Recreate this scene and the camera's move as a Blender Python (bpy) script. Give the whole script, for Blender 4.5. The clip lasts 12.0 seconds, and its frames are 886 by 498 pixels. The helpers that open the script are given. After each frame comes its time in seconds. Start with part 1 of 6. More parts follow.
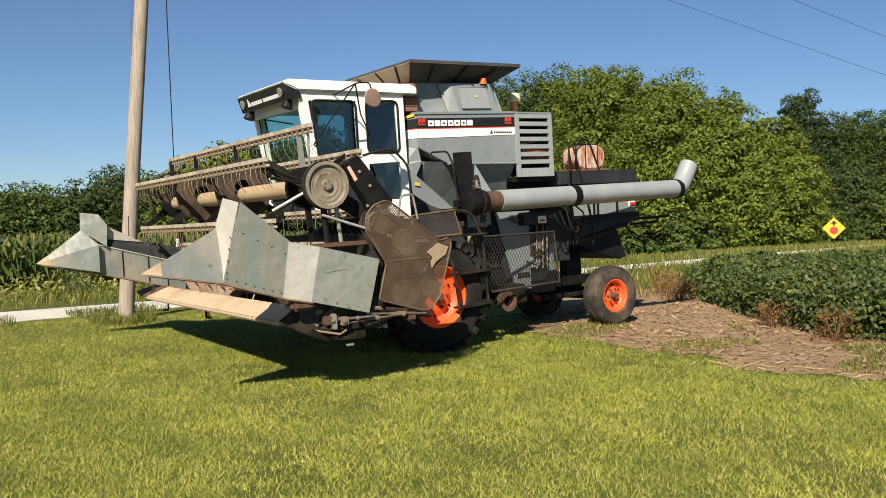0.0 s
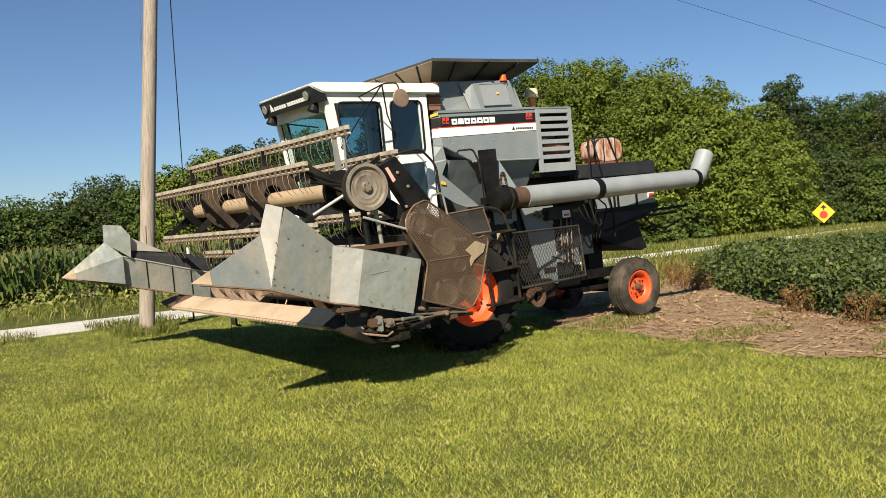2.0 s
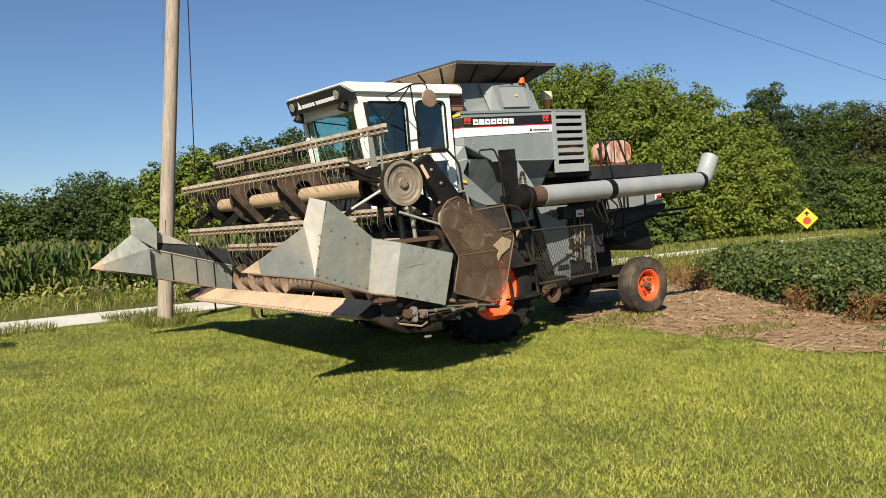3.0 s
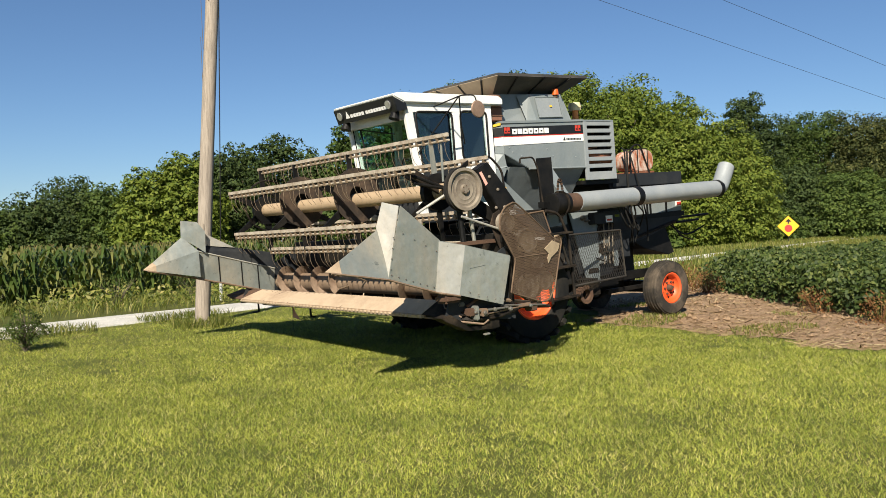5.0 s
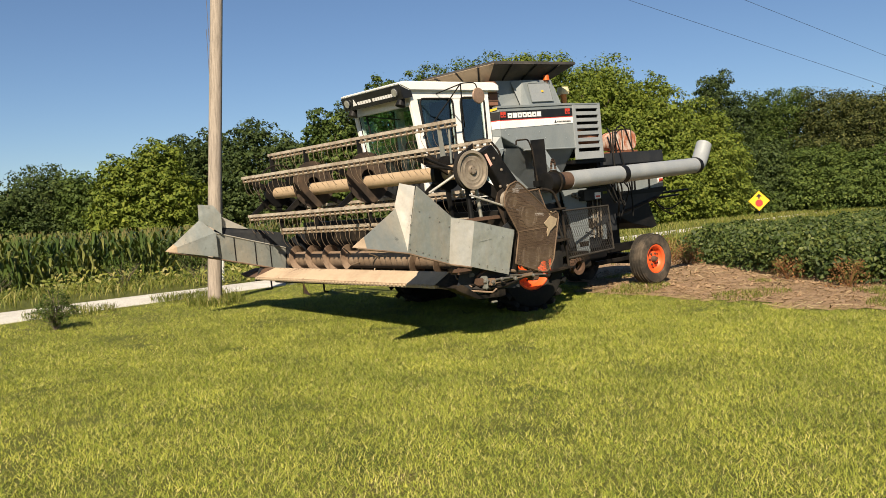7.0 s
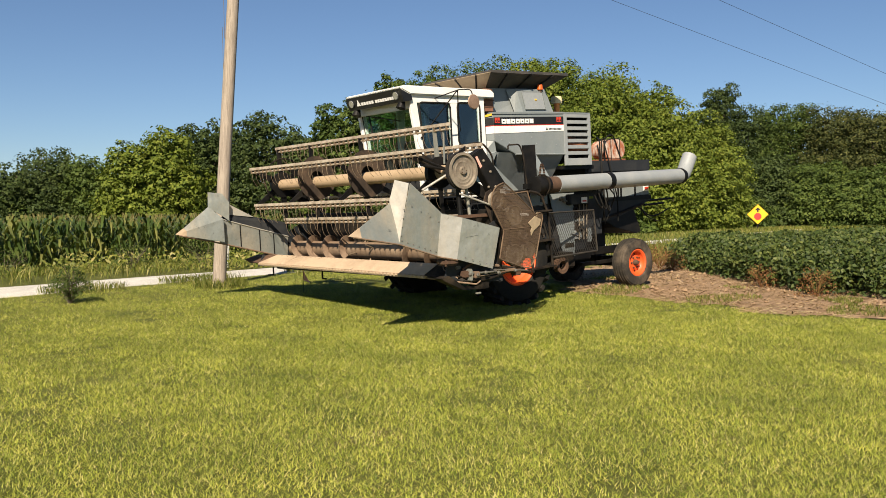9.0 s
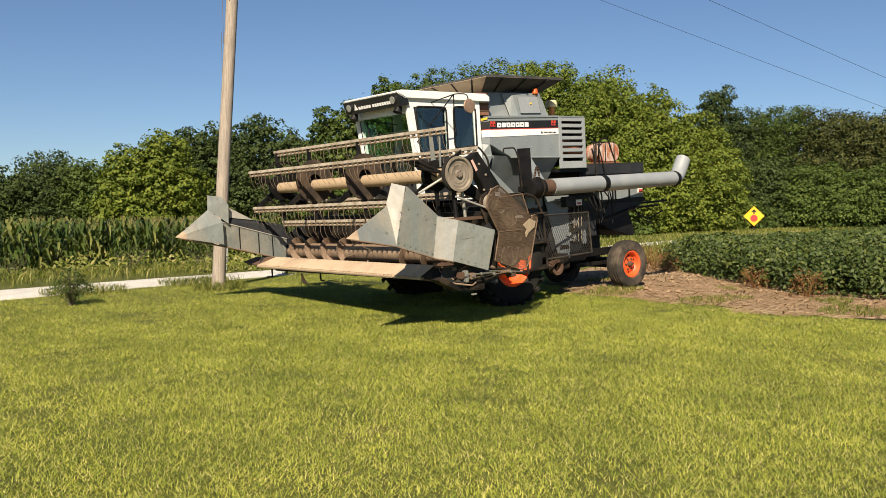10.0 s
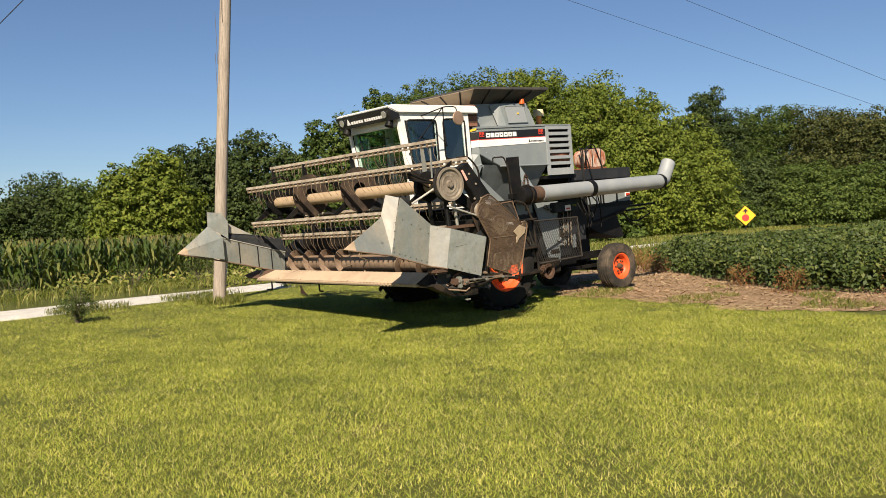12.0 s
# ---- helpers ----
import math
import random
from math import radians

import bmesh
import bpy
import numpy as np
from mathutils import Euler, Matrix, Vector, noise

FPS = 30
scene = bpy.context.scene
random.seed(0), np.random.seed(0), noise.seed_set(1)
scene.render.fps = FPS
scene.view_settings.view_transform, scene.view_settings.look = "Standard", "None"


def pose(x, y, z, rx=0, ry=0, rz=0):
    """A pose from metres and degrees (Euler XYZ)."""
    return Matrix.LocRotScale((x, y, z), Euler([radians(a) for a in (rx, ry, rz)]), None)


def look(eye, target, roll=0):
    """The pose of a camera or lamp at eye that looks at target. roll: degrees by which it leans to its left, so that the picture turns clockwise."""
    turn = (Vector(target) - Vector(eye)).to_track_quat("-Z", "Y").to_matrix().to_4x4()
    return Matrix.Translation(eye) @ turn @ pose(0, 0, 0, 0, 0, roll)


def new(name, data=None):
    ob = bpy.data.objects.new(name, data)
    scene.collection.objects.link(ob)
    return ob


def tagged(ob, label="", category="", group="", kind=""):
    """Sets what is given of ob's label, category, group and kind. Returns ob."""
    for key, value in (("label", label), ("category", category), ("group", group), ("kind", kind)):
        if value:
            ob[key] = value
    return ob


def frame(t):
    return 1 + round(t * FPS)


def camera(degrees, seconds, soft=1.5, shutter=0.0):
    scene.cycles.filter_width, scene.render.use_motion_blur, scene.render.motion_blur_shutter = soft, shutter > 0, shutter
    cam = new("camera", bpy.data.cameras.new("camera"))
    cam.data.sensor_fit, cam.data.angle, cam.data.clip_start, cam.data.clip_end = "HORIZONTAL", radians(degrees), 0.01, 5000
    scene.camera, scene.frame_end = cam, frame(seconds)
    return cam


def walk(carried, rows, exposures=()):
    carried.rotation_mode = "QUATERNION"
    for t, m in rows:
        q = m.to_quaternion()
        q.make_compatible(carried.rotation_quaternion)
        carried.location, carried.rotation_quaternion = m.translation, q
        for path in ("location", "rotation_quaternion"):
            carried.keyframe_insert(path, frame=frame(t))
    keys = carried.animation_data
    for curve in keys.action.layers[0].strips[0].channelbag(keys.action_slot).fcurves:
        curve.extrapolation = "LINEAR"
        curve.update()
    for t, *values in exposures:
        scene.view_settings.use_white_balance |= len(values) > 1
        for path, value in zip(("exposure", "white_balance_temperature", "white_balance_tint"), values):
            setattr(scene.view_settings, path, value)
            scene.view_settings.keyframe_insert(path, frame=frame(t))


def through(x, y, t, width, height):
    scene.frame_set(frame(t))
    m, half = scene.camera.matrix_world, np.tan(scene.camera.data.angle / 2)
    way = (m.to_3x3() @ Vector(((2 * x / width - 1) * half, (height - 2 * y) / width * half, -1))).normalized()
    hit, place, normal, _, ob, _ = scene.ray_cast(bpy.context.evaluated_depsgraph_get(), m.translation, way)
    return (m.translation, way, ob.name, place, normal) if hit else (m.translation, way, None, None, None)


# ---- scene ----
cam = camera(52.0, 12.0, soft=0.75)
PATH = [
    (0, (9.566, -5.245, 1.35), (7.902, -4.136, 1.309), -0.5),
    (0.5, (9.531, -5.348, 1.376), (7.864, -4.244, 1.326), -0.7),
    (1, (9.505, -5.456, 1.374), (7.836, -4.354, 1.323), -2.4),
    (1.5, (9.369, -5.509, 1.36), (7.706, -4.399, 1.314), -2.7),
    (2, (9.264, -5.65, 1.359), (7.619, -4.514, 1.315), -2.7),
    (2.5, (9.256, -5.967, 1.321), (7.629, -4.805, 1.277), -2.4),
    (3, (9.278, -6.233, 1.318), (7.657, -5.062, 1.276), -1.9),
    (5, (9.199, -7.175, 1.312), (7.61, -5.96, 1.283), -1.7),
    (5.5, (9.276, -7.424, 1.302), (7.704, -6.189, 1.262), -2.1),
    (6, (9.291, -7.616, 1.276), (7.733, -6.362, 1.229), -2.6),
    (6.5, (9.414, -7.867, 1.27), (7.862, -6.608, 1.206), -2.8),
    (7, (9.625, -8.0, 1.283), (8.072, -6.741, 1.211), -2.8),
    (9, (10.348, -8.388, 1.23), (8.791, -7.135, 1.159), -0.3),
    (9.5, (10.456, -8.4, 1.229), (8.9, -7.146, 1.16), -0.1),
    (10, (10.499, -8.487, 1.232), (8.945, -7.23, 1.166), -0.4),
    (10.5, (10.583, -8.628, 1.223), (9.033, -7.367, 1.161), -0.7),
    (11, (10.645, -8.662, 1.228), (9.099, -7.394, 1.174), -1.4),
    (11.5, (10.752, -8.673, 1.232), (9.209, -7.401, 1.184), -1.9),
    (12, (10.832, -8.728, 1.226), (9.284, -7.463, 1.18), -2.2),
]
walk(cam, [(t, look(eye, target, roll)) for t, eye, target, roll in PATH],
     exposures=((0, 0.86, 6500, 10), (3, 0.86, 6500, 10), (5, 0.86, 6300, 9), (6, 0.86, 6450, 10), (7, 0.86, 6900, 12), (9.5, 0.86, 6850, 12), (12, 0.86, 6800, 13)))

# ---- world, sun ----
SUN_FROM = Vector((0.667, -0.745, 0.0))
SUN_ELEV = radians(37.0)
world = bpy.data.worlds.new("sky")
scene.world = world
world.use_nodes = True
wn = world.node_tree.nodes
sky = wn.new("ShaderNodeTexSky")
sky.sky_type = "NISHITA"
sky.sun_disc = False
sky.sun_elevation = SUN_ELEV
sky.sun_rotation = math.atan2(SUN_FROM.x, SUN_FROM.y)
sky.altitude = 200
sky.air_density = 0.9
sky.dust_density = 0.1
sky.ozone_density = 6.0
wn["Background"].inputs["Strength"].default_value = 0.05
world.node_tree.links.new(sky.outputs["Color"], wn["Background"].inputs["Color"])
sun_data = bpy.data.lights.new("sun", "SUN")
sun_data.energy = 5.0
sun_data.angle = radians(0.53)
sun_data.color = (1.0, 0.90, 0.74)
sun = new("sun", sun_data)
sun_dir = Vector((SUN_FROM.x * math.cos(SUN_ELEV), SUN_FROM.y * math.cos(SUN_ELEV), math.sin(SUN_ELEV)))
sun.matrix_world = look(sun_dir * 60, (0, 0, 0))


# ---- materials ----
def nodes_of(name):
    m = bpy.data.materials.new(name)
    m.use_nodes = True
    nt = m.node_tree
    return m, nt, nt.nodes["Principled BSDF"]


def noise_node(nt, scale, detail=6.0, rough=0.6, coord="Object", stretch=None):
    tc = nt.nodes.new("ShaderNodeTexCoord")
    n = nt.nodes.new("ShaderNodeTexNoise")
    n.inputs["Scale"].default_value = scale
    n.inputs["Detail"].default_value = detail
    n.inputs["Roughness"].default_value = rough
    if stretch:
        mp = nt.nodes.new("ShaderNodeMapping")
        mp.inputs["Scale"].default_value = stretch
        nt.links.new(tc.outputs[coord], mp.inputs["Vector"])
        nt.links.new(mp.outputs["Vector"], n.inputs["Vector"])
    else:
        nt.links.new(tc.outputs[coord], n.inputs["Vector"])
    return n.outputs["Fac"]


def ramp(nt, fac, stops):
    r = nt.nodes.new("ShaderNodeValToRGB")
    el = r.color_ramp.elements
    while len(el) < len(stops):
        el.new(0.5)
    for e, (p, c) in zip(el, stops):
        e.position = p
        e.color = (*c, 1.0) if len(c) == 3 else c
    nt.links.new(fac, r.inputs["Fac"])
    return r.outputs["Color"]


def mix(nt, fac, a, b, mode="MIX"):
    m = nt.nodes.new("ShaderNodeMix")
    m.data_type = "RGBA"
    m.blend_type = mode
    for sock, v in ((m.inputs[0], fac), (m.inputs[6], a), (m.inputs[7], b)):
        if isinstance(v, (int, float)):
            sock.default_value = v
        elif isinstance(v, tuple):
            sock.default_value = (*v, 1.0)
        else:
            nt.links.new(v, sock)
    return m.outputs[2]


def bump(nt, bsdf, fac, strength, distance=0.01):
    b = nt.nodes.new("ShaderNodeBump")
    b.inputs["Strength"].default_value = strength
    b.inputs["Distance"].default_value = distance
    nt.links.new(fac, b.inputs["Height"])
    nt.links.new(b.outputs["Normal"], bsdf.inputs["Normal"])


def worn(name, base, dirt, rough=0.5, metal=0.0, amount=0.5, scale=3.0, fine=40.0, bumpy=0.15, stretch=None, chip=None, dents=0.0):
    """Paint or metal: base colour, large soft stains of dirt, fine grain, optional chips of another colour."""
    m, nt, bsdf = nodes_of(name)
    big = noise_node(nt, scale, 8.0, 0.65, stretch=stretch)
    small = noise_node(nt, fine, 5.0, 0.7)
    lo = 0.62 - 0.35 * amount
    stain = ramp(nt, big, [(lo, (0, 0, 0)), (lo + 0.28, (1, 1, 1))])
    col = mix(nt, stain, base, dirt)
    shade = ramp(nt, small, [(0.25, (0.86, 0.86, 0.86)), (0.75, (1.07, 1.07, 1.07))])
    col = mix(nt, 1.0, col, shade, "MULTIPLY")
    if chip:
        c = noise_node(nt, scale * 4.5, 9.0, 0.75)
        col = mix(nt, ramp(nt, c, [(0.6, (0, 0, 0)), (0.66, (1, 1, 1))]), col, chip)
    nt.links.new(col, bsdf.inputs["Base Color"])
    bsdf.inputs["Metallic"].default_value = metal
    rr = nt.nodes.new("ShaderNodeMapRange")
    rr.inputs["To Min"].default_value = max(0.08, rough - 0.12)
    rr.inputs["To Max"].default_value = min(1.0, rough + 0.2)
    nt.links.new(big, rr.inputs["Value"])
    nt.links.new(rr.outputs["Result"], bsdf.inputs["Roughness"])
    bump(nt, bsdf, small, bumpy, 0.004)
    if dents:
        # soft buckles of thin sheet under the fine grain
        wide = nt.nodes.new("ShaderNodeBump")
        wide.inputs["Strength"].default_value = dents
        wide.inputs["Distance"].default_value = 0.05
        nt.links.new(noise_node(nt, 3.2, 2.5, 0.5), wide.inputs["Height"])
        fine_bump = bsdf.inputs["Normal"].links[0].from_node
        nt.links.new(wide.outputs["Normal"], fine_bump.inputs["Normal"])
    return m


def leafy(name, stops, gloss=0.5, through=0.3, coord_scale=0.25, deep=0.0):
    """Leaves: colour by leaf, by broad patches, with some light through the blade."""
    m, nt, bsdf = nodes_of(name)
    geo = nt.nodes.new("ShaderNodeNewGeometry")
    col = ramp(nt, geo.outputs["Random Per Island"], stops)
    patch = ramp(nt, noise_node(nt, coord_scale, 4.0), [(0.3, (0.72 - deep, 0.76 - deep, 0.66 - deep)), (0.7, (1.2 + deep, 1.14 + deep, 1.05))])
    col = mix(nt, 1.0, col, patch, "MULTIPLY")
    nt.links.new(col, bsdf.inputs["Base Color"])
    bsdf.inputs["Roughness"].default_value = gloss
    bsdf.inputs["Specular IOR Level"].default_value = 0.25
    tr = nt.nodes.new("ShaderNodeBsdfTranslucent")
    nt.links.new(mix(nt, 1.0, col, (1.25, 1.3, 0.55), "MULTIPLY"), tr.inputs["Color"])
    ms = nt.nodes.new("ShaderNodeMixShader")
    ms.inputs["Fac"].default_value = through
    nt.links.new(bsdf.outputs["BSDF"], ms.inputs[1])
    nt.links.new(tr.outputs["BSDF"], ms.inputs[2])
    nt.links.new(ms.outputs["Shader"], nt.nodes["Material Output"].inputs["Surface"])
    return m


def glass(name, tint, gloss=0.03):
    m, nt, bsdf = nodes_of(name)
    tp = nt.nodes.new("ShaderNodeBsdfTransparent")
    tp.inputs["Color"].default_value = (*tint, 1)
    gl = nt.nodes.new("ShaderNodeBsdfGlossy")
    gl.inputs["Roughness"].default_value = gloss
    fr = nt.nodes.new("ShaderNodeLayerWeight")
    fr.inputs["Blend"].default_value = 0.3
    pw = nt.nodes.new("ShaderNodeMapRange")
    pw.inputs["To Min"].default_value = 0.04
    pw.inputs["To Max"].default_value = 0.45
    nt.links.new(fr.outputs["Facing"], pw.inputs["Value"])
    ms = nt.nodes.new("ShaderNodeMixShader")
    nt.links.new(pw.outputs["Result"], ms.inputs["Fac"])
    nt.links.new(tp.outputs["BSDF"], ms.inputs[1])
    nt.links.new(gl.outputs["BSDF"], ms.inputs[2])
    nt.links.new(ms.outputs["Shader"], nt.nodes["Material Output"].inputs["Surface"])
    return m


def soil(name, stops, scale, fine, bumpy, extra=None):
    m, nt, bsdf = nodes_of(name)
    a = noise_node(nt, scale, 8.0, 0.65)
    b = noise_node(nt, fine, 6.0, 0.75)
    col = ramp(nt, a, stops)
    col = mix(nt, 1.0, col, ramp(nt, b, [(0.25, (0.55, 0.55, 0.52)), (0.75, (1.3, 1.28, 1.25))]), "MULTIPLY")
    if extra:
        c = noise_node(nt, extra[0], 5.0, 0.6)
        col = mix(nt, ramp(nt, c, [(extra[1], (0, 0, 0)), (extra[1] + 0.14, (1, 1, 1))]), col, extra[2])
    nt.links.new(col, bsdf.inputs["Base Color"])
    bsdf.inputs["Roughness"].default_value = 0.95
    bsdf.inputs["Specular IOR Level"].default_value = 0.15
    bump(nt, bsdf, b, bumpy, 0.03)
    return m


M_LAWN = soil("lawn_soil", [(0.3, (0.085, 0.105, 0.022)), (0.7, (0.140, 0.145, 0.040))], 0.9, 45, 0.9, (0.7, 0.62, (0.15, 0.11, 0.06)))
M_DIRT = soil("bare_dirt", [(0.3, (0.29, 0.19, 0.115)), (0.7, (0.42, 0.295, 0.19))], 3.5, 55, 0.9, (9.0, 0.56, (0.17, 0.11, 0.065)))
M_GRAVEL = soil("white_gravel", [(0.3, (0.55, 0.53, 0.49)), (0.7, (0.74, 0.72, 0.67))], 2.5, 45, 0.8)
M_BLADE = leafy("lawn_grass_blades", [(0.0, (0.14, 0.20, 0.036)), (0.45, (0.33, 0.37, 0.064)), (0.8, (0.455, 0.45, 0.105)), (1.0, (0.56, 0.50, 0.25))], 0.5, 0.27, 1.3, 0.05)
M_WEED = leafy("tall_wild_grass", [(0.0, (0.075, 0.105, 0.020)), (0.6, (0.185, 0.205, 0.042)), (1.0, (0.32, 0.28, 0.11))], 0.5, 0.35, 0.3)
M_BEAN = leafy("soybean_leaves", [(0.0, (0.026, 0.044, 0.012)), (0.6, (0.054, 0.082, 0.018)), (1.0, (0.115, 0.135, 0.036))], 0.58, 0.16, 0.8)
M_DRY = leafy("dry_brown_weed", [(0.0, (0.13, 0.055, 0.025)), (0.6, (0.25, 0.115, 0.05)), (1.0, (0.18, 0.15, 0.05))], 0.7, 0.15, 1.0)
M_CORN = leafy("corn_leaves", [(0.0, (0.036, 0.066, 0.018)), (0.6, (0.088, 0.125, 0.034)), (1.0, (0.20, 0.205, 0.07))], 0.33, 0.15, 0.2)
M_TASSEL = leafy("corn_tassels", [(0.0, (0.08, 0.09, 0.025)), (1.0, (0.20, 0.16, 0.07))], 0.7, 0.2, 0.3)
M_TREE_LIGHT = leafy("light_tree_leaves", [(0.0, (0.072, 0.108, 0.015)), (0.6, (0.120, 0.158, 0.021)), (1.0, (0.180, 0.208, 0.034))], 0.7, 0.22, 0.12)
M_TREE_MID = leafy("green_tree_leaves", [(0.0, (0.040, 0.068, 0.014)), (0.6, (0.064, 0.100, 0.020)), (1.0, (0.104, 0.138, 0.028))], 0.7, 0.2, 0.12)
M_TREE_DARK = leafy("dark_tree_leaves", [(0.0, (0.028, 0.047, 0.014)), (0.6, (0.044, 0.070, 0.019)), (1.0, (0.074, 0.099, 0.026))], 0.7, 0.16, 0.12)
M_TREE_DRY = leafy("olive_tree_leaves", [(0.0, (0.030, 0.042, 0.012)), (0.6, (0.062, 0.074, 0.020)), (1.0, (0.13, 0.13, 0.04))], 0.7, 0.18, 0.12)
M_BARK = worn("bark", (0.10, 0.075, 0.05), (0.16, 0.13, 0.10), 0.9, 0, 0.6, 1.2, 12, 0.8)
M_POLE = worn("weathered_pole_wood", (0.33, 0.275, 0.22), (0.17, 0.14, 0.11), 0.85, 0, 0.55, 5.0, 60, 0.7, (9, 9, 0.7))
# sheet metal in graded tones; paler ones put sunlight into the colour of lit faces
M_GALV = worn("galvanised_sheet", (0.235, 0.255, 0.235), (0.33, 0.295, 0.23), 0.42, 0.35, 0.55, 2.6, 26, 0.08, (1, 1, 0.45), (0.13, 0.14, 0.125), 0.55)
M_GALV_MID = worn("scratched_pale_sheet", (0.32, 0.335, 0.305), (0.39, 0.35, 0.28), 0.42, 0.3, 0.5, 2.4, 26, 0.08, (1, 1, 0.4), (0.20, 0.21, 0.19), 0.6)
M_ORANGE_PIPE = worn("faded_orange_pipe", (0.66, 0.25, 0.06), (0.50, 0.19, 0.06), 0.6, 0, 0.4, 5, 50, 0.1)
M_GALV_LIGHT = worn("dusty_lit_pale_sheet", (0.42, 0.41, 0.37), (0.45, 0.395, 0.315), 0.42, 0.3, 0.5, 2.6, 26, 0.08, (1, 1, 0.4), (0.26, 0.25, 0.22), 0.6)
M_DUST = worn("dust_covered_metal", (0.47, 0.355, 0.24), (0.34, 0.245, 0.16), 0.7, 0.1, 0.5, 3.0, 45, 0.2, None)
# dusty brown, darkened overall to stand in for shade under the tube
M_AUGER = worn("dusty_brown_auger_tube", (0.20, 0.135, 0.085), (0.36, 0.265, 0.175), 0.7, 0.1, 0.35, 4.0, 45, 0.2)
M_FLIGHT = worn("dusty_auger_flight_steel", (0.24, 0.165, 0.11), (0.13, 0.08, 0.05), 0.65, 0.2, 0.5, 6.0, 50, 0.2)
M_BOLT = worn("weathered_bolt_zinc", (0.17, 0.165, 0.145), (0.14, 0.10, 0.07), 0.5, 0.4, 0.5, 9, 60, 0.1)
M_TUBE = worn("tan_reel_tube", (0.44, 0.32, 0.20), (0.33, 0.235, 0.145), 0.55, 0.1, 0.5, 2.4, 40, 0.1, None, (0.20, 0.13, 0.08))
M_BAT = worn("weathered_bat_wood_and_steel", (0.46, 0.395, 0.31), (0.22, 0.165, 0.115), 0.75, 0.1, 0.6, 9.0, 60, 0.4, None, (0.10, 0.07, 0.05))
M_TINE = worn("rusted_tine_steel", (0.30, 0.225, 0.15), (0.17, 0.115, 0.07), 0.5, 0.6, 0.5, 14, 80, 0.1)
M_RUST = worn("rust", (0.105, 0.058, 0.035), (0.065, 0.038, 0.025), 0.8, 0.2, 0.5, 6.0, 50, 0.4, None, (0.20, 0.10, 0.05))
M_MESH = worn("rusted_expanded_metal", (0.13, 0.082, 0.05), (0.20, 0.135, 0.08), 0.75, 0.2, 0.5, 4.0, 50, 0.2)
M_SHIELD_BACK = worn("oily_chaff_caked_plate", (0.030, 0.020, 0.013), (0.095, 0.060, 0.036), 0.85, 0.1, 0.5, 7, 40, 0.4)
M_MESH_DARK = worn("grimy_expanded_metal", (0.050, 0.044, 0.036), (0.095, 0.078, 0.060), 0.6, 0.4, 0.5, 4.0, 50, 0.2)
# near-black colours set extra low, deepening shade in recesses and underneath
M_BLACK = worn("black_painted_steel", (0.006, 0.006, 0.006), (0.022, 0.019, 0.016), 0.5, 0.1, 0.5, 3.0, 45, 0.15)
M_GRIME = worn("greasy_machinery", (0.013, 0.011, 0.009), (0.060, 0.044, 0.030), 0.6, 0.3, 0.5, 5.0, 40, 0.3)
M_GREY = worn("grey_machine_paint", (0.185, 0.21, 0.215), (0.235, 0.25, 0.245), 0.42, 0.0, 0.45, 2.6, 60, 0.06, (1, 1, 0.4), None, 0.3)
M_GREY_LIGHT = worn("silver_grey_paint", (0.29, 0.31, 0.315), (0.35, 0.36, 0.35), 0.40, 0.15, 0.5, 2.4, 60, 0.06, None, None, 0.2)
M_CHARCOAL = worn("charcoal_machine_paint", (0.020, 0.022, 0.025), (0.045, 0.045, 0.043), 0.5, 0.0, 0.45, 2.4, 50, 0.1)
M_WHITE = worn("white_cab_paint", (0.78, 0.77, 0.73), (0.66, 0.63, 0.56), 0.35, 0.0, 0.3, 1.8, 60, 0.05, None)
M_DECAL_WHITE = worn("white_decal", (0.80, 0.79, 0.76), (0.70, 0.68, 0.62), 0.4, 0, 0.3, 4, 60, 0.02)
M_DECAL_BLACK = worn("black_decal", (0.008, 0.008, 0.008), (0.02, 0.019, 0.017), 0.4, 0, 0.3, 4, 60, 0.02)
M_DECAL_RED = worn("red_decal", (0.52, 0.045, 0.025), (0.42, 0.06, 0.035), 0.45, 0, 0.3, 4, 60, 0.02)
M_YELLOW = worn("yellow_sticker", (0.72, 0.42, 0.03), (0.60, 0.36, 0.05), 0.5, 0, 0.3, 8, 60, 0.02)
M_ORANGE = worn("orange_wheel_paint", (0.74, 0.095, 0.018), (0.55, 0.085, 0.025), 0.45, 0, 0.35, 5, 50, 0.08, None)
M_TANK = worn("peeling_orange_tank", (0.22, 0.075, 0.032), (0.13, 0.055, 0.03), 0.7, 0, 0.5, 5, 50, 0.2, (3, 3, 0.8), (0.55, 0.50, 0.44))
M_TANK_END = worn("peeling_white_tank_end", (0.33, 0.095, 0.035), (0.60, 0.55, 0.47), 0.7, 0, 0.62, 6, 50, 0.2, (2.5, 2.5, 1.1), (0.22, 0.07, 0.03))
# rubber darkened to stand in for deep shade over the front tyres
M_RUBBER = worn("dusty_tyre_rubber", (0.010, 0.010, 0.0095), (0.03, 0.026, 0.021), 0.8, 0, 0.5, 3.0, 60, 0.3)
M_RUBBER_MUD = worn("mud_dusted_tyre_rubber", (0.032, 0.028, 0.023), (0.125, 0.097, 0.070), 0.9, 0, 0.55, 4.0, 60, 0.4)
# sheen lowered as well, so shaded parts stay dark
for dusty in (M_RUBBER, M_RUBBER_MUD, M_BLACK, M_GRIME, M_CHARCOAL):
    dusty.node_tree.nodes["Principled BSDF"].inputs["Specular IOR Level"].default_value = 0.22
M_CANOPY_TOP = worn("dark_canopy_cloth", (0.045, 0.043, 0.042), (0.09, 0.08, 0.07), 0.8, 0, 0.5, 3, 40, 0.2)
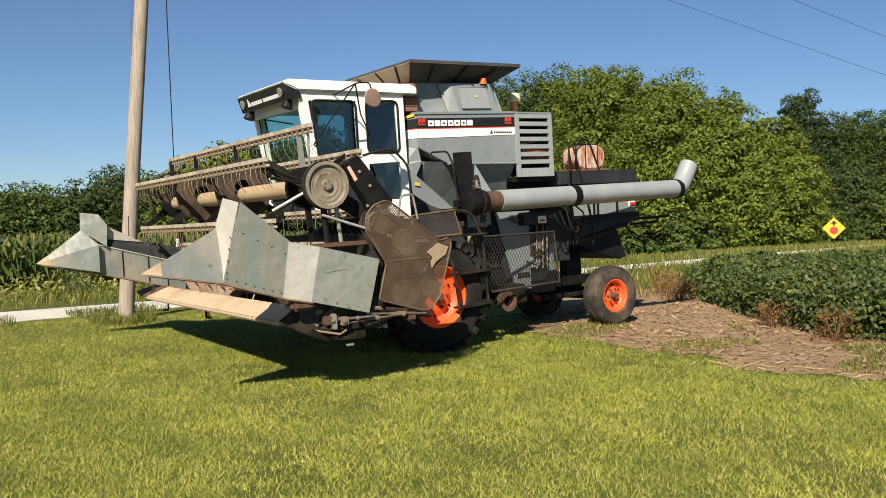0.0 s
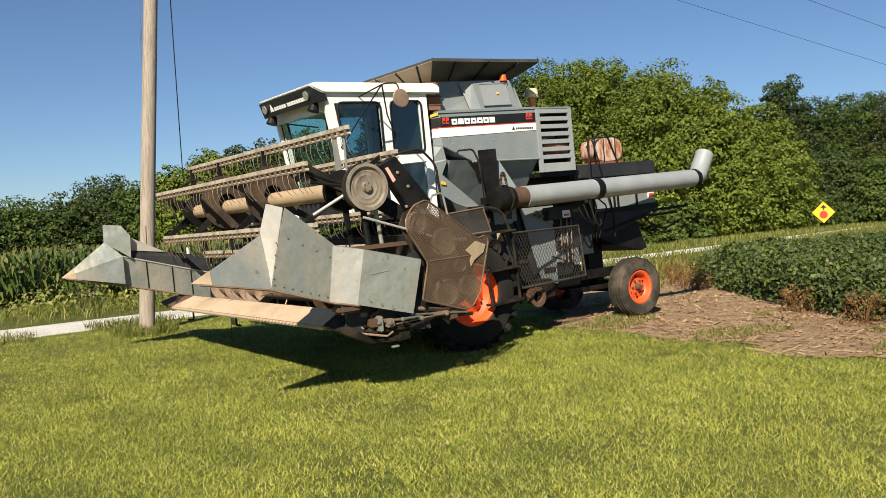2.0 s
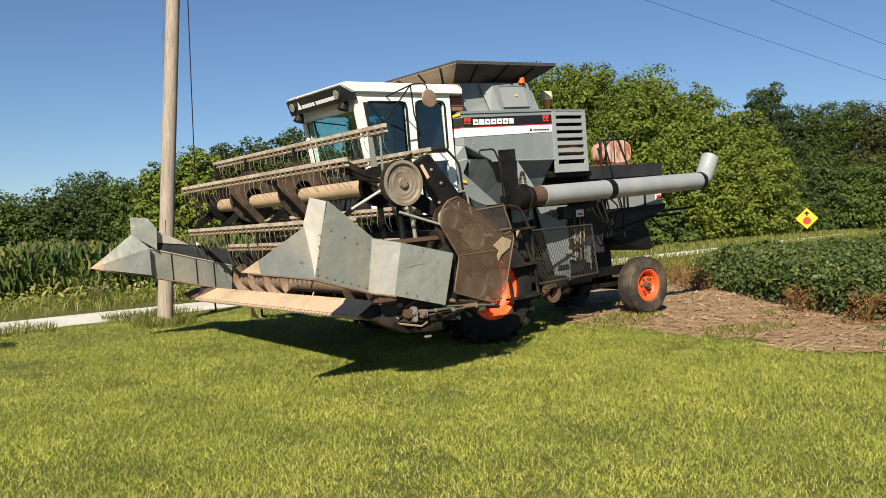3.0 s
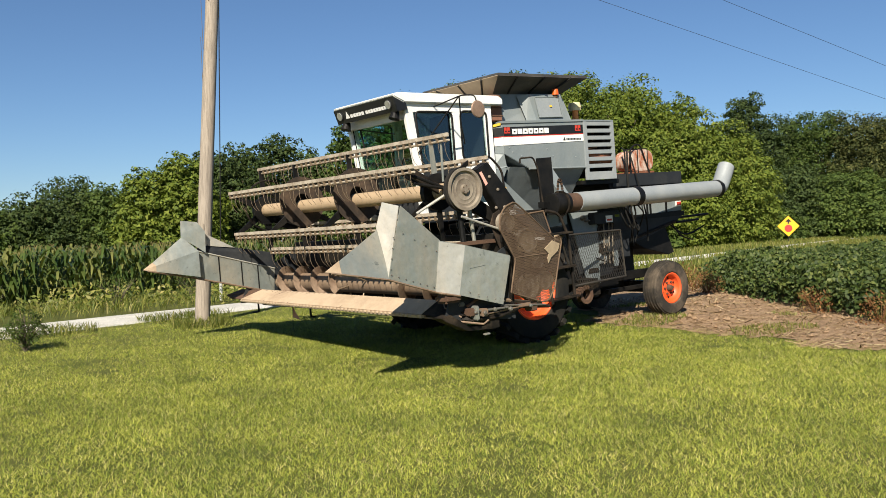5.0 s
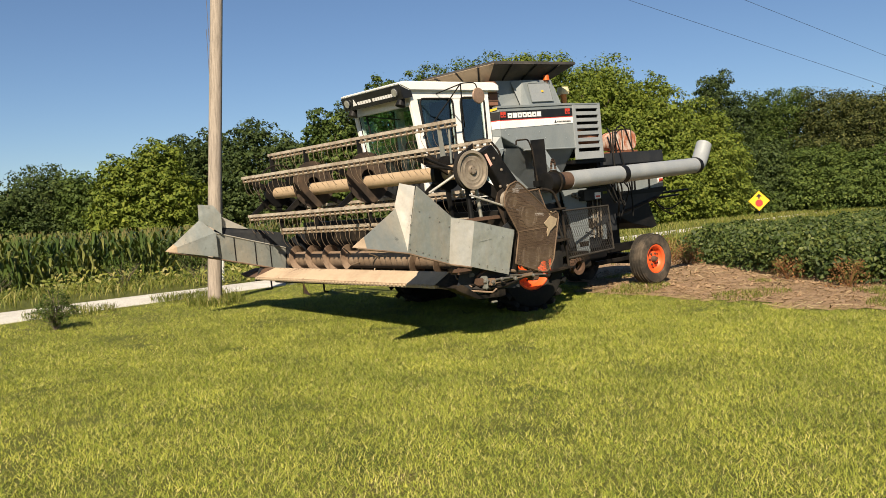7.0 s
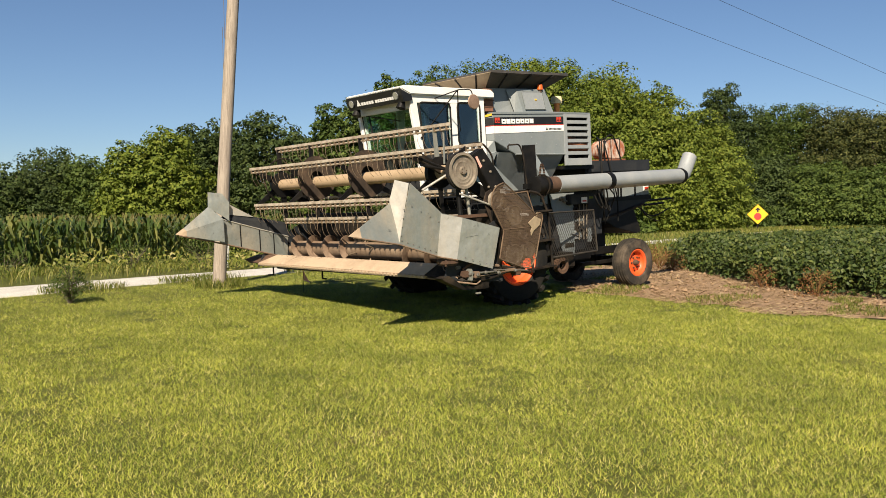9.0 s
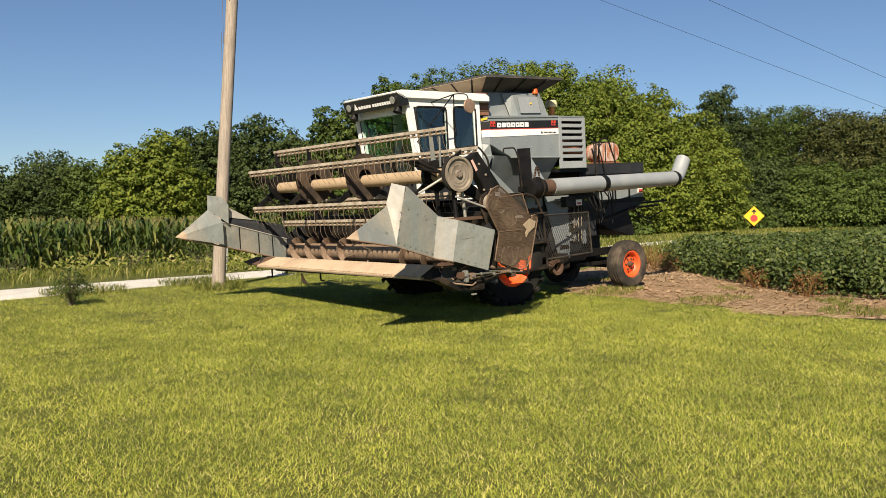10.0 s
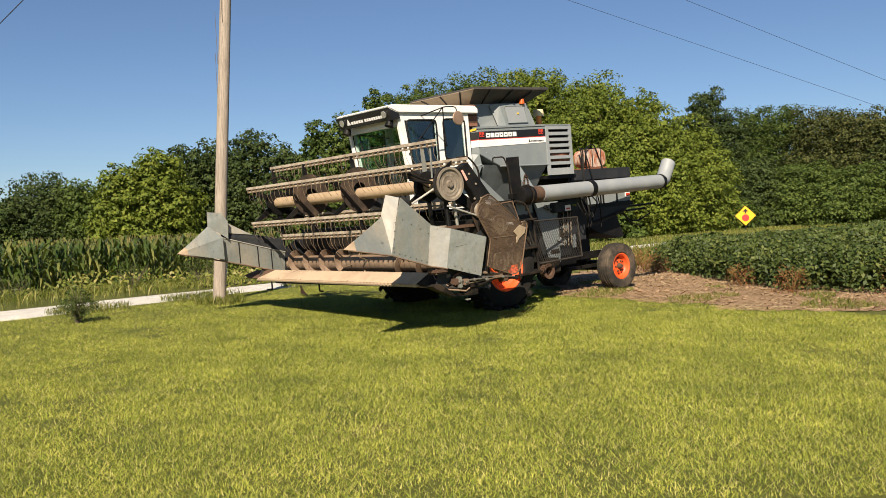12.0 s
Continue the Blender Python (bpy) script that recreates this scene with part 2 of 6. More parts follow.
M_PLY = worn("weathered_canopy_board", (0.30, 0.23, 0.15), (0.20, 0.15, 0.10), 0.8, 0, 0.5, 2.5, 40, 0.25)
M_AMBER = worn("amber_plastic", (0.65, 0.11, 0.015), (0.5, 0.09, 0.02), 0.3, 0, 0.3, 8, 60, 0.02)
M_CREAM = worn("cream_cap", (0.68, 0.58, 0.33), (0.55, 0.46, 0.26), 0.5, 0, 0.4, 8, 60, 0.05)
M_CARD = worn("torn_cardboard", (0.42, 0.32, 0.20), (0.31, 0.23, 0.15), 0.9, 0, 0.5, 5, 50, 0.2)
M_PULLEY = worn("dusty_pulley_steel", (0.25, 0.21, 0.16), (0.13, 0.10, 0.074), 0.75, 0.15, 0.5, 9, 50, 0.2)
M_SIGN = worn("yellow_sign_sheeting", (0.85, 0.42, 0.01), (0.78, 0.40, 0.02), 0.4, 0, 0.3, 2, 40, 0.02)
M_SIGN_RED = worn("red_sign_print", (0.62, 0.03, 0.025), (0.55, 0.04, 0.03), 0.4, 0, 0.3, 2, 40, 0.02)
M_PINK = worn("pink_marker_flag", (0.78, 0.40, 0.32), (0.70, 0.40, 0.33), 0.6, 0, 0.3, 5, 40, 0.05)
M_GLASS_TEAL = glass("tinted_windscreen", (0.80, 0.96, 0.92))
M_GLASS_DARK = glass("tinted_side_glass", (0.62, 0.75, 0.76))
M_LENS = worn("lamp_lens", (0.55, 0.55, 0.52), (0.42, 0.42, 0.40), 0.15, 0.6, 0.4, 12, 60, 0.05)
M_MIRROR = worn("dusty_mirror_back", (0.30, 0.20, 0.14), (0.20, 0.13, 0.09), 0.5, 0.4, 0.5, 10, 60, 0.1)
M_WIRE = worn("wire", (0.03, 0.03, 0.03), (0.06, 0.06, 0.06), 0.6, 0.5, 0.5, 1, 20, 0.0)
M_BRICK = worn("brown_shelf_box", (0.22, 0.10, 0.06), (0.14, 0.07, 0.045), 0.8, 0, 0.5, 8, 40, 0.2)
M_STRAW = leafy("dry_straw_litter", [(0.0, (0.12, 0.075, 0.04)), (0.7, (0.25, 0.17, 0.095)), (1.0, (0.46, 0.36, 0.23))], 0.8, 0.05, 1.0)


# ---- mesh helpers ----
def mesh_ob(name, verts, faces, material, parent=None, smooth=False):
    me = bpy.data.meshes.new(name)
    me.from_pydata([tuple(v) for v in verts], [], [tuple(f) for f in faces])
    me.materials.append(material)
    if smooth:
        me.polygons.foreach_set("use_smooth", [True] * len(me.polygons))
    me.update()
    ob = new(name, me)
    ob.parent = parent
    return ob


def soup(name, verts, faces, material):
    """Many loose quads or triangles, from arrays, as one mesh."""
    me = bpy.data.meshes.new(name)
    verts = np.asarray(verts, np.float32)
    faces = np.asarray(faces, np.int32)
    n, k = faces.shape
    me.vertices.add(len(verts))
    me.vertices.foreach_set("co", verts.ravel())
    me.loops.add(n * k)
    me.loops.foreach_set("vertex_index", faces.ravel())
    me.polygons.add(n)
    me.polygons.foreach_set("loop_start", np.arange(0, n * k, k, dtype=np.int32))
    me.update(calc_edges=True)
    me.materials.append(material)
    return new(name, me)


def part(name, bm, material, parent, label="", smooth=False):
    bmesh.ops.recalc_face_normals(bm, faces=bm.faces)
    me = bpy.data.meshes.new(name)
    bm.to_mesh(me)
    bm.free()
    me.materials.append(material)
    if smooth:
        me.polygons.foreach_set("use_smooth", [True] * len(me.polygons))
        me.set_sharp_from_angle(angle=radians(38))
    ob = new(name, me)
    ob.parent = parent
    if label:
        tagged(ob, label)
    return ob


def box(bm, x0, x1, y0, y1, z0, z1, bevel=0.0):
    start = set(bm.verts)
    r = bmesh.ops.create_cube(bm, size=1.0)
    for v in r["verts"]:
        v.co = Vector(((x0 + x1) / 2 + v.co.x * (x1 - x0), (y0 + y1) / 2 + v.co.y * (y1 - y0), (z0 + z1) / 2 + v.co.z * (z1 - z0)))
    if bevel:
        edges = {e for v in r["verts"] for e in v.link_edges}
        bmesh.ops.bevel(bm, geom=list(edges), offset=bevel, segments=2, affect="EDGES")
    return bm


def bx(*a, **k):
    return box(bmesh.new(), *a, **k)


def prism(bm, outline, x0, x1, bevel=0.0):
    """A plate: outline of (y, z) points, from x0 to x1."""
    a = [bm.verts.new((x0, y, z)) for y, z in outline]
    b = [bm.verts.new((x1, y, z)) for y, z in outline]
    fs = [bm.faces.new(a), bm.faces.new(b[::-1])]
    n = len(outline)
    for i in range(n):
        fs.append(bm.faces.new((a[i], b[i], b[(i + 1) % n], a[(i + 1) % n])))
    if bevel:
        bmesh.ops.recalc_face_normals(bm, faces=fs)
        bmesh.ops.bevel(bm, geom=list({e for f in fs for e in f.edges}), offset=bevel, segments=2, affect="EDGES")
    return bm


def loft(bm, a, b, cap=True):
    """A solid between two outlines with the same number of 3D points."""
    va = [bm.verts.new(p) for p in a]
    vb = [bm.verts.new(p) for p in b]
    n = len(a)
    if cap:
        bm.faces.new(va)
        bm.faces.new(vb[::-1])
    for i in range(n):
        bm.faces.new((va[i], vb[i], vb[(i + 1) % n], va[(i + 1) % n]))
    return bm


def sheet(bm, pts, thick=0.006):
    """A flat or folded plate: one polygon of 3D points given thickness along its normal."""
    p = [Vector(q) for q in pts]
    n = Vector((0, 0, 0))
    for i in range(len(p)):
        n += (p[i] - p[0]).cross(p[(i + 1) % len(p)] - p[0])
    n = n.normalized() * thick / 2
    return loft(bm, [q + n for q in p], [q - n for q in p])


def tube(bm, pts, r, seg=10, cap=True, r2=None):
    """A round bar along points, from radius r to r2."""
    pts = [Vector(p) for p in pts]
    rings = []
    n = len(pts)
    up = None
    for i, p in enumerate(pts):
        d = (pts[min(i + 1, n - 1)] - pts[max(i - 1, 0)]).normalized()
        if up is None:
            up = d.orthogonal().normalized()
        else:
            up = (up - d * up.dot(d)).normalized()
        side = d.cross(up)
        rr = r if r2 is None else r + (r2 - r) * i / max(1, n - 1)
        rings.append([bm.verts.new(p + rr * (math.cos(k * 2 * math.pi / seg) * up + math.sin(k * 2 * math.pi / seg) * side)) for k in range(seg)])
    for a, b in zip(rings, rings[1:]):
        for k in range(seg):
            bm.faces.new((a[k], a[(k + 1) % seg], b[(k + 1) % seg], b[k]))
    if cap:
        bm.faces.new(rings[0][::-1])
        bm.faces.new(rings[-1])
    return bm


def tb(*a, **k):
    return tube(bmesh.new(), *a, **k)


def arc_path(pts, steps=5, radius=0.06):
    """Points of a bent bar: corners rounded."""
    pts = [Vector(p) for p in pts]
    out = [pts[0]]
    for a, b, c in zip(pts, pts[1:], pts[2:]):
        u, w = (a - b), (c - b)
        rr = min(radius, u.length * 0.45, w.length * 0.45)
        p0, p1 = b + u.normalized() * rr, b + w.normalized() * rr
        for i in range(steps + 1):
            s = i / steps
            out.append((1 - s) ** 2 * p0 + 2 * s * (1 - s) * b + s * s * p1)
    out.append(pts[-1])
    return out


def lathe(bm, profile, centre, seg=32):
    """Turned round the x axis at centre: profile of (x, radius)."""
    c = Vector(centre)
    rings = []
    for x, r in profile:
        if r < 1e-5:
            rings.append([bm.verts.new(c + Vector((x, 0, 0)))])
        else:
            rings.append([bm.verts.new(c + Vector((x, r * math.cos(k * 2 * math.pi / seg), r * math.sin(k * 2 * math.pi / seg)))) for k in range(seg)])
    for a, b in zip(rings, rings[1:]):
        for k in range(seg):
            q = [a[k % len(a)], a[(k + 1) % len(a)], b[(k + 1) % len(b)], b[k % len(b)]]
            q = [v for i, v in enumerate(q) if v not in q[:i]]
            if len(q) > 2:
                bm.faces.new(q)
    return bm


def lattice(bm, corner, u, v, outline, pitch, width, rise=1.9):
    """Expanded metal: two families of slanted strands clipped to a convex outline given in (u, v) metres."""
    corner, u, v = Vector(corner), Vector(u).normalized(), Vector(v).normalized()
    nrm = u.cross(v)
    amax, bmax = max(p[0] for p in outline), max(p[1] for p in outline)
    lo, hi = -bmax * rise - 0.1, amax + bmax * rise + 0.1
    for sign, lift in ((1, 0.0), (-1, 0.0025)):
        s = lo
        while s < hi:
            # the strand: a = s + sign * rise_inv * b
            k = sign / rise
            hits = []
            n = len(outline)
            for i in range(n):
                (a0, b0), (a1, b1) = outline[i], outline[(i + 1) % n]
                f0, f1 = a0 - s - k * b0, a1 - s - k * b1
                if (f0 < 0) != (f1 < 0):
                    w = f0 / (f0 - f1)
                    hits.append((a0 + w * (a1 - a0), b0 + w * (b1 - b0)))
            if len(hits) == 2:
                p, q = (corner + u * h[0] + v * h[1] + nrm * lift for h in hits)
                side = (q - p).cross(nrm)
                if side.length > 1e-4:
                    side = side.normalized() * width / 2
                    vs = [bm.verts.new(c) for c in (p - side, q - side, q + side, p + side)]
                    bm.faces.new(vs)
            s += pitch
    return bm


# ---- ground ----
ROAD = ((-60, -3.0), (-20, -4.1), (-8, -4.6), (-4.5, -4.9), (-1, -5.75), (5, -7.6), (15, -10.8), (30, -16.2), (50, -23.5), (93, -37.5), (200, -74), (600, -210))


def road_x(y):
    return float(np.interp(y, [p[0] for p in ROAD], [p[1] for p in ROAD]))


def ground_z(x, y):
    s = -0.0286 * x + 0.0185 * y
    z = 0.035 + (0.8 * math.tanh(s / 0.8) if s < 0 else 0.1 * math.tanh(s / 0.1))
    d = min(1.0, max(0.0, (road_x(y) - x - 2.6) / 9.0))
    return z - 0.85 * d * d * (3 - 2 * d)


RYS, RXS = np.array([p[0] for p in ROAD], float), np.array([p[1] for p in ROAD], float)


def ground_zs(x, y):
    """The same height for arrays."""
    s = -0.0286 * x + 0.0185 * y
    z = 0.035 + np.where(s < 0, 0.8 * np.tanh(s / 0.8), 0.1 * np.tanh(s / 0.1))
    d = np.clip((np.interp(y, RYS, RXS) - x - 2.6) / 9.0, 0, 1)
    return z - 0.85 * d * d * (3 - 2 * d)


def wavy(x, y, scale, seed):
    """Smooth uneven waves between about -1 and 1, for arrays."""
    r = np.random.default_rng(seed)
    out = np.zeros_like(x)
    for k in range(9):
        a, f = r.uniform(0, 6.28), scale * r.uniform(0.6, 1.9)
        out += np.sin(f * (x * math.cos(a) + y * math.sin(a)) + r.uniform(0, 6.28))
    return out / 3.0


def insides(x, y, poly):
    hit = np.zeros(x.shape, bool)
    for (xa, ya), (xb, yb) in zip(poly, poly[1:] + poly[:1]):
        if ya != yb:
            hit ^= ((ya > y) != (yb > y)) & (x < xa + (y - ya) / (yb - ya) * (xb - xa))
    return hit


def graded(lo, hi, n, k):
    t = np.linspace(-1, 1, n)
    s = np.sinh(k * t) / math.sinh(k)
    return np.where(s < 0, -lo * s, hi * s)


gx = graded(-620, 400, 171, 6.5)
gy = graded(-400, 700, 171, 6.5)
gv = [(x, y, ground_z(x, y)) for y in gy for x in gx]
gf = [(j * 171 + i, j * 171 + i + 1, (j + 1) * 171 + i + 1, (j + 1) * 171 + i) for j in range(170) for i in range(170)]
ground = mesh_ob("ground", gv, gf, M_LAWN, smooth=True)
tagged(ground, "mown green and yellow lawn with worn patches", "lawn", kind="structure")

ys = [-60 + 0.6 * i for i in range(130)] + [18 + 3 * i for i in range(60)]
rv, rf = [], []
for i, y in enumerate(ys):
    for j in range(7):
        w = 0.85 * (j - 3) / 3
        wob = 0.10 * noise.noise(Vector((y * 0.7, 3.1 * (j > 3), 0))) if j in (0, 6) else 0.0
        x = road_x(y) - 0.15 + w + wob
        rv.append((x, y, ground_z(x, y) + (0.025 if 0 < j < 6 else -0.01)))
for i in range(len(ys) - 1):
    for j in range(6):
        rf.append((i * 7 + j, i * 7 + j + 1, (i + 1) * 7 + j + 1, (i + 1) * 7 + j))
road = mesh_ob("road", rv, rf, M_GRAVEL, smooth=True)
tagged(road, "narrow white crushed gravel lane", "road", kind="structure")

DIRT = ((0.55, 2.2), (1.1, 1.95), (2.3, 2.35), (3.6, 2.0), (4.3, 2.3), (5.2, 2.9), (8.5, 5.0), (12, 8), (9, 12), (2, 10), (-3.2, 10.5), (-3.4, 7.0), (-1.6, 4.2))


def inside(x, y, poly):
    hit = False
    for (xa, ya), (xb, yb) in zip(poly, poly[1:] + poly[:1]):
        if (ya > y) != (yb > y) and x < xa + (y - ya) / (yb - ya) * (xb - xa):
            hit = not hit
    return hit


def on_dirt(x, y):
    n = 0.35 * noise.noise(Vector((x * 1.1, y * 1.1, 5))) + 0.18 * noise.noise(Vector((x * 4, y * 4, 2)))
    return inside(x + n, y + n, DIRT)


ids, dv, df = {}, [], []
STEP = 0.11
DIRT_MAP = np.zeros((150, 100), bool)
for i in range(150):
    for j in range(100):
        x0, y0 = -3.9 + STEP * i, 1.3 + STEP * j
        if on_dirt(x0 + STEP / 2, y0 + STEP / 2):
            DIRT_MAP[i, j] = True
            f = []
            for a, b in ((0, 0), (1, 0), (1, 1), (0, 1)):
                key = (i + a, j + b)
                if key not in ids:
                    x, y = -3.9 + STEP * key[0], 1.3 + STEP * key[1]
                    ids[key] = len(dv)
                    dv.append((x, y, ground_z(x, y) + 0.010 + 0.008 * noise.noise(Vector((x * 3, y * 3, 1)))))
                f.append(ids[key])
            df.append(f)
dirt = mesh_ob("ground_dirt", dv, df, M_DIRT, smooth=True)
tagged(dirt, "bare brown field soil littered with straw", "soil", kind="structure")


# ---- plants: loose blades and leaves ----
def blades(name, xy, height, width, lean, material, rng, slim=False, rough=0.55):
    """Bent blades: two quads' worth of strip each, root on the ground."""
    n = len(xy)
    z = ground_zs(xy[:, 0], xy[:, 1])
    ang = rng.uniform(0, 2 * np.pi, n)
    h = height * rng.uniform(rough, 1.8 - rough, n)
    w = width * rng.uniform(0.7, 1.3, n)
    ln = lean * rng.uniform(0.2, 1.3, n) * h
    d = np.stack([np.cos(ang), np.sin(ang)], -1)
    turn = ang + rng.uniform(0.8, 2.3, n)
    s = np.stack([np.cos(turn), np.sin(turn)], -1)
    root = np.c_[xy, z - 0.005]
    mid = root + np.c_[d * (ln * 0.3)[:, None], h * 0.55]
    tip = root + np.c_[d * ln[:, None], h]
    side = np.c_[s * (w / 2)[:, None], np.zeros(n)]
    if slim:
        v = np.stack([root + side, tip, root - side], 1).reshape(-1, 3)
        return soup(name, v, np.arange(3 * n).reshape(-1, 3), material)
    v = np.stack([root, mid + side, tip, mid - side], 1).reshape(-1, 3)
    return soup(name, v, np.arange(4 * n).reshape(-1, 4), material)


def leaves(name, centre, normal, size, aspect, material, rng, corners=4):
    """Pointed leaves of four or three corners at the centres, facing about the normals."""
    n = len(centre)
    normal = normal / np.linalg.norm(normal, axis=1, keepdims=True)
    r = rng.normal(size=(n, 3))
    u = np.cross(normal, r)
    u /= np.linalg.norm(u, axis=1, keepdims=True) + 1e-9
    w = np.cross(normal, u)
    s = size[:, None]
    fold = normal * s * 0.12
    if corners == 3:
        v = np.stack([centre - u * s / 2 + w * s * aspect / 2, centre + u * s / 2 + fold, centre - u * s / 2 - w * s * aspect / 2], 1).reshape(-1, 3)
        return soup(name, v, np.arange(3 * n).reshape(-1, 3), material)
    v = np.stack([centre - u * s / 2, centre + w * s * aspect / 2 + fold - u * s * 0.08, centre + u * s / 2, centre - w * s * aspect / 2 + fold - u * s * 0.08], 1).reshape(-1, 3)
    return soup(name, v, np.arange(4 * n).reshape(-1, 4), material)


RNG = np.random.default_rng(11)


def dirty(x, y):
    i, j = np.floor((x + 3.9) / STEP).astype(int), np.floor((y - 1.3) / STEP).astype(int)
    ok = (i >= 0) & (i < 150) & (j >= 0) & (j < 100)
    return ok & DIRT_MAP[np.clip(i, 0, 149), np.clip(j, 0, 99)]


def scatter(n, x0, x1, y0, y1, keep, clump=2.2):
    """n places in the box that keep() allows, gathered in loose clumps."""
    got, have = [], 0
    while have < n:
        x, y = RNG.uniform(x0, x1, 60000), RNG.uniform(y0, y1, 60000)
        ok = keep(x, y) & (wavy(x, y, clump, 5) + 0.6 * wavy(x, y, clump * 4, 6) > RNG.uniform(-2.4, -0.2, 60000))
        got.append(np.c_[x[ok], y[ok]])
        have += int(ok.sum())
    return np.concatenate(got)[:n]


def off_road(x, y):
    return x - np.interp(y, RYS, RXS)


def near_lawn(x, y):
    # the mown stretch between the machine and the drive
    return (off_road(x, y) > 0.6) & ~dirty(x + RNG.normal(0, 0.17, x.shape), y + RNG.normal(0, 0.17, x.shape)) & ((y < 2.6) | (x < -1.0)) & ((x - 9.6) * -0.83 + (y + 5.2) * 0.55 > 1.5) & (RNG.uniform(0, 1, x.shape) < 0.5 + 0.1 * (x + 2))


lawn = blades("lawn_grass", scatter(900000, -5.5, 9.6, -11.5, 5.5, near_lawn), 0.027, 0.0066, 1.7, M_BLADE, RNG, True, 0.35)
tagged(lawn, "short sunlit lawn grass with yellowed tips", "grass", kind="stuff")


# the soybean field's outline
BEANS = ((-2.0, 7.6), (-0.4, 6.5), (1.2, 5.35), (3.2, 4.35), (4.2, 4.6), (6.5, 5.6), (10, 7.5), (34, 22), (20, 56), (-14, 56), (-8.3, 31.5), (-5.9, 22), (-3.4, 13.6), (-2.5, 9.8))


def between(x, y):
    d = -off_road(x, y)
    return (0.9 < d) & (d < 14.5)


w1 = blades("roadside_weeds", scatter(30000, -24, -4, -14, 20, between, 0.8), 0.24, 0.018, 0.9, M_WEED, RNG)
tagged(w1, "tall wild grass between lane and corn", "weeds", kind="stuff")


wx, wy = RNG.uniform(-24, -5, 60000), RNG.uniform(-14, 14, 60000)
ok = between(wx, wy) & (wavy(wx, wy, 0.9, 41) > -0.2)
wx, wy = wx[ok][:22000], wy[ok][:22000]
k = len(wx)
wz = ground_zs(wx, wy) + RNG.uniform(0, 1, k) ** 1.5 * (0.32 + 0.16 * wavy(wx, wy, 0.9, 42))
wl = leaves("roadside_weed_leaves", np.c_[wx, wy, wz], np.c_[RNG.normal(0.3, 0.6, k), RNG.normal(-0.3, 0.6, k), np.full(k, 0.6)], RNG.uniform(0.05, 0.14, k), 0.5, M_WEED, RNG)
tagged(wl, "leafy green weeds between lane and corn", "weeds", kind="stuff")


def verge(x, y):
    d = off_road(x, y)
    return ((0.7 < d) & (d < 6.5) & (y > 6) & ~insides(x, y, BEANS)) | ((-13 < d) & (d < -0.7) & (y > 18))


w2 = blades("verge_grass", scatter(30000, -50, 0, 6, 70, verge, 0.5), 0.26, 0.03, 0.6, M_WEED, RNG)
tagged(w2, "sunlit uncut grass along the lane", "grass", kind="stuff")


def edge_tufts(x, y):
    d = off_road(x, y)
    return ((0.45 < d) & (d < 1.10) & (wavy(x, y, 1.5, 9) > 0.1)) | ((x + 3.55) ** 2 + (y + 1.9) ** 2 < 0.22)


w3 = blades("lane_edge_grass", scatter(5200, -8, -2.4, -10, 6, edge_tufts), 0.14, 0.011, 0.8, M_WEED, RNG)
tagged(w3, "long unmown grass along the lane and pole foot", "grass", kind="stuff")


def dirt_tufts(x, y):
    return dirty(x, y) & (wavy(x, y, 2.3, 4) > 0.6) & (y < 4.4)


w4 = blades("dirt_weeds", scatter(3600, -0.5, 8, 1.8, 5.2, dirt_tufts), 0.07, 0.010, 0.9, M_WEED, RNG)
tagged(w4, "sparse low weeds growing in bare soil", "weeds", kind="stuff")

# straw litter on the soil
sx, sy = RNG.uniform(-1.5, 9, 14000), RNG.uniform(1.8, 7.5, 14000)
keep = [k for k in np.nonzero(dirty(sx, sy))[0]][:5600]
sv, sf = [], []
for i in keep:
    a, ln, w = RNG.uniform(0, 3.14), min(0.42, RNG.exponential(0.07) + 0.02), RNG.uniform(0.0025, 0.009)
    c = Vector((sx[i], sy[i], ground_z(sx[i], sy[i]) + 0.022))
    d, s = Vector((math.cos(a), math.sin(a), RNG.normal(0, 0.22))) * ln / 2, Vector((-math.sin(a), math.cos(a), 0.4)) * w
    b = len(sv)
    sv += [c - d - s, c + d - s, c + d + s, c - d + s]
    sf.append((b, b + 1, b + 2, b + 3))
cx, cy = RNG.uniform(-1.5, 9, 6000), RNG.uniform(1.8, 7.5, 6000)
kv, kf = [], []
for i in np.nonzero(dirty(cx, cy))[0][:2600]:
    q = min(0.05, 0.008 + RNG.exponential(0.009))
    c = Vector((cx[i], cy[i], ground_z(cx[i], cy[i]) + 0.018 + q * 0.2))
    b = len(kv)
    kv += [c + Vector(p) * q * RNG.uniform(0.6, 1.3) for p in ((1, 0, 0), (0, 1, 0), (-1, 0, 0), (0, -1, 0), (0.2, 0.1, 0.8), (0, 0, -0.6))]
    kf += [(b + u, b + (u + 1) % 4, b + 4) for u in range(4)] + [(b + (u + 1) % 4, b + u, b + 5) for u in range(4)]
tagged(mesh_ob("soil_clods", kv, kf, M_DIRT), "loose brown clods of dry soil", "soil", kind="stuff")
tagged(mesh_ob("straw_litter", sv, sf, M_STRAW), "pale broken corn stalks scattered on soil", "straw", kind="stuff")

# soybean field: dark inner canopy and leaves over it


def bean_tops(x, y):
    return ground_zs(x, y) + 0.58 + 0.08 * wavy(x, y, 1.6, 21) + 0.06 * wavy(x, y, 5.0, 22)


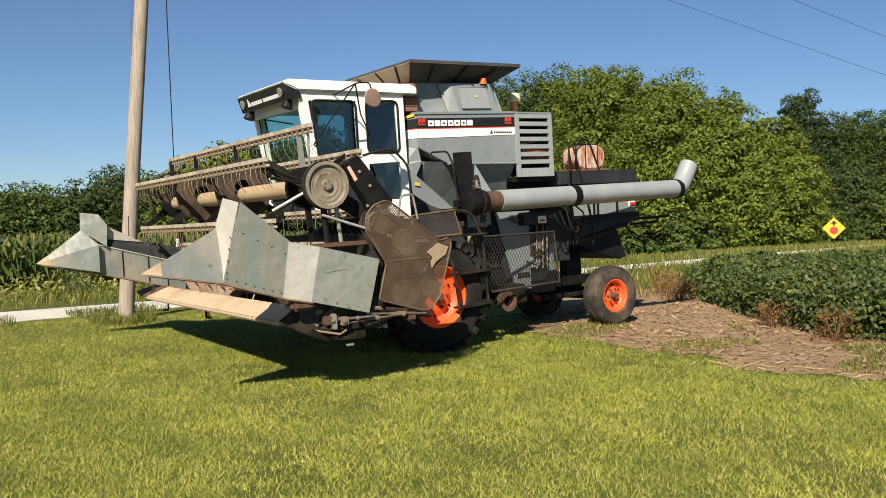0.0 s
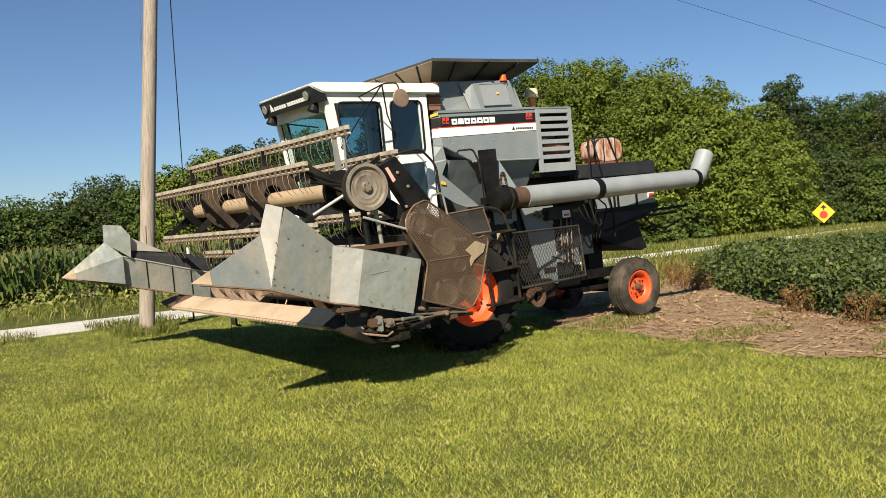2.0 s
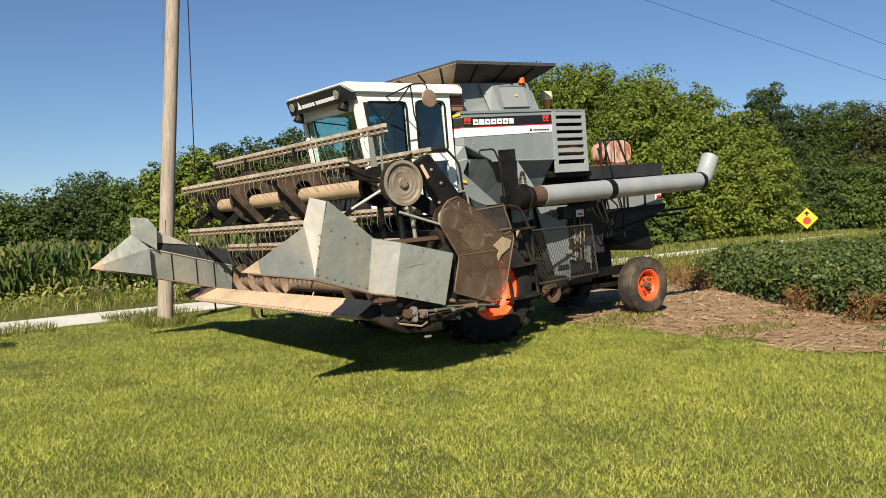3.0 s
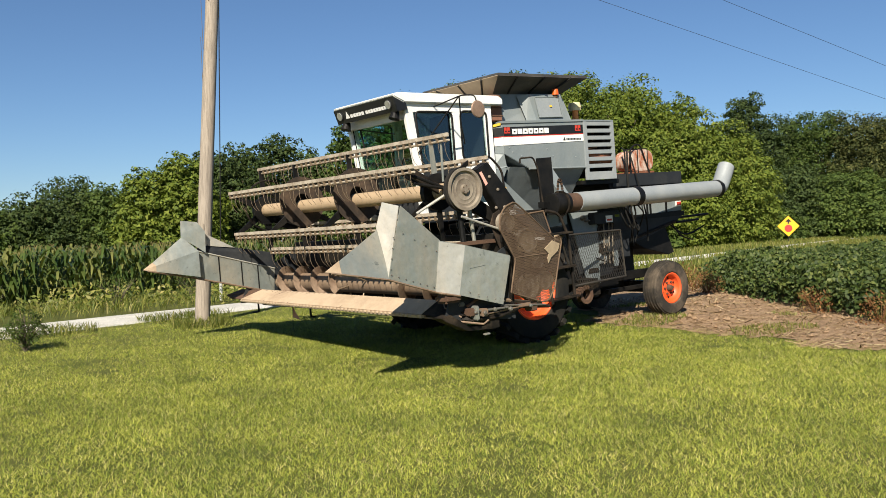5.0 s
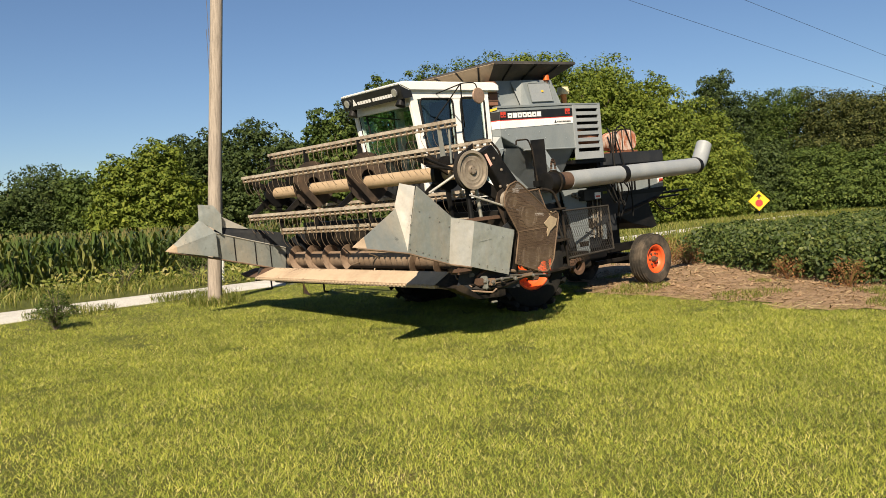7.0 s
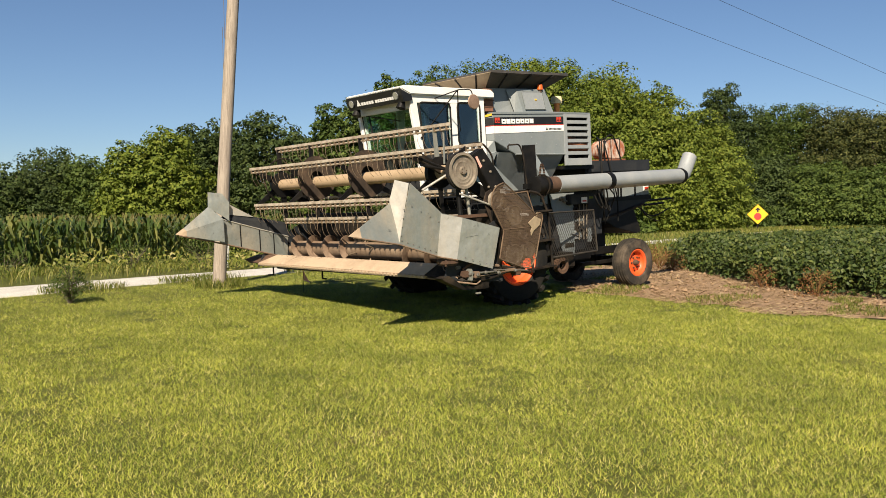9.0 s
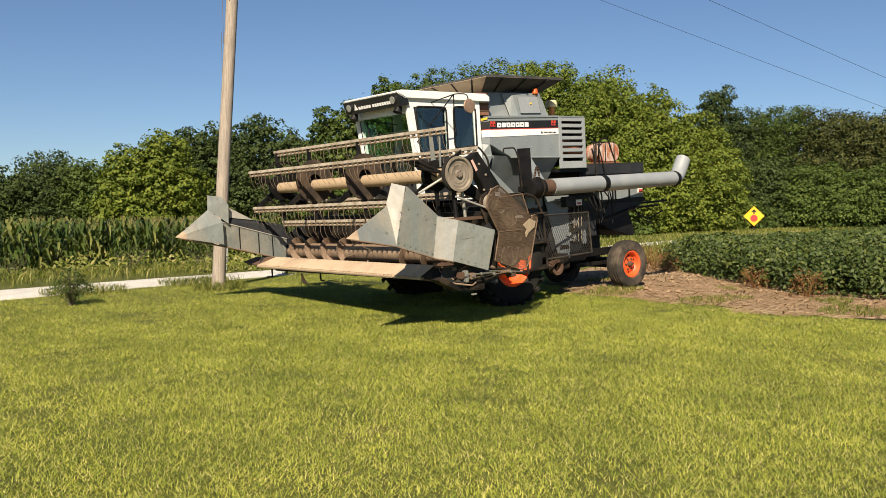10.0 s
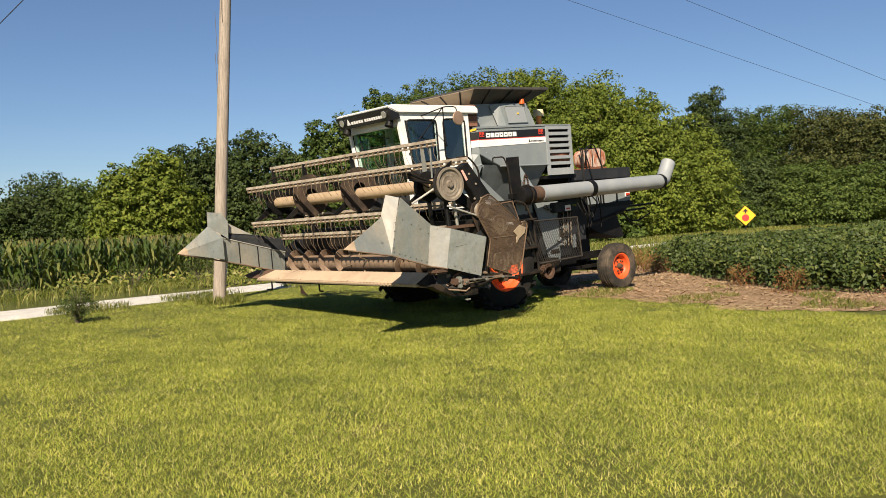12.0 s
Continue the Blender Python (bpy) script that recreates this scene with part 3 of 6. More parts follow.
def bean_edges(x, y):
    """How far inside the field a place lies, up to a metre."""
    best = np.ones_like(x)
    for (xa, ya), (xb, yb) in zip(BEANS, BEANS[1:] + BEANS[:1]):
        dx, dy = xb - xa, yb - ya
        t = np.clip(((x - xa) * dx + (y - ya) * dy) / (dx * dx + dy * dy), 0, 1)
        best = np.minimum(best, np.hypot(x - xa - t * dx, y - ya - t * dy))
    return best


def bean_patch(name, count, x0, x1, y0, y1, size, deep):
    x, y = RNG.uniform(x0, x1, count * 4), RNG.uniform(y0, y1, count * 4)
    ok = insides(x, y, BEANS)
    x, y = x[ok][:count], y[ok][:count]
    n = len(x)
    e = bean_edges(x, y) + 0.08 * wavy(x, y, 4.0, 23)
    g, top = ground_zs(x, y), bean_tops(x, y)
    shoulder = np.clip(0.62 + e * 1.3, 0, 1)
    drop = np.where(e < 0.4, RNG.uniform(0.0, 0.9, n), deep * RNG.uniform(0, 1, n) ** 2)
    c = np.c_[x, y, g + (top - g) * shoulder * (1 - drop)]
    nn = np.c_[RNG.normal(0.25, 0.8, n), RNG.normal(-0.3, 0.8, n), np.full(n, 0.7)]
    return leaves(name, c, nn, size * RNG.uniform(0.6, 1.5, n), 0.62, M_BEAN, RNG)


b1 = bean_patch("soybean_leaves_front", 125000, -3, 10, 4.3, 13, 0.066, 0.75)
tagged(b1, "dense dark green soybean plants at field edge", "soybean field", kind="stuff")
b2 = bean_patch("soybean_leaves_back", 50000, -10, 20, 9, 34, 0.105, 0.4)
tagged(b2, "dense green soybean canopy", "soybean field", kind="stuff")
b3 = bean_patch("soybean_leaves_far", 26000, -14, 34, 28, 56, 0.22, 0.3)
tagged(b3, "distant green soybean canopy", "soybean field", kind="stuff")
cxs, cys = np.meshgrid(-24 + 0.5 * np.arange(121), 4 + 0.5 * np.arange(131), indexing="ij")
mid_x, mid_y = cxs[:-1, :-1] + 0.25, cys[:-1, :-1] + 0.25
good = insides(mid_x, mid_y, BEANS) & (bean_edges(mid_x, mid_y) > 0.35)
cv = np.stack([cxs, cys, bean_tops(cxs, cys) - 0.26], -1).reshape(-1, 3)
cf = [(i * 131 + j, (i + 1) * 131 + j, (i + 1) * 131 + j + 1, i * 131 + j + 1) for i, j in zip(*np.nonzero(good))]
tagged(mesh_ob("soybean_underleaf", cv, cf, M_BEAN, smooth=True), "shaded lower soybean foliage", "soybean field", kind="stuff")


def weed_clump(name, x, y, r, h, count, material, label, category):
    c, nn, ss = [], [], []
    g = ground_z(x, y)
    root = new(name)
    root.location = (x, y, g)
    bm = bmesh.new()
    for k in range(22):
        a = RNG.uniform(0, 6.28)
        top = Vector((r * 0.7 * math.cos(a), r * 0.7 * math.sin(a), h * RNG.uniform(0.6, 1.0)))
        tube(bm, [(0, 0, -0.02), top * 0.5 + Vector((0, 0, 0.05)), top], 0.005, 5, r2=0.0015)
    tagged(part("stem", bm, M_DRY if material is M_DRY else M_BARK, root), kind="stuff")
    for k in range(count):
        a, q = RNG.uniform(0, 6.28), RNG.uniform(0, 1)
        rad = r * math.sqrt(RNG.uniform(0, 1)) * (1.1 - 0.35 * q)
        c.append((rad * math.cos(a), rad * math.sin(a), h * (0.05 + 0.95 * q) * RNG.uniform(0.8, 1.1)))
        nn.append(RNG.normal(0, 1, 3) + np.array((0, 0, 0.5)))
        ss.append(RNG.uniform(0.015, 0.05))
    ob = leaves("foliage", np.array(c), np.array(nn), np.array(ss), 0.5, material, RNG)
    ob.parent = root
    return tagged(root, label, category)




def sapling(x, y, r, h, stems, label):
    """A shrub of arching stems with leaflets in two ranks along each."""
    root = new("sapling")
    root.location = (x, y, ground_z(x, y))
    bm = bmesh.new()
    C, N, S = [], [], []
    for k in range(stems):
        a = 2.4 * k + RNG.uniform(-0.4, 0.4)
        q = (k + 0.5) / stems
        tall, out = h * (0.35 + 0.65 * q) * RNG.uniform(0.85, 1.05), r * (1.15 - 0.75 * q) * RNG.uniform(0.8, 1.1)
        d = Vector((math.cos(a), math.sin(a), 0))
        line = [Vector((0, 0, -0.02)), d * out * 0.25 + Vector((0, 0, tall * 0.55)), d * out * 0.7 + Vector((0, 0, tall * 0.95)), d * out + Vector((0, 0, tall * RNG.uniform(0.82, 1.0)))]
        tube(bm, line, 0.005, 5, r2=0.0015)
        for i in range(60):
            t = RNG.uniform(0.22, 1.0) * 3
            j = min(2, int(t))
            p = line[j].lerp(line[j + 1], t - j)
            C.append(tuple(p + Vector(RNG.normal(0, 0.016, 3))))
            N.append(RNG.normal(0, 0.7, 3) + np.array((0.2, -0.2, 0.8)))
            S.append(RNG.uniform(0.018, 0.045))
    tagged(part("stem", bm, M_BARK, root), kind="stuff")
    ob = leaves("foliage", np.array(C), np.array(N), np.array(S), 0.42, M_TREE_MID, RNG)
    ob.parent = root
    return tagged(root, label, "shrub")


sapling(-2.88, -4.48, 0.34, 0.56, 44, "small feathery dark green shrub at the lawn edge")
sapling(-2.85, -6.2, 0.2, 0.36, 16, "tiny green shrub beside the gravel lane")
for x, y, r, h in ((-1.5, 6.9, 0.42, 0.42), (-2.2, 7.4, 0.4, 0.45), (-0.9, 6.5, 0.3, 0.32)):
    weed_clump("dry_weed", x, y, r * 1.15, h * 1.15, 560, M_DRY, "dry brown weed at the soybean field edge", "weed")
for x, y, r, h in ((5.0, 4.75, 0.34, 0.42), (3.4, 4.25, 0.2, 0.28), (5.5, 5.0, 0.3, 0.4), (2.2, 4.75, 0.18, 0.24)):
    weed_clump("dry_weed", x, y, r * 1.5, h * 1.5, 520, M_DRY, "reddish dry weed in front of soybeans", "weed")
for x, y, r, h in ((-7.9, -0.2, 0.6, 0.7), (-8.4, -1.6, 0.5, 0.6), (-8.2, 2.2, 0.6, 0.7), (-9.5, -3.8, 0.6, 0.6), (-9, 4.5, 0.7, 0.8)):
    weed_clump("weed_bush", x, y, r, h, 1100, M_TREE_MID, "leafy green weeds beyond the lane", "weed")

# corn field
def corn_rows():
    v, f, tv, tf = [], [], [], []
    for row in range(9):
        y = -44.0
        while y < 13:
            x = road_x(y) - 14.8 - 0.76 * row + RNG.normal(0, 0.05)
            g = ground_z(x, y)
            h = 1.84 * RNG.uniform(0.9, 1.08)
            a0 = RNG.uniform(0, 6.28)
            for k in range(9 if row < 4 else 6):
                zz = h * (0.22 + 0.72 * k / 9) if row < 4 else h * (0.5 + 0.48 * k / 6)
                a = a0 + (k % 2) * math.pi + RNG.normal(0, 0.4)
                ln, w = RNG.uniform(0.45, 0.75), RNG.uniform(0.09, 0.13)
                d, s = Vector((math.cos(a), math.sin(a), 0)), Vector((-math.sin(a), math.cos(a), 0)) * w / 2
                p = Vector((x, y, g + zz))
                q1 = p + d * ln * 0.42 + Vector((0, 0, 0.34 * RNG.uniform(0.6, 1.2)))
                q2 = p + d * ln * 0.85 + Vector((0, 0, RNG.uniform(-0.30, 0.32)))
                b = len(v)
                v += [p - s * 0.6, p + s * 0.6, q1 + s, q1 - s, q2, q2]
                f += [(b, b + 1, b + 2, b + 3), (b + 3, b + 2, b + 4, b + 5)]
            b = len(v)
            v += [(x - 0.014, y, g), (x + 0.014, y, g), (x + 0.01, y, g + h), (x - 0.01, y, g + h)]
            f.append((b, b + 1, b + 2, b + 3))
            for k in range(2 if RNG.uniform() < 0.6 else 0):
                a = RNG.uniform(0, 6.28)
                b = len(tv)
                d = Vector((math.cos(a), math.sin(a), 0)) * 0.07
                p = Vector((x, y, g + h - 0.02))
                tv += [p + Vector((-0.008, -0.008, 0)), p + Vector((0.008, 0.008, 0)), p + d + Vector((0.006, 0.006, 0.2)), p + d + Vector((-0.006, -0.006, 0.2))]
                tf.append((b, b + 1, b + 2, b + 3))
            y += RNG.uniform(0.17, 0.30)
    corn = soup("corn_plants", np.array([tuple(p) for p in v]), np.array(f), M_CORN)
    tagged(corn, "tall green field corn in dense rows", "corn", kind="stuff")
    tas = soup("corn_tassels", np.array([tuple(p) for p in tv]), np.array(tf), M_TASSEL)
    tagged(tas, "pale yellow tassels on top of the corn", "corn", kind="stuff")


corn_rows()
kv, kf = [], []
for i in range(40):
    for j in range(60):
        y = -44 + j
        x = road_x(y) - 20.5 - 1.2 * i
        kv.append((x, y, ground_z(x, y) + 1.72 + 0.2 * noise.noise(Vector((x, y, 0)))))
for i in range(39):
    for j in range(59):
        if i * 1.2 < 40:
            kf.append((i * 60 + j, i * 60 + j + 1, (i + 1) * 60 + j + 1, (i + 1) * 60 + j))
tagged(mesh_ob("corn_canopy", kv, kf, M_CORN, smooth=True), "green corn tops deeper in the field", "corn", kind="stuff")


# trees
def tree(x, y, top, r, material, label, trunk_show=0.02, count=9000, lobes=18, leaf=0.38):
    g = ground_z(x, y)
    h = top - g
    root = new("tree")
    root.location = (x, y, g)
    bm = bmesh.new()
    tr = 0.16 + 0.012 * h
    lean = Vector((RNG.normal(0, 0.3), RNG.normal(0, 0.3), 0))
    tube(bm, [(0, 0, -0.2), lean * 0.4 + Vector((0, 0, h * 0.3)), lean + Vector((0, 0, h * 0.72))], tr, 8, r2=tr * 0.3)
    cs, rad = [], []
    for k in range(lobes):
        a = 2.4 * k + RNG.uniform(-0.4, 0.4)
        q = (k + 0.5) / lobes
        zz = h * (trunk_show + 0.12 + (0.76 - trunk_show) * q)
        spread = r * 0.68 * (1 - 0.62 * max(0, q - 0.45) / 0.55) * RNG.uniform(0.75, 1.1)
        c = Vector((spread * math.cos(a), spread * math.sin(a), zz))
        rr = r * RNG.uniform(0.36, 0.58) * (1.0 - 0.25 * q)
        cs.append(c)
        rad.append(rr)
        tube(bm, [lean * 0.5 + Vector((0, 0, h * (trunk_show + 0.4 * q))), c * 0.6 + Vector((0, 0, zz * 0.3)), c], tr * 0.4, 5, r2=0.03)
    part("trunk", bm, M_BARK, root, smooth=True)
    zmax = max(c.z + rr for c, rr in zip(cs, rad))
    zs = h / (zmax * 1.012)
    wsum = sum(q * q for q in rad)
    C, N, S = [], [], []
    for c, rr in zip(cs, rad):
        m = int(count * rr * rr / wsum)
        d = RNG.normal(size=(m, 3))
        d /= np.linalg.norm(d, axis=1, keepdims=True)
        bumps = 1 + 0.16 * wavy(d[:, 0] * 2.4 + c.x, d[:, 1] * 2.4 + d[:, 2] * 1.7, 1.2, 31) + 0.10 * wavy(d[:, 1] * 4 + c.y, d[:, 2] * 4 + d[:, 0], 1.6, 32)
        dist = rr * bumps * RNG.uniform(0.55, 1.12, m) ** 0.6
        # the lobe's leaves hang in smaller puffs with gaps between them
        puffs = RNG.normal(size=(24, 3))
        puffs /= np.linalg.norm(puffs, axis=1, keepdims=True)
        home = puffs[np.argmax(d @ puffs.T, axis=1)]
        own = RNG.uniform(0, 1, m) < 0.9
        out = RNG.normal(size=(m, 3))
        out /= np.linalg.norm(out, axis=1, keepdims=True)
        p_all = np.array(c) + d * dist[:, None] * np.array((1, 1, 0.9))
        p_puff = np.array(c) + home * rr * 0.84 + out * np.array((1.15, 1.15, 0.75)) * (rr * 0.30 * RNG.uniform(0.5, 1.05, m))[:, None]
        C.append(np.where(own[:, None], p_puff, p_all))
        N.append(np.where(own[:, None], out + 0.4 * home, d) + RNG.normal(0, 0.45, (m, 3)) + np.array((0, 0, 0.5)))
        S.append(leaf * RNG.uniform(0.55, 1.35, m))
    C, N, S = np.concatenate(C), np.concatenate(N), np.concatenate(S)
    C[:, 2] *= zs
    crown = leaves("crown", C, N, S, 0.85, material, RNG, 3)
    crown.parent = root
    # broad inner leaves that close the heart of each lobe
    C, N, S = [], [], []
    for c, rr in zip(cs, rad):
        d = RNG.normal(size=(60, 3))
        d /= np.linalg.norm(d, axis=1, keepdims=True)
        C.append(np.array(c) + d * rr * RNG.uniform(0.15, 0.55, 60)[:, None])
        N.append(d + RNG.normal(0, 0.5, (60, 3)))
        S.append(rr * RNG.uniform(0.14, 0.24, 60))
    C = np.concatenate(C)
    C[:, 2] *= zs
    inner = leaves("inner_foliage", C, np.concatenate(N), np.concatenate(S), 0.8, material, RNG)
    inner.parent = root
    return tagged(root, label, "tree", "trees beyond the lane")


L, D, MID, DRY = M_TREE_LIGHT, M_TREE_DARK, M_TREE_MID, M_TREE_DRY
LT = "broad light green tree in full summer leaf"
DT = "dark green tree in full summer leaf"
MT = "green tree in full leaf in a thicket"
OT = "olive green tree with thinning top"
TREES = (
    (-106.1, 19.8, 8.0, 6.2, D, DT), (-109.8, 25.4, 10.7, 6.6, D, DT), (-103.7, 28.3, 9.1, 5.4, MID, MT), (-78.7, 24.3, 9.0, 4.0, L, LT),
    (-77.6, 27.1, 10.5, 4.4, L, LT), (-85.6, 33.9, 11.9, 4.6, D, DT), (-86.9, 38.2, 12.9, 5.0, D, DT), (-82.2, 40.8, 13.4, 5.4, D, DT),
    (-76.0, 41.6, 10.8, 4.0, D, DT), (-69.9, 42.1, 13.1, 3.8, MID, MT), (-70.8, 46.2, 14.2, 4.6, D, DT), (-66.3, 47.4, 16.3, 4.6, MID, MT),
    (-60.2, 47.2, 16.4, 4.4, MID, MT), (-48.0, 43.1, 15.1, 5.2, MID, MT), (-44.2, 44.5, 14.6, 5.6, L, LT), (-40.2, 42.6, 13.8, 5.4, L, LT), (-37.0, 45.0, 13.2, 5.4, L, LT), (-33.9, 41.9, 11.2, 5.0, L, LT),
    (-33.4, 45.6, 11.4, 4.6, L, LT), (-31.2, 45.0, 9.9, 4.8, L, LT), (-30.0, 46.8, 9.0, 4.0, L, LT), (-29.6, 48.5, 7.8, 3.4, L, LT), (-45.8, 74.2, 15.3, 3.6, D, DT), (-42.9, 76.0, 12.9, 4.8, D, DT),
    (-38.7, 76.3, 12.6, 5.0, MID, MT), (-33.6, 75.7, 12.0, 5.0, DRY, OT), (-29.3, 74.5, 11.2, 4.8, DRY, OT), (-25.5, 76.2, 10.9, 5.2, D, DT),
    (-107.2, 15.1, 7.9, 7.0, MID, MT), (-108.1, 9.5, 7.2, 7.0, D, DT), (-34.0, 62.8, 6.6, 4.0, D, DT), (-30.0, 65.1, 6.0, 4.2, MID, MT),
    (-26.1, 67.1, 5.6, 4.4, MID, MT), (-20.0, 76.2, 9.9, 5.6, D, DT), (-14.0, 78.0, 10.5, 5.6, MID, MT), (-8.0, 80.0, 10.5, 5.6, DRY, OT), (-2.0, 84.0, 11.0, 6.0, D, DT),
    (-54.5, 45.0, 13.0, 4.2, MID, MT), (-110.0, 2.0, 7.2, 7.0, D, DT), (-112.0, -8.0, 7.2, 7.0, MID, MT), (-95.0, 33.0, 9.2, 5.0, D, DT),
)
for x, y, top, r, m, label in TREES:
    if x > -62:
        tree(x, y, top, r, m, label, 0.02, 37000, 30, 0.195)
    else:
        tree(x, y, top, r, m, label, 0.02, 13000, 24, 0.34)
# thicket of bushes under the trees
for x, y, top, r in ((-44, 37.5, 3.0, 3.2), (-38, 37.0, 2.6, 3.0), (-33, 38.0, 2.4, 2.6), (-30, 40.0, 2.6, 2.4), (-31.0, 46.5, 3.2, 2.6), (-32.5, 51.5, 3.0, 2.6), (-32, 57.5, 2.8, 2.8), (-34, 43.0, 3.4, 3.0), (-36, 47.0, 5.0, 3.4), (-37, 53.0, 5.5, 3.6), (-50, 39.0, 3.4, 3.4), (-57, 42, 3.6, 3.6)):
    b = tree(x, y, top, r, MID, "rounded green bush under the trees", 0.0, 6000, 9, 0.24)
    b.name = "bush"
    tagged(b, "", "bush", "bushes under the trees")

# utility pole with its guy wire
pole = new("utility_pole")
pole.location = (-3.75, -1.85, ground_z(-3.75, -1.85))
LEAN = Vector((0.02, 0.062, 0))
bm = bmesh.new()
tube(bm, [(0, 0, -0.3), LEAN * 2 + Vector((0, 0, 2)), LEAN * 5 + Vector((0, 0, 5)), LEAN * 9.5 + Vector((0, 0, 9.5))], 0.112, 18, r2=0.088)
part("post", bm, M_POLE, pole, smooth=True)
bm = bmesh.new()
for k in range(7):
    a, z0 = 0.9 * k, 0.6 + 0.7 * k
    c = LEAN * z0 + Vector((0.107 * math.cos(a), 0.107 * math.sin(a), z0))
    tube(bm, [c, c + Vector((0.012 * math.cos(a), 0.012 * math.sin(a), 0.9))], 0.004, 5)
part("split", bm, M_BARK, pole, "dark drying split in the wood")
tagged(pole, "weathered grey wooden utility pole at the lawn edge", "utility pole")
guy = new("guy_wire")
guy.location = (-7.7, 0.2, ground_z(-7.7, 0.2))
bm = bmesh.new()
tube(bm, [(0, 0, 0), (4.45, -1.7, 9.4)], 0.010, 6)
part("cable", bm, M_WIRE, guy)
bm = bmesh.new()
tube(bm, [(0.02, -0.008, 0.04), (0.52, -0.2, 1.1)], 0.03, 8)
part("guard", bm, M_WHITE, guy, "pale plastic cable guard")
tagged(guy, "thin steel guy wire with pale guard", "cable")


def wire(a, b, sag, label):
    a, b = Vector(a), Vector(b)
    bm = bmesh.new()
    tube(bm, [a.lerp(b, i / 20) - Vector((0, 0, sag * 4 * (i / 20) * (1 - i / 20))) for i in range(21)], 0.015, 5)
    return tagged(part("power_line", bm, M_WIRE, None), label, "wire", "overhead lines")


wire((-41.6, 31.1, 21.9), (-24.7, 95.4, 7.0), 0.0, "dark overhead power line")
wire((-32.7, 40.4, 20.0), (-26.4, 87.5, 11.1), 0.0, "dark overhead power line")

anchor = new("guy_wire")
anchor.location = (-16.62, -9.17, ground_z(-16.62, -9.17))
part("cable", tb([(0, 0, -0.1), Vector((-3.574, -1.304, 8.898)) - anchor.location], 0.010, 6), M_WIRE, anchor)
tagged(anchor, "thin steel guy wire bracing the utility pole", "cable")

# warning sign
sign = new("road_sign")
sign.location = (-22.9, 44.7, ground_z(-22.9, 44.7))
sign.rotation_euler = (0, 0, math.atan2(-8.5 - 44.7, 10.5 + 22.9) + math.pi / 2)
SZ = 1.28 - sign.location.z
bm = bmesh.new()
loft(bm, [(-0.65, 0, SZ), (0, 0, SZ - 0.65), (0.65, 0, SZ), (0, 0, SZ + 0.65)], [(-0.65, 0.012, SZ), (0, 0.012, SZ - 0.65), (0.65, 0.012, SZ), (0, 0.012, SZ + 0.65)])
part("plate", bm, M_SIGN, sign)
bm = bmesh.new()
loft(bm, *[[(0.24 * math.cos(radians(22.5 + 45 * k)), yy, SZ - 0.14 + 0.24 * math.sin(radians(22.5 + 45 * k))) for k in range(8)] for yy in (-0.012, -0.004)])
part("octagon", bm, M_SIGN_RED, sign, "red octagon symbol")
bm = bmesh.new()
pts = [(-0.045, 0.14), (0.045, 0.14), (0.045, 0.27), (0.19, 0.27), (0, 0.46), (-0.19, 0.27), (-0.045, 0.27)]
loft(bm, *[[(px, yy, SZ + pz) for px, pz in pts] for yy in (-0.012, -0.004)])
part("arrow", bm, M_DECAL_BLACK, sign, "black arrow symbol")
bm = bmesh.new()
box(bm, -0.035, 0.035, 0.012, 0.05, -0.1, SZ + 0.6)
part("post", bm, M_BLACK, sign)
tagged(sign, "yellow diamond warning sign with red octagon and arrow", "road sign")

flag = new("marker_flag")
flag.location = (-1.9, -1.3, ground_z(-1.9, -1.3))
part("staff", tb([(0, 0, 0), (0, 0, 0.34)], 0.004, 6), M_WIRE, flag)
bm = bmesh.new()
sheet(bm, [(0, 0, 0.36), (0.0, 0, 0.2), (0.07, 0.08, 0.16), (0.03, 0.03, 0.26)], 0.003)
part("cloth", bm, M_PINK, flag)
tagged(flag, "small pale pink marker flag in the grass", "flag")


# ================= the machine: x across, y rearwards, z up in its own frame =================
TILT = Matrix(((0.99996, -0.00043, -0.00825, 0), (0.0, 0.99867, -0.05161, 0), (0.00826, 0.0516, 0.99863, 0), (0, 0, 0, 1)))

# ---------- grain header ----------
header = new("grain_header")
header.matrix_world = TILT
tagged(header, "weathered grey combine grain header with dusty tined reel", "combine header")

XN, XF = 2.49, -1.96  # near and far end sheets
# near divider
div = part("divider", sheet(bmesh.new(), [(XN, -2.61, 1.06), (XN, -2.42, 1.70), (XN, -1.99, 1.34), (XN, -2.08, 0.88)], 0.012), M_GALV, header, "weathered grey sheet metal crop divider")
# fin front toned brighter than the side sheet, sun painted into its colour
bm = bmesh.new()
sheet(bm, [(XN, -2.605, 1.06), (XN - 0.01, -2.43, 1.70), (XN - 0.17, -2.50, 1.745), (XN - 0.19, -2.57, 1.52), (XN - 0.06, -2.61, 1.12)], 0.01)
part("fin_face", bm, M_GALV_LIGHT, div, "bent front face of the fin, coloured as sunlit")
bm = bmesh.new()
tip = (XN + 0.02, -3.25, 1.18)
a, b, c, d = (XN + 0.008, -2.60, 1.05), (XN - 0.180, -2.565, 1.50), (XN - 0.34, -2.60, 1.32), (XN - 0.28, -2.62, 1.08)
for q in ((tip, a, b), (tip, b, c), (tip, c, d), (tip, d, a), (a, d, c, b)):
    sheet(bm, q, 0.006)
part("nose", bm, M_GALV, div, "dented pointed sheet metal nose", False)
bm = bmesh.new()
t2 = Vector(tip)
ring = [t2.lerp(Vector(p), 0.24) for p in (a, b, c, d)]
out = [p + Vector((0.004, -0.004, 0.004)) for p in ring]
for i in range(4):
    sheet(bm, [t2 + Vector((0.004, -0.012, 0.002)), out[i], out[(i + 1) % 4]], 0.004)
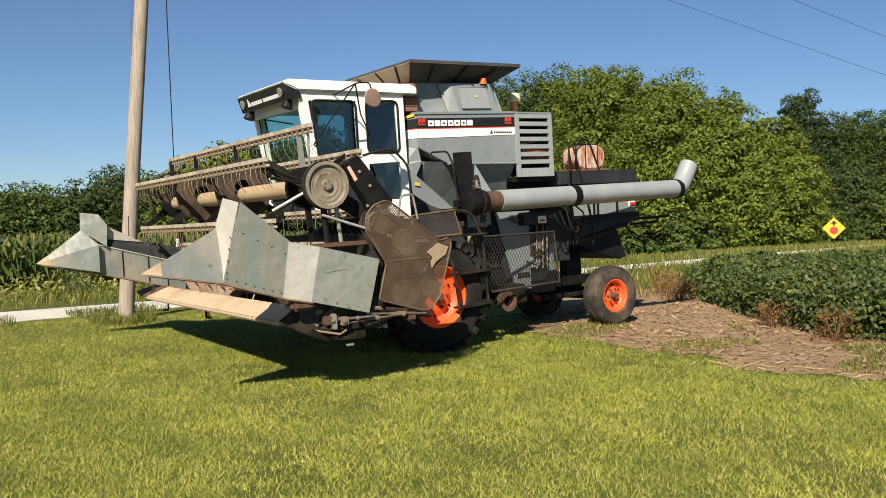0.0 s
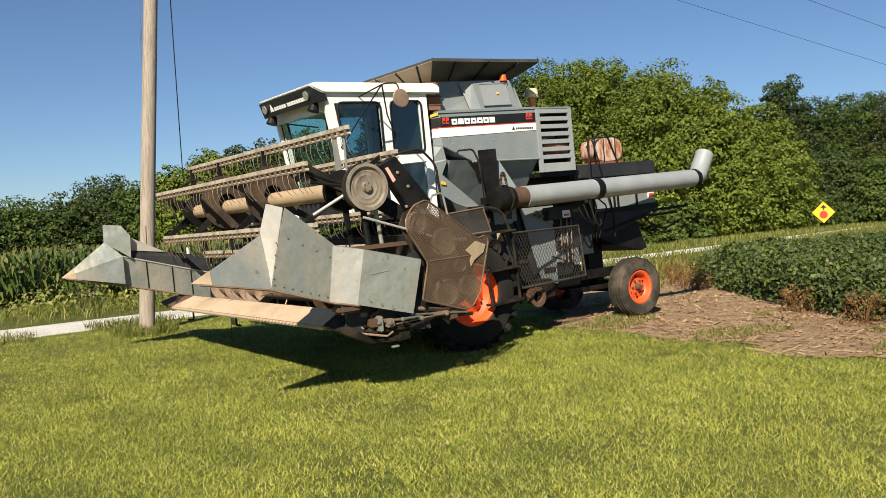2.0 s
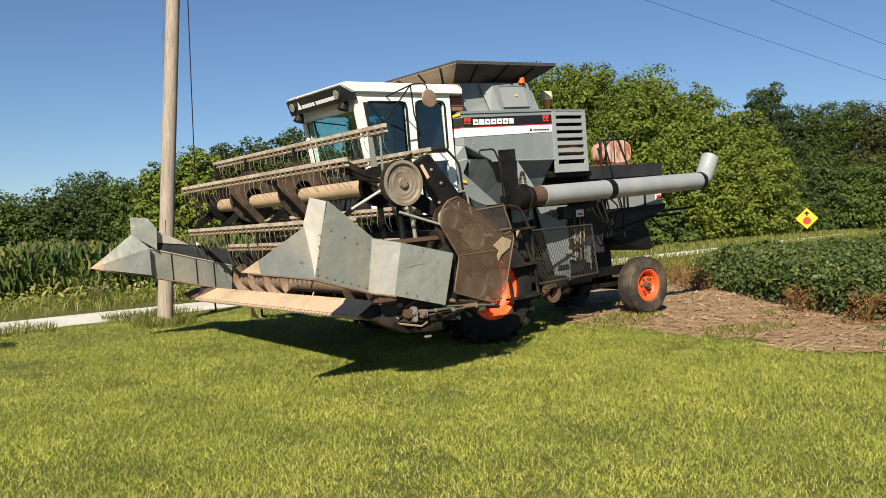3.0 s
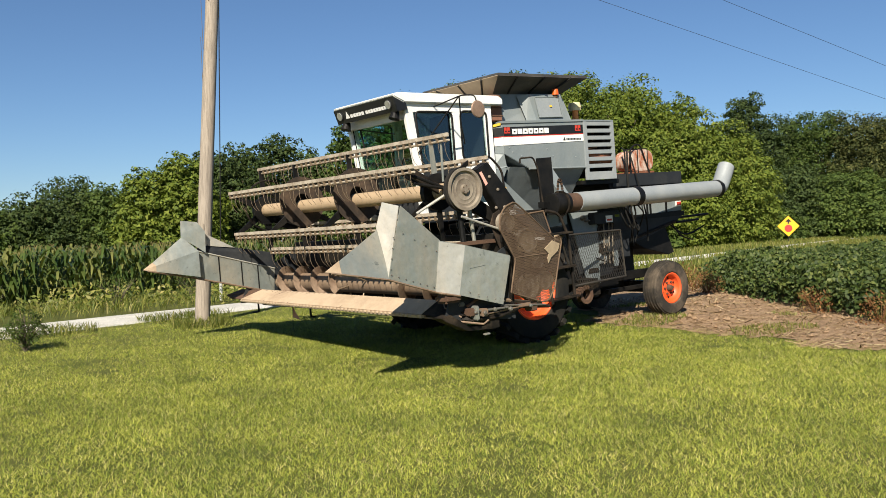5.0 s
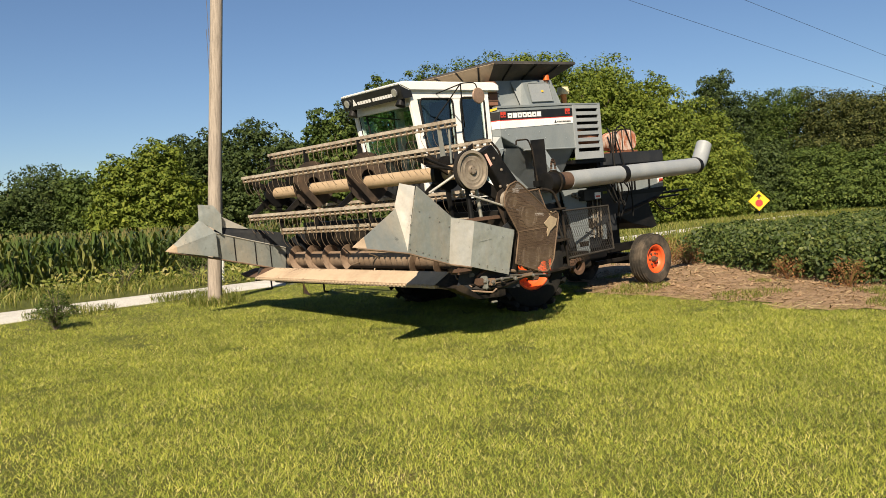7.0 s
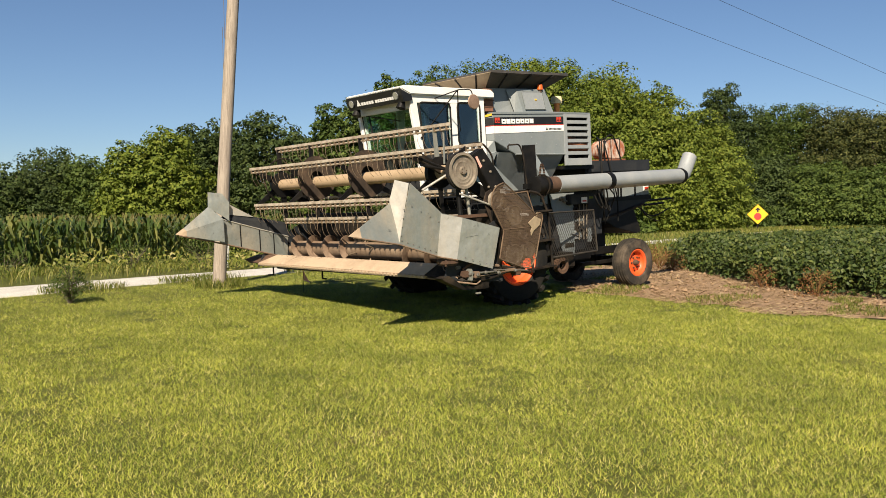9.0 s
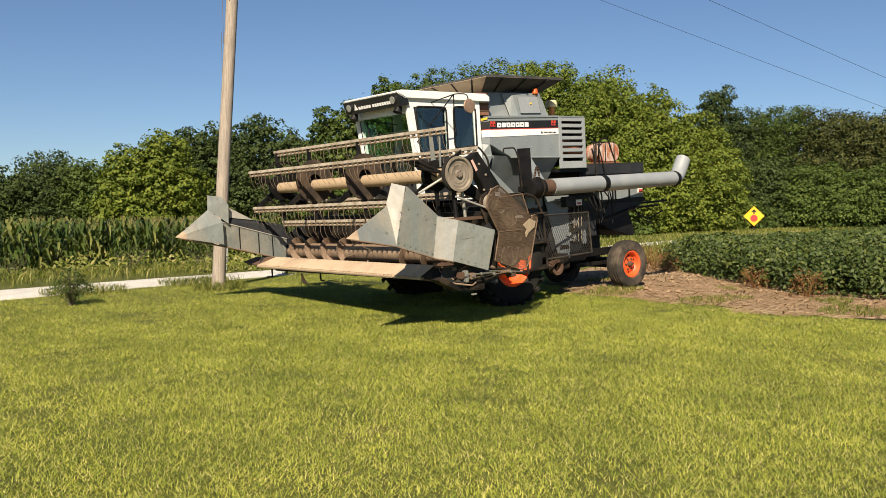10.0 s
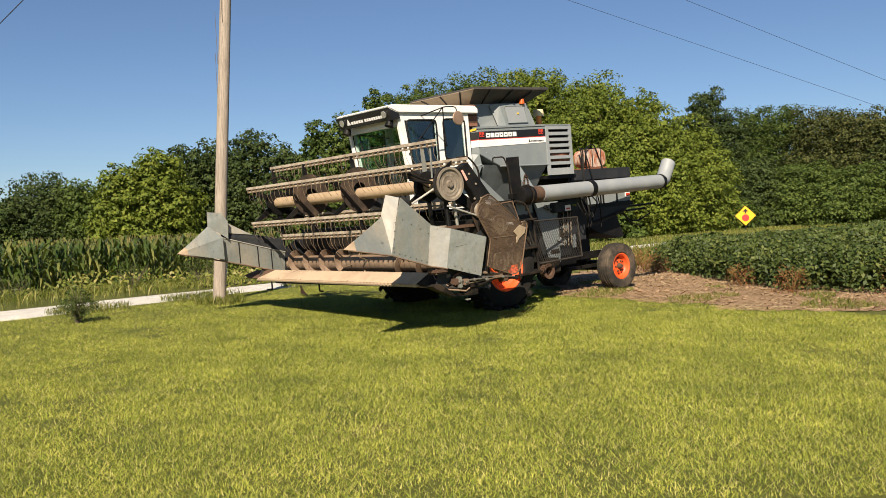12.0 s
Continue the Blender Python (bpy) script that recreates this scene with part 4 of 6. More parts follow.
part("nose_cap", bm, M_DUST, div, "dusty rusted nose tip")
# the folded side cover behind the fin; its front face carries sunlight as paler colour
cover = part("side_cover", sheet(bmesh.new(), [(XN + 0.008, -2.02, 1.345), (XN + 0.06, -1.76, 1.285), (XN + 0.06, -1.87, 0.83), (XN + 0.008, -2.10, 0.88)], 0.01), M_GALV_LIGHT, header, "folded sheet metal side cover coloured as sunlit")
# rear face a tone darker than the sun-facing front, by colour
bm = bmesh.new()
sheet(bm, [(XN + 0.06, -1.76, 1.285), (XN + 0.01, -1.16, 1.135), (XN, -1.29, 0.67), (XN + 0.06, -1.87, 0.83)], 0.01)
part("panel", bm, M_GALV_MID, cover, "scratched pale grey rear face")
bm = bmesh.new()
sheet(bm, [(XN + 0.005, -2.02, 1.35), (XN + 0.06, -1.76, 1.287), (XN + 0.01, -1.16, 1.138), (XN - 0.16, -1.16, 1.14), (XN - 0.16, -1.99, 1.34)], 0.008)
part("top_flange", bm, M_GALV, cover)
bm = bmesh.new()
sheet(bm, [(XN + 0.060, -1.72, 1.075), (XN + 0.045, -1.52, 1.088), (XN + 0.045, -1.52, 1.080), (XN + 0.060, -1.72, 1.066)], 0.003)
part("dent", bm, M_GALV_MID, cover, "creased dent")
# rusted lower trim with bolts
bm = bmesh.new()
tube(bm, [(XN + 0.03, -3.2, 1.165), (XN + 0.02, -2.62, 1.05), (XN + 0.02, -2.08, 0.872), (XN + 0.065, -1.86, 0.82)], 0.010, 6)
part("lower_trim", bm, M_FLIGHT, div, "rusted lower edge strip")
bolt = None
for (y0, z0), (y1, z1), n in (((-2.58, 1.09), (-2.12, 0.93), 7), ((-2.42, 1.45), (-2.06, 1.26), 4), ((-1.84, 0.87), (-1.32, 0.71), 6), ((-2.53, 1.42), (-2.58, 1.14), 4)):
    for i in range(n):
        s = i / (n - 1)
        bm = bmesh.new()
        lathe(bm, [(0, 0.0075), (0.005, 0.006), (0.007, 0)], (XN + 0.010 + (0.045 if y0 > -1.9 else 0), y0 + s * (y1 - y0), z0 + s * (z1 - z0)), 6)
        part("bolt", bm, M_BOLT, div)

# far divider, seen from inside
fd = part("far_divider", sheet(bmesh.new(), [(XF, -2.56, 1.36), (XF, -1.47, 1.03), (XF, -1.50, 0.72), (XF, -2.59, 1.02)], 0.012), M_GALV, header, "grey sheet metal far crop divider")
bm = bmesh.new()
tip = (XF, -3.24, 1.18)
a, b, c, d = (XF + 0.10, -2.56, 1.03), (XF + 0.08, -2.55, 1.36), (XF - 0.02, -2.72, 1.55), (XF - 0.22, -2.6, 1.06)
for q in ((tip, a, b), (tip, b, c), (tip, c, d), (tip, d, a), (a, d, c, b)):
    sheet(bm, q, 0.006)
part("nose", bm, M_GALV, fd, "crumpled sheet metal nose")
bm = bmesh.new()
t2 = Vector(tip)
ring = [t2.lerp(Vector(p), 0.22) + Vector((0.003, -0.004, 0.003)) for p in (a, b, c, d)]
for i in range(4):
    sheet(bm, [t2 + Vector((0, -0.012, 0.002)), ring[i], ring[(i + 1) % 4]], 0.004)
part("nose_cap", bm, M_DUST, fd, "dusty nose tip")
part("fin", sheet(bmesh.new(), [(XF - 0.02, -2.73, 1.54), (XF - 0.02, -2.72, 1.76), (XF + 0.02, -2.52, 1.73), (XF + 0.05, -2.43, 1.60), (XF + 0.06, -2.45, 1.33), (XF + 0.03, -2.56, 1.42)], 0.01), M_GALV, fd, "upright grey fin plate")
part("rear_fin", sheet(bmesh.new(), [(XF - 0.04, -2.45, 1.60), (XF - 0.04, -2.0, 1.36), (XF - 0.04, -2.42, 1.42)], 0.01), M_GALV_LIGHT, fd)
# grey sheet given charcoal paint, which stands in for the shade on it
part("upper_panel", sheet(bmesh.new(), [(XF - 0.08, -2.44, 1.46), (XF - 0.05, -1.42, 1.24), (XF, -1.46, 1.035), (XF, -2.56, 1.365)], 0.008), M_CHARCOAL, fd, "grey upper sheet with shade in its dark colour")
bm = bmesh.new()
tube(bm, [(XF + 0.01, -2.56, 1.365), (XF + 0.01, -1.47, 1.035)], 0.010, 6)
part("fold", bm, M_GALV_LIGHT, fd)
for y in (-2.26, -1.95, -1.72):
    z = 1.36 - 0.303 * (y + 2.56)
    part("seam", bx(XF + 0.004, XF + 0.014, y - 0.006, y + 0.006, z - 0.33, z - 0.01), M_BLACK, fd)
part("lower_trim", tb([(XF + 0.015, -3.2, 1.165), (XF + 0.015, -2.58, 1.01), (XF + 0.015, -1.45, 0.70)], 0.012, 6), M_FLIGHT, fd, "rusted lower edge strip")

# tray, knife and guards
TFL, TFR, TBR, TBL = Vector((-1.94, -2.00, 0.674)), Vector((2.06, -1.97, 0.638)), Vector((2.16, -1.83, 0.762)), Vector((-1.72, -1.79, 0.782))
tray = part("cutterbar_tray", sheet(bmesh.new(), [TFL, TFR, TBR, TBL], 0.012), M_DUST, header, "long dust covered cutterbar tray")
TN = (TFR - TFL).cross(TBL - TFL).normalized()
for s in (0.16, 0.32, 0.62):
    part("tray_seam", tb([TFL.lerp(TFR, s) + TN * 0.006, TBL.lerp(TBR, s + 0.015) + TN * 0.006], 0.004, 5), M_RUST, tray, "dark seam between tray sheets")
for k in range(34):
    s = 0.05 + 0.027 * k + RNG.uniform(-0.004, 0.004)
    p = TBL.lerp(TBR, s)
    d = (TFL.lerp(TFR, s) - p) * RNG.uniform(0.10, 0.24)
    part("scratch", tb([p + TN * 0.006, p + d + Vector((RNG.uniform(-0.01, 0.01), 0, 0)) + TN * 0.007], 0.0024, 5), M_RUST, tray)
part("tray_end", sheet(bmesh.new(), [TFL, TBL, TBL + Vector((-0.50, -0.06, 0.0)), TFL + Vector((-0.40, -0.02, 0.045)), TFL + Vector((-0.30, 0.0, 0.0))], 0.012), M_RUST, tray, "rusted outer end of the tray")
knife = part("knife_bar", loft(bmesh.new(), [TFL + Vector((0, dy, dz)) for dy, dz in ((-0.012, -0.004), (0.05, -0.004), (0.05, -0.036), (-0.004, -0.036))], [TFR + Vector((0, dy, dz)) for dy, dz in ((-0.012, -0.004), (0.05, -0.004), (0.05, -0.036), (-0.004, -0.036))]), M_DUST, header, "dusty knife bar under the tray lip")
gm = bmesh.new()
loft(gm, [(-0.016, 0.0, -0.010), (0.016, 0.0, -0.010), (0.016, 0.0, 0.012), (-0.016, 0.0, 0.012)], [(-0.009, -0.016, -0.006), (0.009, -0.016, -0.006), (0.009, -0.016, 0.004), (-0.009, -0.016, 0.004)])
guard = part("guard", gm, M_DUST, knife)
guard.location = TFL + Vector((0.04, -0.012, -0.010))
for i in range(1, 52):
    g = guard.copy()
    scene.collection.objects.link(g)
    g.location = TFL.lerp(TFR, 0.01 + i / 52.4) + Vector((0, -0.012, -0.010))
# bent end plate and skid rail past the tray
part("end_plate", sheet(bmesh.new(), [TFR, TBR, Vector((2.34, -1.80, 0.72)), Vector((2.50, -1.68, 0.56)), Vector((2.30, -1.84, 0.585))], 0.010), M_GRIME, header, "dark bent end plate")
part("skid_rail", tb([TFR + Vector((-0.1, 0, -0.02)), Vector((2.32, -1.84, 0.575)), Vector((2.60, -1.64, 0.53)), Vector((2.60, -1.58, 0.56))], 0.010, 6), M_FLIGHT, header, "dusty bent skid rail")
part("torn_edge", tb([TBR + Vector((0.05, 0.02, 0.0)), Vector((2.30, -1.86, 0.70)), Vector((2.42, -1.76, 0.60))], 0.008, 6), M_FLIGHT, header)
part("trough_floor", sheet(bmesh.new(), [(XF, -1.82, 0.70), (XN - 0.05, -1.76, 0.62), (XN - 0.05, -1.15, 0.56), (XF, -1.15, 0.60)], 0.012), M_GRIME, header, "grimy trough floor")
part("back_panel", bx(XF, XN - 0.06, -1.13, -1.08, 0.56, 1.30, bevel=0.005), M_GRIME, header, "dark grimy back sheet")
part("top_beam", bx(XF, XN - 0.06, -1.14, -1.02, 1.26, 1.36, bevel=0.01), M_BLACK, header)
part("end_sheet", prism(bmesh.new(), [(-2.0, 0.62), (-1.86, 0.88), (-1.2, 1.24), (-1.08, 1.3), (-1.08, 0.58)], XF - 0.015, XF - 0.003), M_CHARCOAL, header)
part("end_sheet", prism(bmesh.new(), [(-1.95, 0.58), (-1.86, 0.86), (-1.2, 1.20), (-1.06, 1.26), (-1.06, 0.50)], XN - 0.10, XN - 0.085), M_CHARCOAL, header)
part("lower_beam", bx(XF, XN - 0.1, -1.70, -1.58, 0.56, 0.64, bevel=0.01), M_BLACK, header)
# auger: tube, two hands of flighting, fingers
AY, AZ = -1.38, 0.85
bm = bmesh.new()
tube(bm, [(XF + 0.04, AY, AZ), (XN - 0.12, AY, AZ)], 0.115, 24)
aug = part("auger_tube", bm, M_AUGER, header, "dusty feed auger tube", True)


def flight(x0, x1, turns, hand, r0=0.11, r1=0.205):
    bm = bmesh.new()
    n = int(turns * 26)
    prev = None
    for i in range(n + 1):
        a = hand * i * 2 * math.pi * turns / n
        x = x0 + (x1 - x0) * i / n
        ring = [bm.verts.new((x + dx, AY + r * math.cos(a), AZ + r * math.sin(a))) for r, dx in ((r0, 0), (r1, 0), (r1, 0.01), (r0, 0.01))]
        if prev:
            for k in range(4):
                bm.faces.new((prev[k], prev[(k + 1) % 4], ring[(k + 1) % 4], ring[k]))
        prev = ring
    return bm


part("flighting", flight(XF + 0.06, -0.30, 3.6, 1), M_FLIGHT, aug, "worn brown auger flighting", True)
part("flighting", flight(0.90, XN - 0.14, 3.2, -1), M_FLIGHT, aug, "worn brown auger flighting", True)
for i in range(12):
    a = i * 2.4
    x = -0.36 + i * 0.08
    p = Vector((x, AY, AZ))
    d = Vector((0, math.cos(a), math.sin(a)))
    part("finger", tb([p + d * 0.1, p + d * 0.25], 0.009, 6), M_TINE, aug)

# reel
RY, RZ, RR = -1.57, 1.82, 0.535
RX0, RX1 = -1.92, 2.12
reel = part("reel_tube", tb([(RX0 + 0.05, RY, RZ), (RX1, RY, RZ)], 0.082, 20), M_TUBE, header, "tan dusty reel centre tube", True)
SPIDERS = (-1.86, -0.92, 0.36, 1.93)
ANG = [radians(94 + 60 * k) for k in range(6)]
for sx in SPIDERS:
    hub = part("spider_hub", lathe(bmesh.new(), [(-0.03, 0.085), (-0.03, 0.19), (0.03, 0.19), (0.03, 0.085)], (sx, RY, RZ), 20), M_BLACK, reel, "black spider plate", True)
    for k, a in enumerate(ANG):
        bm = bmesh.new()
        d, s = Vector((0, math.cos(a), math.sin(a))), Vector((0, -math.sin(a), math.cos(a)))
        c = Vector((sx, RY, RZ))
        w0, w1 = (0.05, 0.02) if sx < 1.5 else (0.03, 0.018)
        loft(bm, [c + d * 0.12 + s * w0 + Vector((-0.012, 0, 0)), c + d * 0.12 - s * w0 + Vector((-0.012, 0, 0)), c + d * 0.12 - s * w0 + Vector((0.012, 0, 0)), c + d * 0.12 + s * w0 + Vector((0.012, 0, 0))],
             [c + d * RR + s * w1 + Vector((-0.012, 0, 0)), c + d * RR - s * w1 + Vector((-0.012, 0, 0)), c + d * RR - s * w1 + Vector((0.012, 0, 0)), c + d * RR + s * w1 + Vector((0.012, 0, 0))])
        if sx > 1.5 and k == 0:
            tube(bm, [c + d * 0.1 + Vector((0.10, 0.02, 0)), c + d * (RR + 0.03) + Vector((0.14, 0.03, 0))], 0.012, 8)
        part("spider_arm", bm, M_GALV if (sx > 1.5 and k == 0) else M_BLACK, reel)
for sx in (-0.80, 0.48):
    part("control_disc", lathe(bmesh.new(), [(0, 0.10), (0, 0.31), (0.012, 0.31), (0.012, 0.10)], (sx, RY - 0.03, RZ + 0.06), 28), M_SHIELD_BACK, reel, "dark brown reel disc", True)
for sx in (-1.72,):
    bm = bmesh.new()
    n = 28
    pts = [(sx, RY - 0.03 + 0.33 * math.cos(i * 2 * math.pi / n), RZ + 0.06 + 0.33 * math.sin(i * 2 * math.pi / n)) for i in range(n + 1)]
    tube(bm, pts, 0.012, 6)
    part("control_ring", bm, M_GRIME, reel)
tine_mesh = None
for k, a in enumerate(ANG):
    by, bz = RY + RR * math.cos(a), RZ + RR * math.sin(a)
    bm = bmesh.new()
    box(bm, RX0, RX1 + 0.1, by - 0.016, by + 0.016, bz - 0.008, bz + 0.032, bevel=0.003)
    bat = part("bat", bm, M_BAT, header, "weathered brown slatted reel bat")
    part("bat_pipe", tb([(RX0, by + 0.012, bz - 0.040), (RX1 + 0.1, by + 0.012, bz - 0.040)], 0.012, 8), M_BAT, bat)
    for i in range(36):
        x = RX0 + 0.05 + i * 0.1155
        if tine_mesh is None:
            tm = bmesh.new()
            tube(tm, [(0, 0.012, -0.045), (0, -0.004, -0.075), (0.0, 0.0, -0.14), (0.0, 0.025, -0.20), (0, 0.06, -0.245)], 0.0026, 5)
            t = part("tine", tm, M_TINE, bat)
            tine_mesh = t.data
            lm = bmesh.new()
            box(lm, -0.009, 0.009, -0.020, 0.026, -0.056, 0.0)
            clip_mesh = part("clip", lm, M_TINE, bat)
            clip_data = clip_mesh.data
            clip_mesh.location = (x, by, bz)
        else:
            t = new("tine", tine_mesh)
            t.parent = bat
            c2 = new("clip", clip_data)
            c2.parent = bat
            c2.location = (x, by, bz)
        t.location = (x, by, bz)
        t.rotation_euler = (RNG.normal(0, 0.10), RNG.normal(0, 0.06), 0)
# big drive pulley
pc = (2.36, RY, RZ)
pul = part("drive_pulley", lathe(bmesh.new(), [(-0.05, 0.195), (-0.05, 0.208), (-0.015, 0.185), (0.02, 0.208), (0.035, 0.208), (0.035, 0.180), (0.010, 0.168), (0.010, 0.150), (0.013, 0.143), (0.010, 0.136), (0.010, 0.112), (0.014, 0.104), (0.010, 0.096), (0.012, 0.05), (0.036, 0.042), (0.036, 0.0)], pc, 48), M_PULLEY, header, "large dusty round reel drive pulley", True)
for k in range(5):
    a = k * 1.2566
    part("hub_bolt", lathe(bmesh.new(), [(0.03, 0.007), (0.040, 0.006), (0.041, 0)], (pc[0], pc[1] + 0.034 * math.cos(a), pc[2] + 0.034 * math.sin(a)), 6), M_RUST, pul)
part("belt", lathe(bmesh.new(), [(-0.03, 0.195), (-0.03, 0.217), (0.012, 0.217), (0.012, 0.195)], (pc[0] - 0.01, pc[1], pc[2]), 40), M_RUBBER, pul, "black drive belt", True)
# belt case with label
case = part("drive_case", prism(bmesh.new(), [(-1.38, 2.00), (-1.22, 2.08), (-0.88, 1.66), (-0.98, 1.54), (-1.10, 1.56)], 2.22, 2.34, 0.008), M_BLACK, header, "black sheet metal drive case")
part("label_plate", prism(bmesh.new(), [(-1.345, 1.975), (-1.315, 1.985), (-1.245, 1.865), (-1.275, 1.845)], 2.341, 2.345), M_PINK, case, "worn faded pink label")
for y, z in ((-1.12, 1.80), (-1.22, 1.93), (-1.05, 1.62), (-1.16, 1.62)):
    part("case_bolt", lathe(bmesh.new(), [(0, 0.016), (0.012, 0.014), (0.016, 0)], (2.342, y, z), 8), M_PULLEY, case)
# reel arms, props and lift rods
for x in (2.2, XF + 0.02):
    part("reel_arm", prism(bmesh.new(), [(-1.62, 1.76), (-1.56, 1.90), (-0.95, 1.52), (-0.80, 1.40), (-0.84, 1.32)], x - 0.03, x + 0.02, 0.004), M_BLACK, header, "black reel support arm")
part("lift_cylinder", tb([(2.26, -1.56, 1.62), (2.26, -1.54, 1.30)], 0.03, 10), M_BLACK, header)
part("lift_cylinder", tb([(2.26, -1.44, 1.66), (2.26, -1.40, 1.28)], 0.02, 10), M_GALV, header)
part("slide_rail", bx(2.22, 2.30, -1.70, -1.15, 1.27, 1.31, bevel=0.004), M_RUST, header)
part("brace_rod", tb([(2.37, -1.63, 1.56), (2.40, -0.95, 1.33)], 0.012, 8), M_GALV_LIGHT, header)
part("brace_rod", tb([(2.15, -2.0, 1.62), (2.22, -1.65, 1.80)], 0.014, 8), M_GALV_LIGHT, header)
for dz in (0.0, 0.07):
    part("crank_arm", tb([(2.12, -1.98, 1.98 - dz), (2.17, -1.62, 1.84)], 0.016, 8), M_BLACK, header)
part("diagonal_bar", prism(bmesh.new(), [(-2.06, 2.03), (-1.98, 2.08), (-1.5, 1.82), (-1.55, 1.74)], 2.04, 2.07), M_GRIME, header)
# expanded metal belt shield
SO = Vector((2.515, -1.20, 0.66))
SU = Vector((2.30, -0.30, 0.66)) - SO
SW = SU.length
outl = [(0.013, 0.122), (0.06, 0.10), (0.539, -0.04), (0.63, -0.045), (0.697, -0.024), (0.81, 0.078), (0.999, 0.544), (0.99, 0.59), (0.948, 0.614), (0.844, 0.596), (0.303, 0.931), (0.203, 0.987), (0.15, 0.998), (0.097, 0.985), (0.02, 0.965), (-0.031, 0.928), (-0.08, 0.88), (-0.10, 0.81), (-0.101, 0.741), (0.112, 0.453), (0.117, 0.416)]
upper = [(0.112, 0.453), (0.96, 0.448), (0.999, 0.544), (0.99, 0.59), (0.948, 0.614), (0.844, 0.60), (0.303, 0.931), (0.203, 0.987), (0.15, 0.998), (0.097, 0.985), (0.02, 0.965), (-0.031, 0.928), (-0.08, 0.88), (-0.10, 0.81), (-0.101, 0.741)]
lower = [(0.013, 0.122), (0.539, -0.04), (0.63, -0.045), (0.697, -0.024), (0.81, 0.078), (0.96, 0.445), (0.117, 0.45)]
hull = [(0.05, 0.14), (0.54, -0.02), (0.69, 0.0), (0.79, 0.08), (0.97, 0.54), (0.93, 0.59), (0.30, 0.90), (0.15, 0.96), (-0.02, 0.90), (-0.08, 0.80), (0.11, 0.45)]
U, V = SU.normalized(), Vector((0, 0, 1))
shield = part("belt_shield", tb([SO + U * a + V * b for a, b in outl + outl[:1]], 0.009, 6), M_MESH, header, "rusted expanded metal belt shield frame")
for half in (upper, lower):
    part("mesh", lattice(bmesh.new(), SO, U, V, half, 0.021, 0.0078, 1.5), M_MESH, shield, "fine rusted expanded metal mesh")
part("cross_bar", tb([SO + U * 0.112 + V * 0.45, SO + U * 0.955 + V * 0.447], 0.007, 6), M_MESH, shield)
part("cardboard_patch", sheet(bmesh.new(), [SO + U * p + V * q + U.cross(V) * 0.012 for p, q in ((0.64, 0.50), (0.80, 0.575), (0.94, 0.53), (0.90, 0.46), (0.76, 0.40), (0.70, 0.345), (0.69, 0.40), (0.72, 0.44))], 0.006), M_CARD, shield, "torn cardboard patch")
part("white_tag", sheet(bmesh.new(), [SO + U * p + V * q - U.cross(V) * 0.02 for p, q in ((0.11, 0.93), (0.22, 0.92), (0.22, 0.87), (0.11, 0.88))], 0.004), M_DECAL_WHITE, shield)
part("white_tag", sheet(bmesh.new(), [SO + U * p + V * q - U.cross(V) * 0.02 for p, q in ((0.53, 0.63), (0.70, 0.615), (0.72, 0.585), (0.53, 0.60))], 0.004), M_DECAL_WHITE, shield)
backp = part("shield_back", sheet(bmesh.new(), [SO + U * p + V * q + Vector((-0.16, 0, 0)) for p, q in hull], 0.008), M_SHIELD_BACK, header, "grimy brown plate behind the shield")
for p, q, r in ((0.083, 0.805, 0.10), (0.433, 0.603, 0.13), (0.404, 0.13, 0.13), (0.72, 0.16, 0.10), (0.62, 0.36, 0.06)):
    c = SO + U * p + V * q + Vector((-0.08, 0, 0))
    part("belt_pulley", lathe(bmesh.new(), [(-0.03, r), (0, r * 0.85), (0.03, r), (0.035, r * 0.9), (0.012, r * 0.75), (0.012, r * 0.3), (0.03, r * 0.25), (0.03, 0)], c, 28), M_PULLEY, header, "dusty belt pulley", True)
for (p0, q0), (p1, q1) in (((0.15, 0.89), (0.52, 0.70)), ((0.03, 0.73), (0.34, 0.52)), ((0.36, 0.50), (0.32, 0.22)), ((0.55, 0.60), (0.80, 0.20))):
    part("drive_belt", tb([SO + U * p0 + V * q0 + Vector((-0.06, 0, 0)), SO + U * p1 + V * q1 + Vector((-0.06, 0, 0))], 0.012, 6), M_RUBBER, header, "black rubber belt")
# under side: skid shoe, gearbox, hooks
part("skid_shoe", prism(bmesh.new(), [(-2.02, 0.62), (-1.96, 0.58), (-1.70, 0.46), (-1.36, 0.44), (-1.36, 0.47), (-1.68, 0.50), (-1.9, 0.64)], 2.30, 2.44, 0.004), M_GRIME, header, "worn skid shoe")
part("gearbox", bx(2.36, 2.54, -2.03, -1.82, 0.76, 0.845, bevel=0.025), M_RUST, header, "rusty knife drive box")
part("knife_drive", bx(2.28, 2.46, -1.62, -1.30, 0.56, 0.63, bevel=0.012), M_GRIME, header)
part("drive_link", tb([(2.47, -1.72, 0.56), (2.44, -1.30, 0.55), (2.40, -0.90, 0.62)], 0.016, 8), M_GRIME, header)
part("drive_link", tb([(2.40, -1.25, 0.64), (2.36, -0.55, 0.56)], 0.018, 8), M_GRIME, header)
part("hitch_block", bx(2.36, 2.44, -1.48, -1.30, 0.44, 0.54, bevel=0.01), M_GRIME, header)
part("stand_foot", bx(2.39, 2.43, -1.49, -1.42, 0.388, 0.408, bevel=0.006), M_GALV, header, "small pale stand foot")
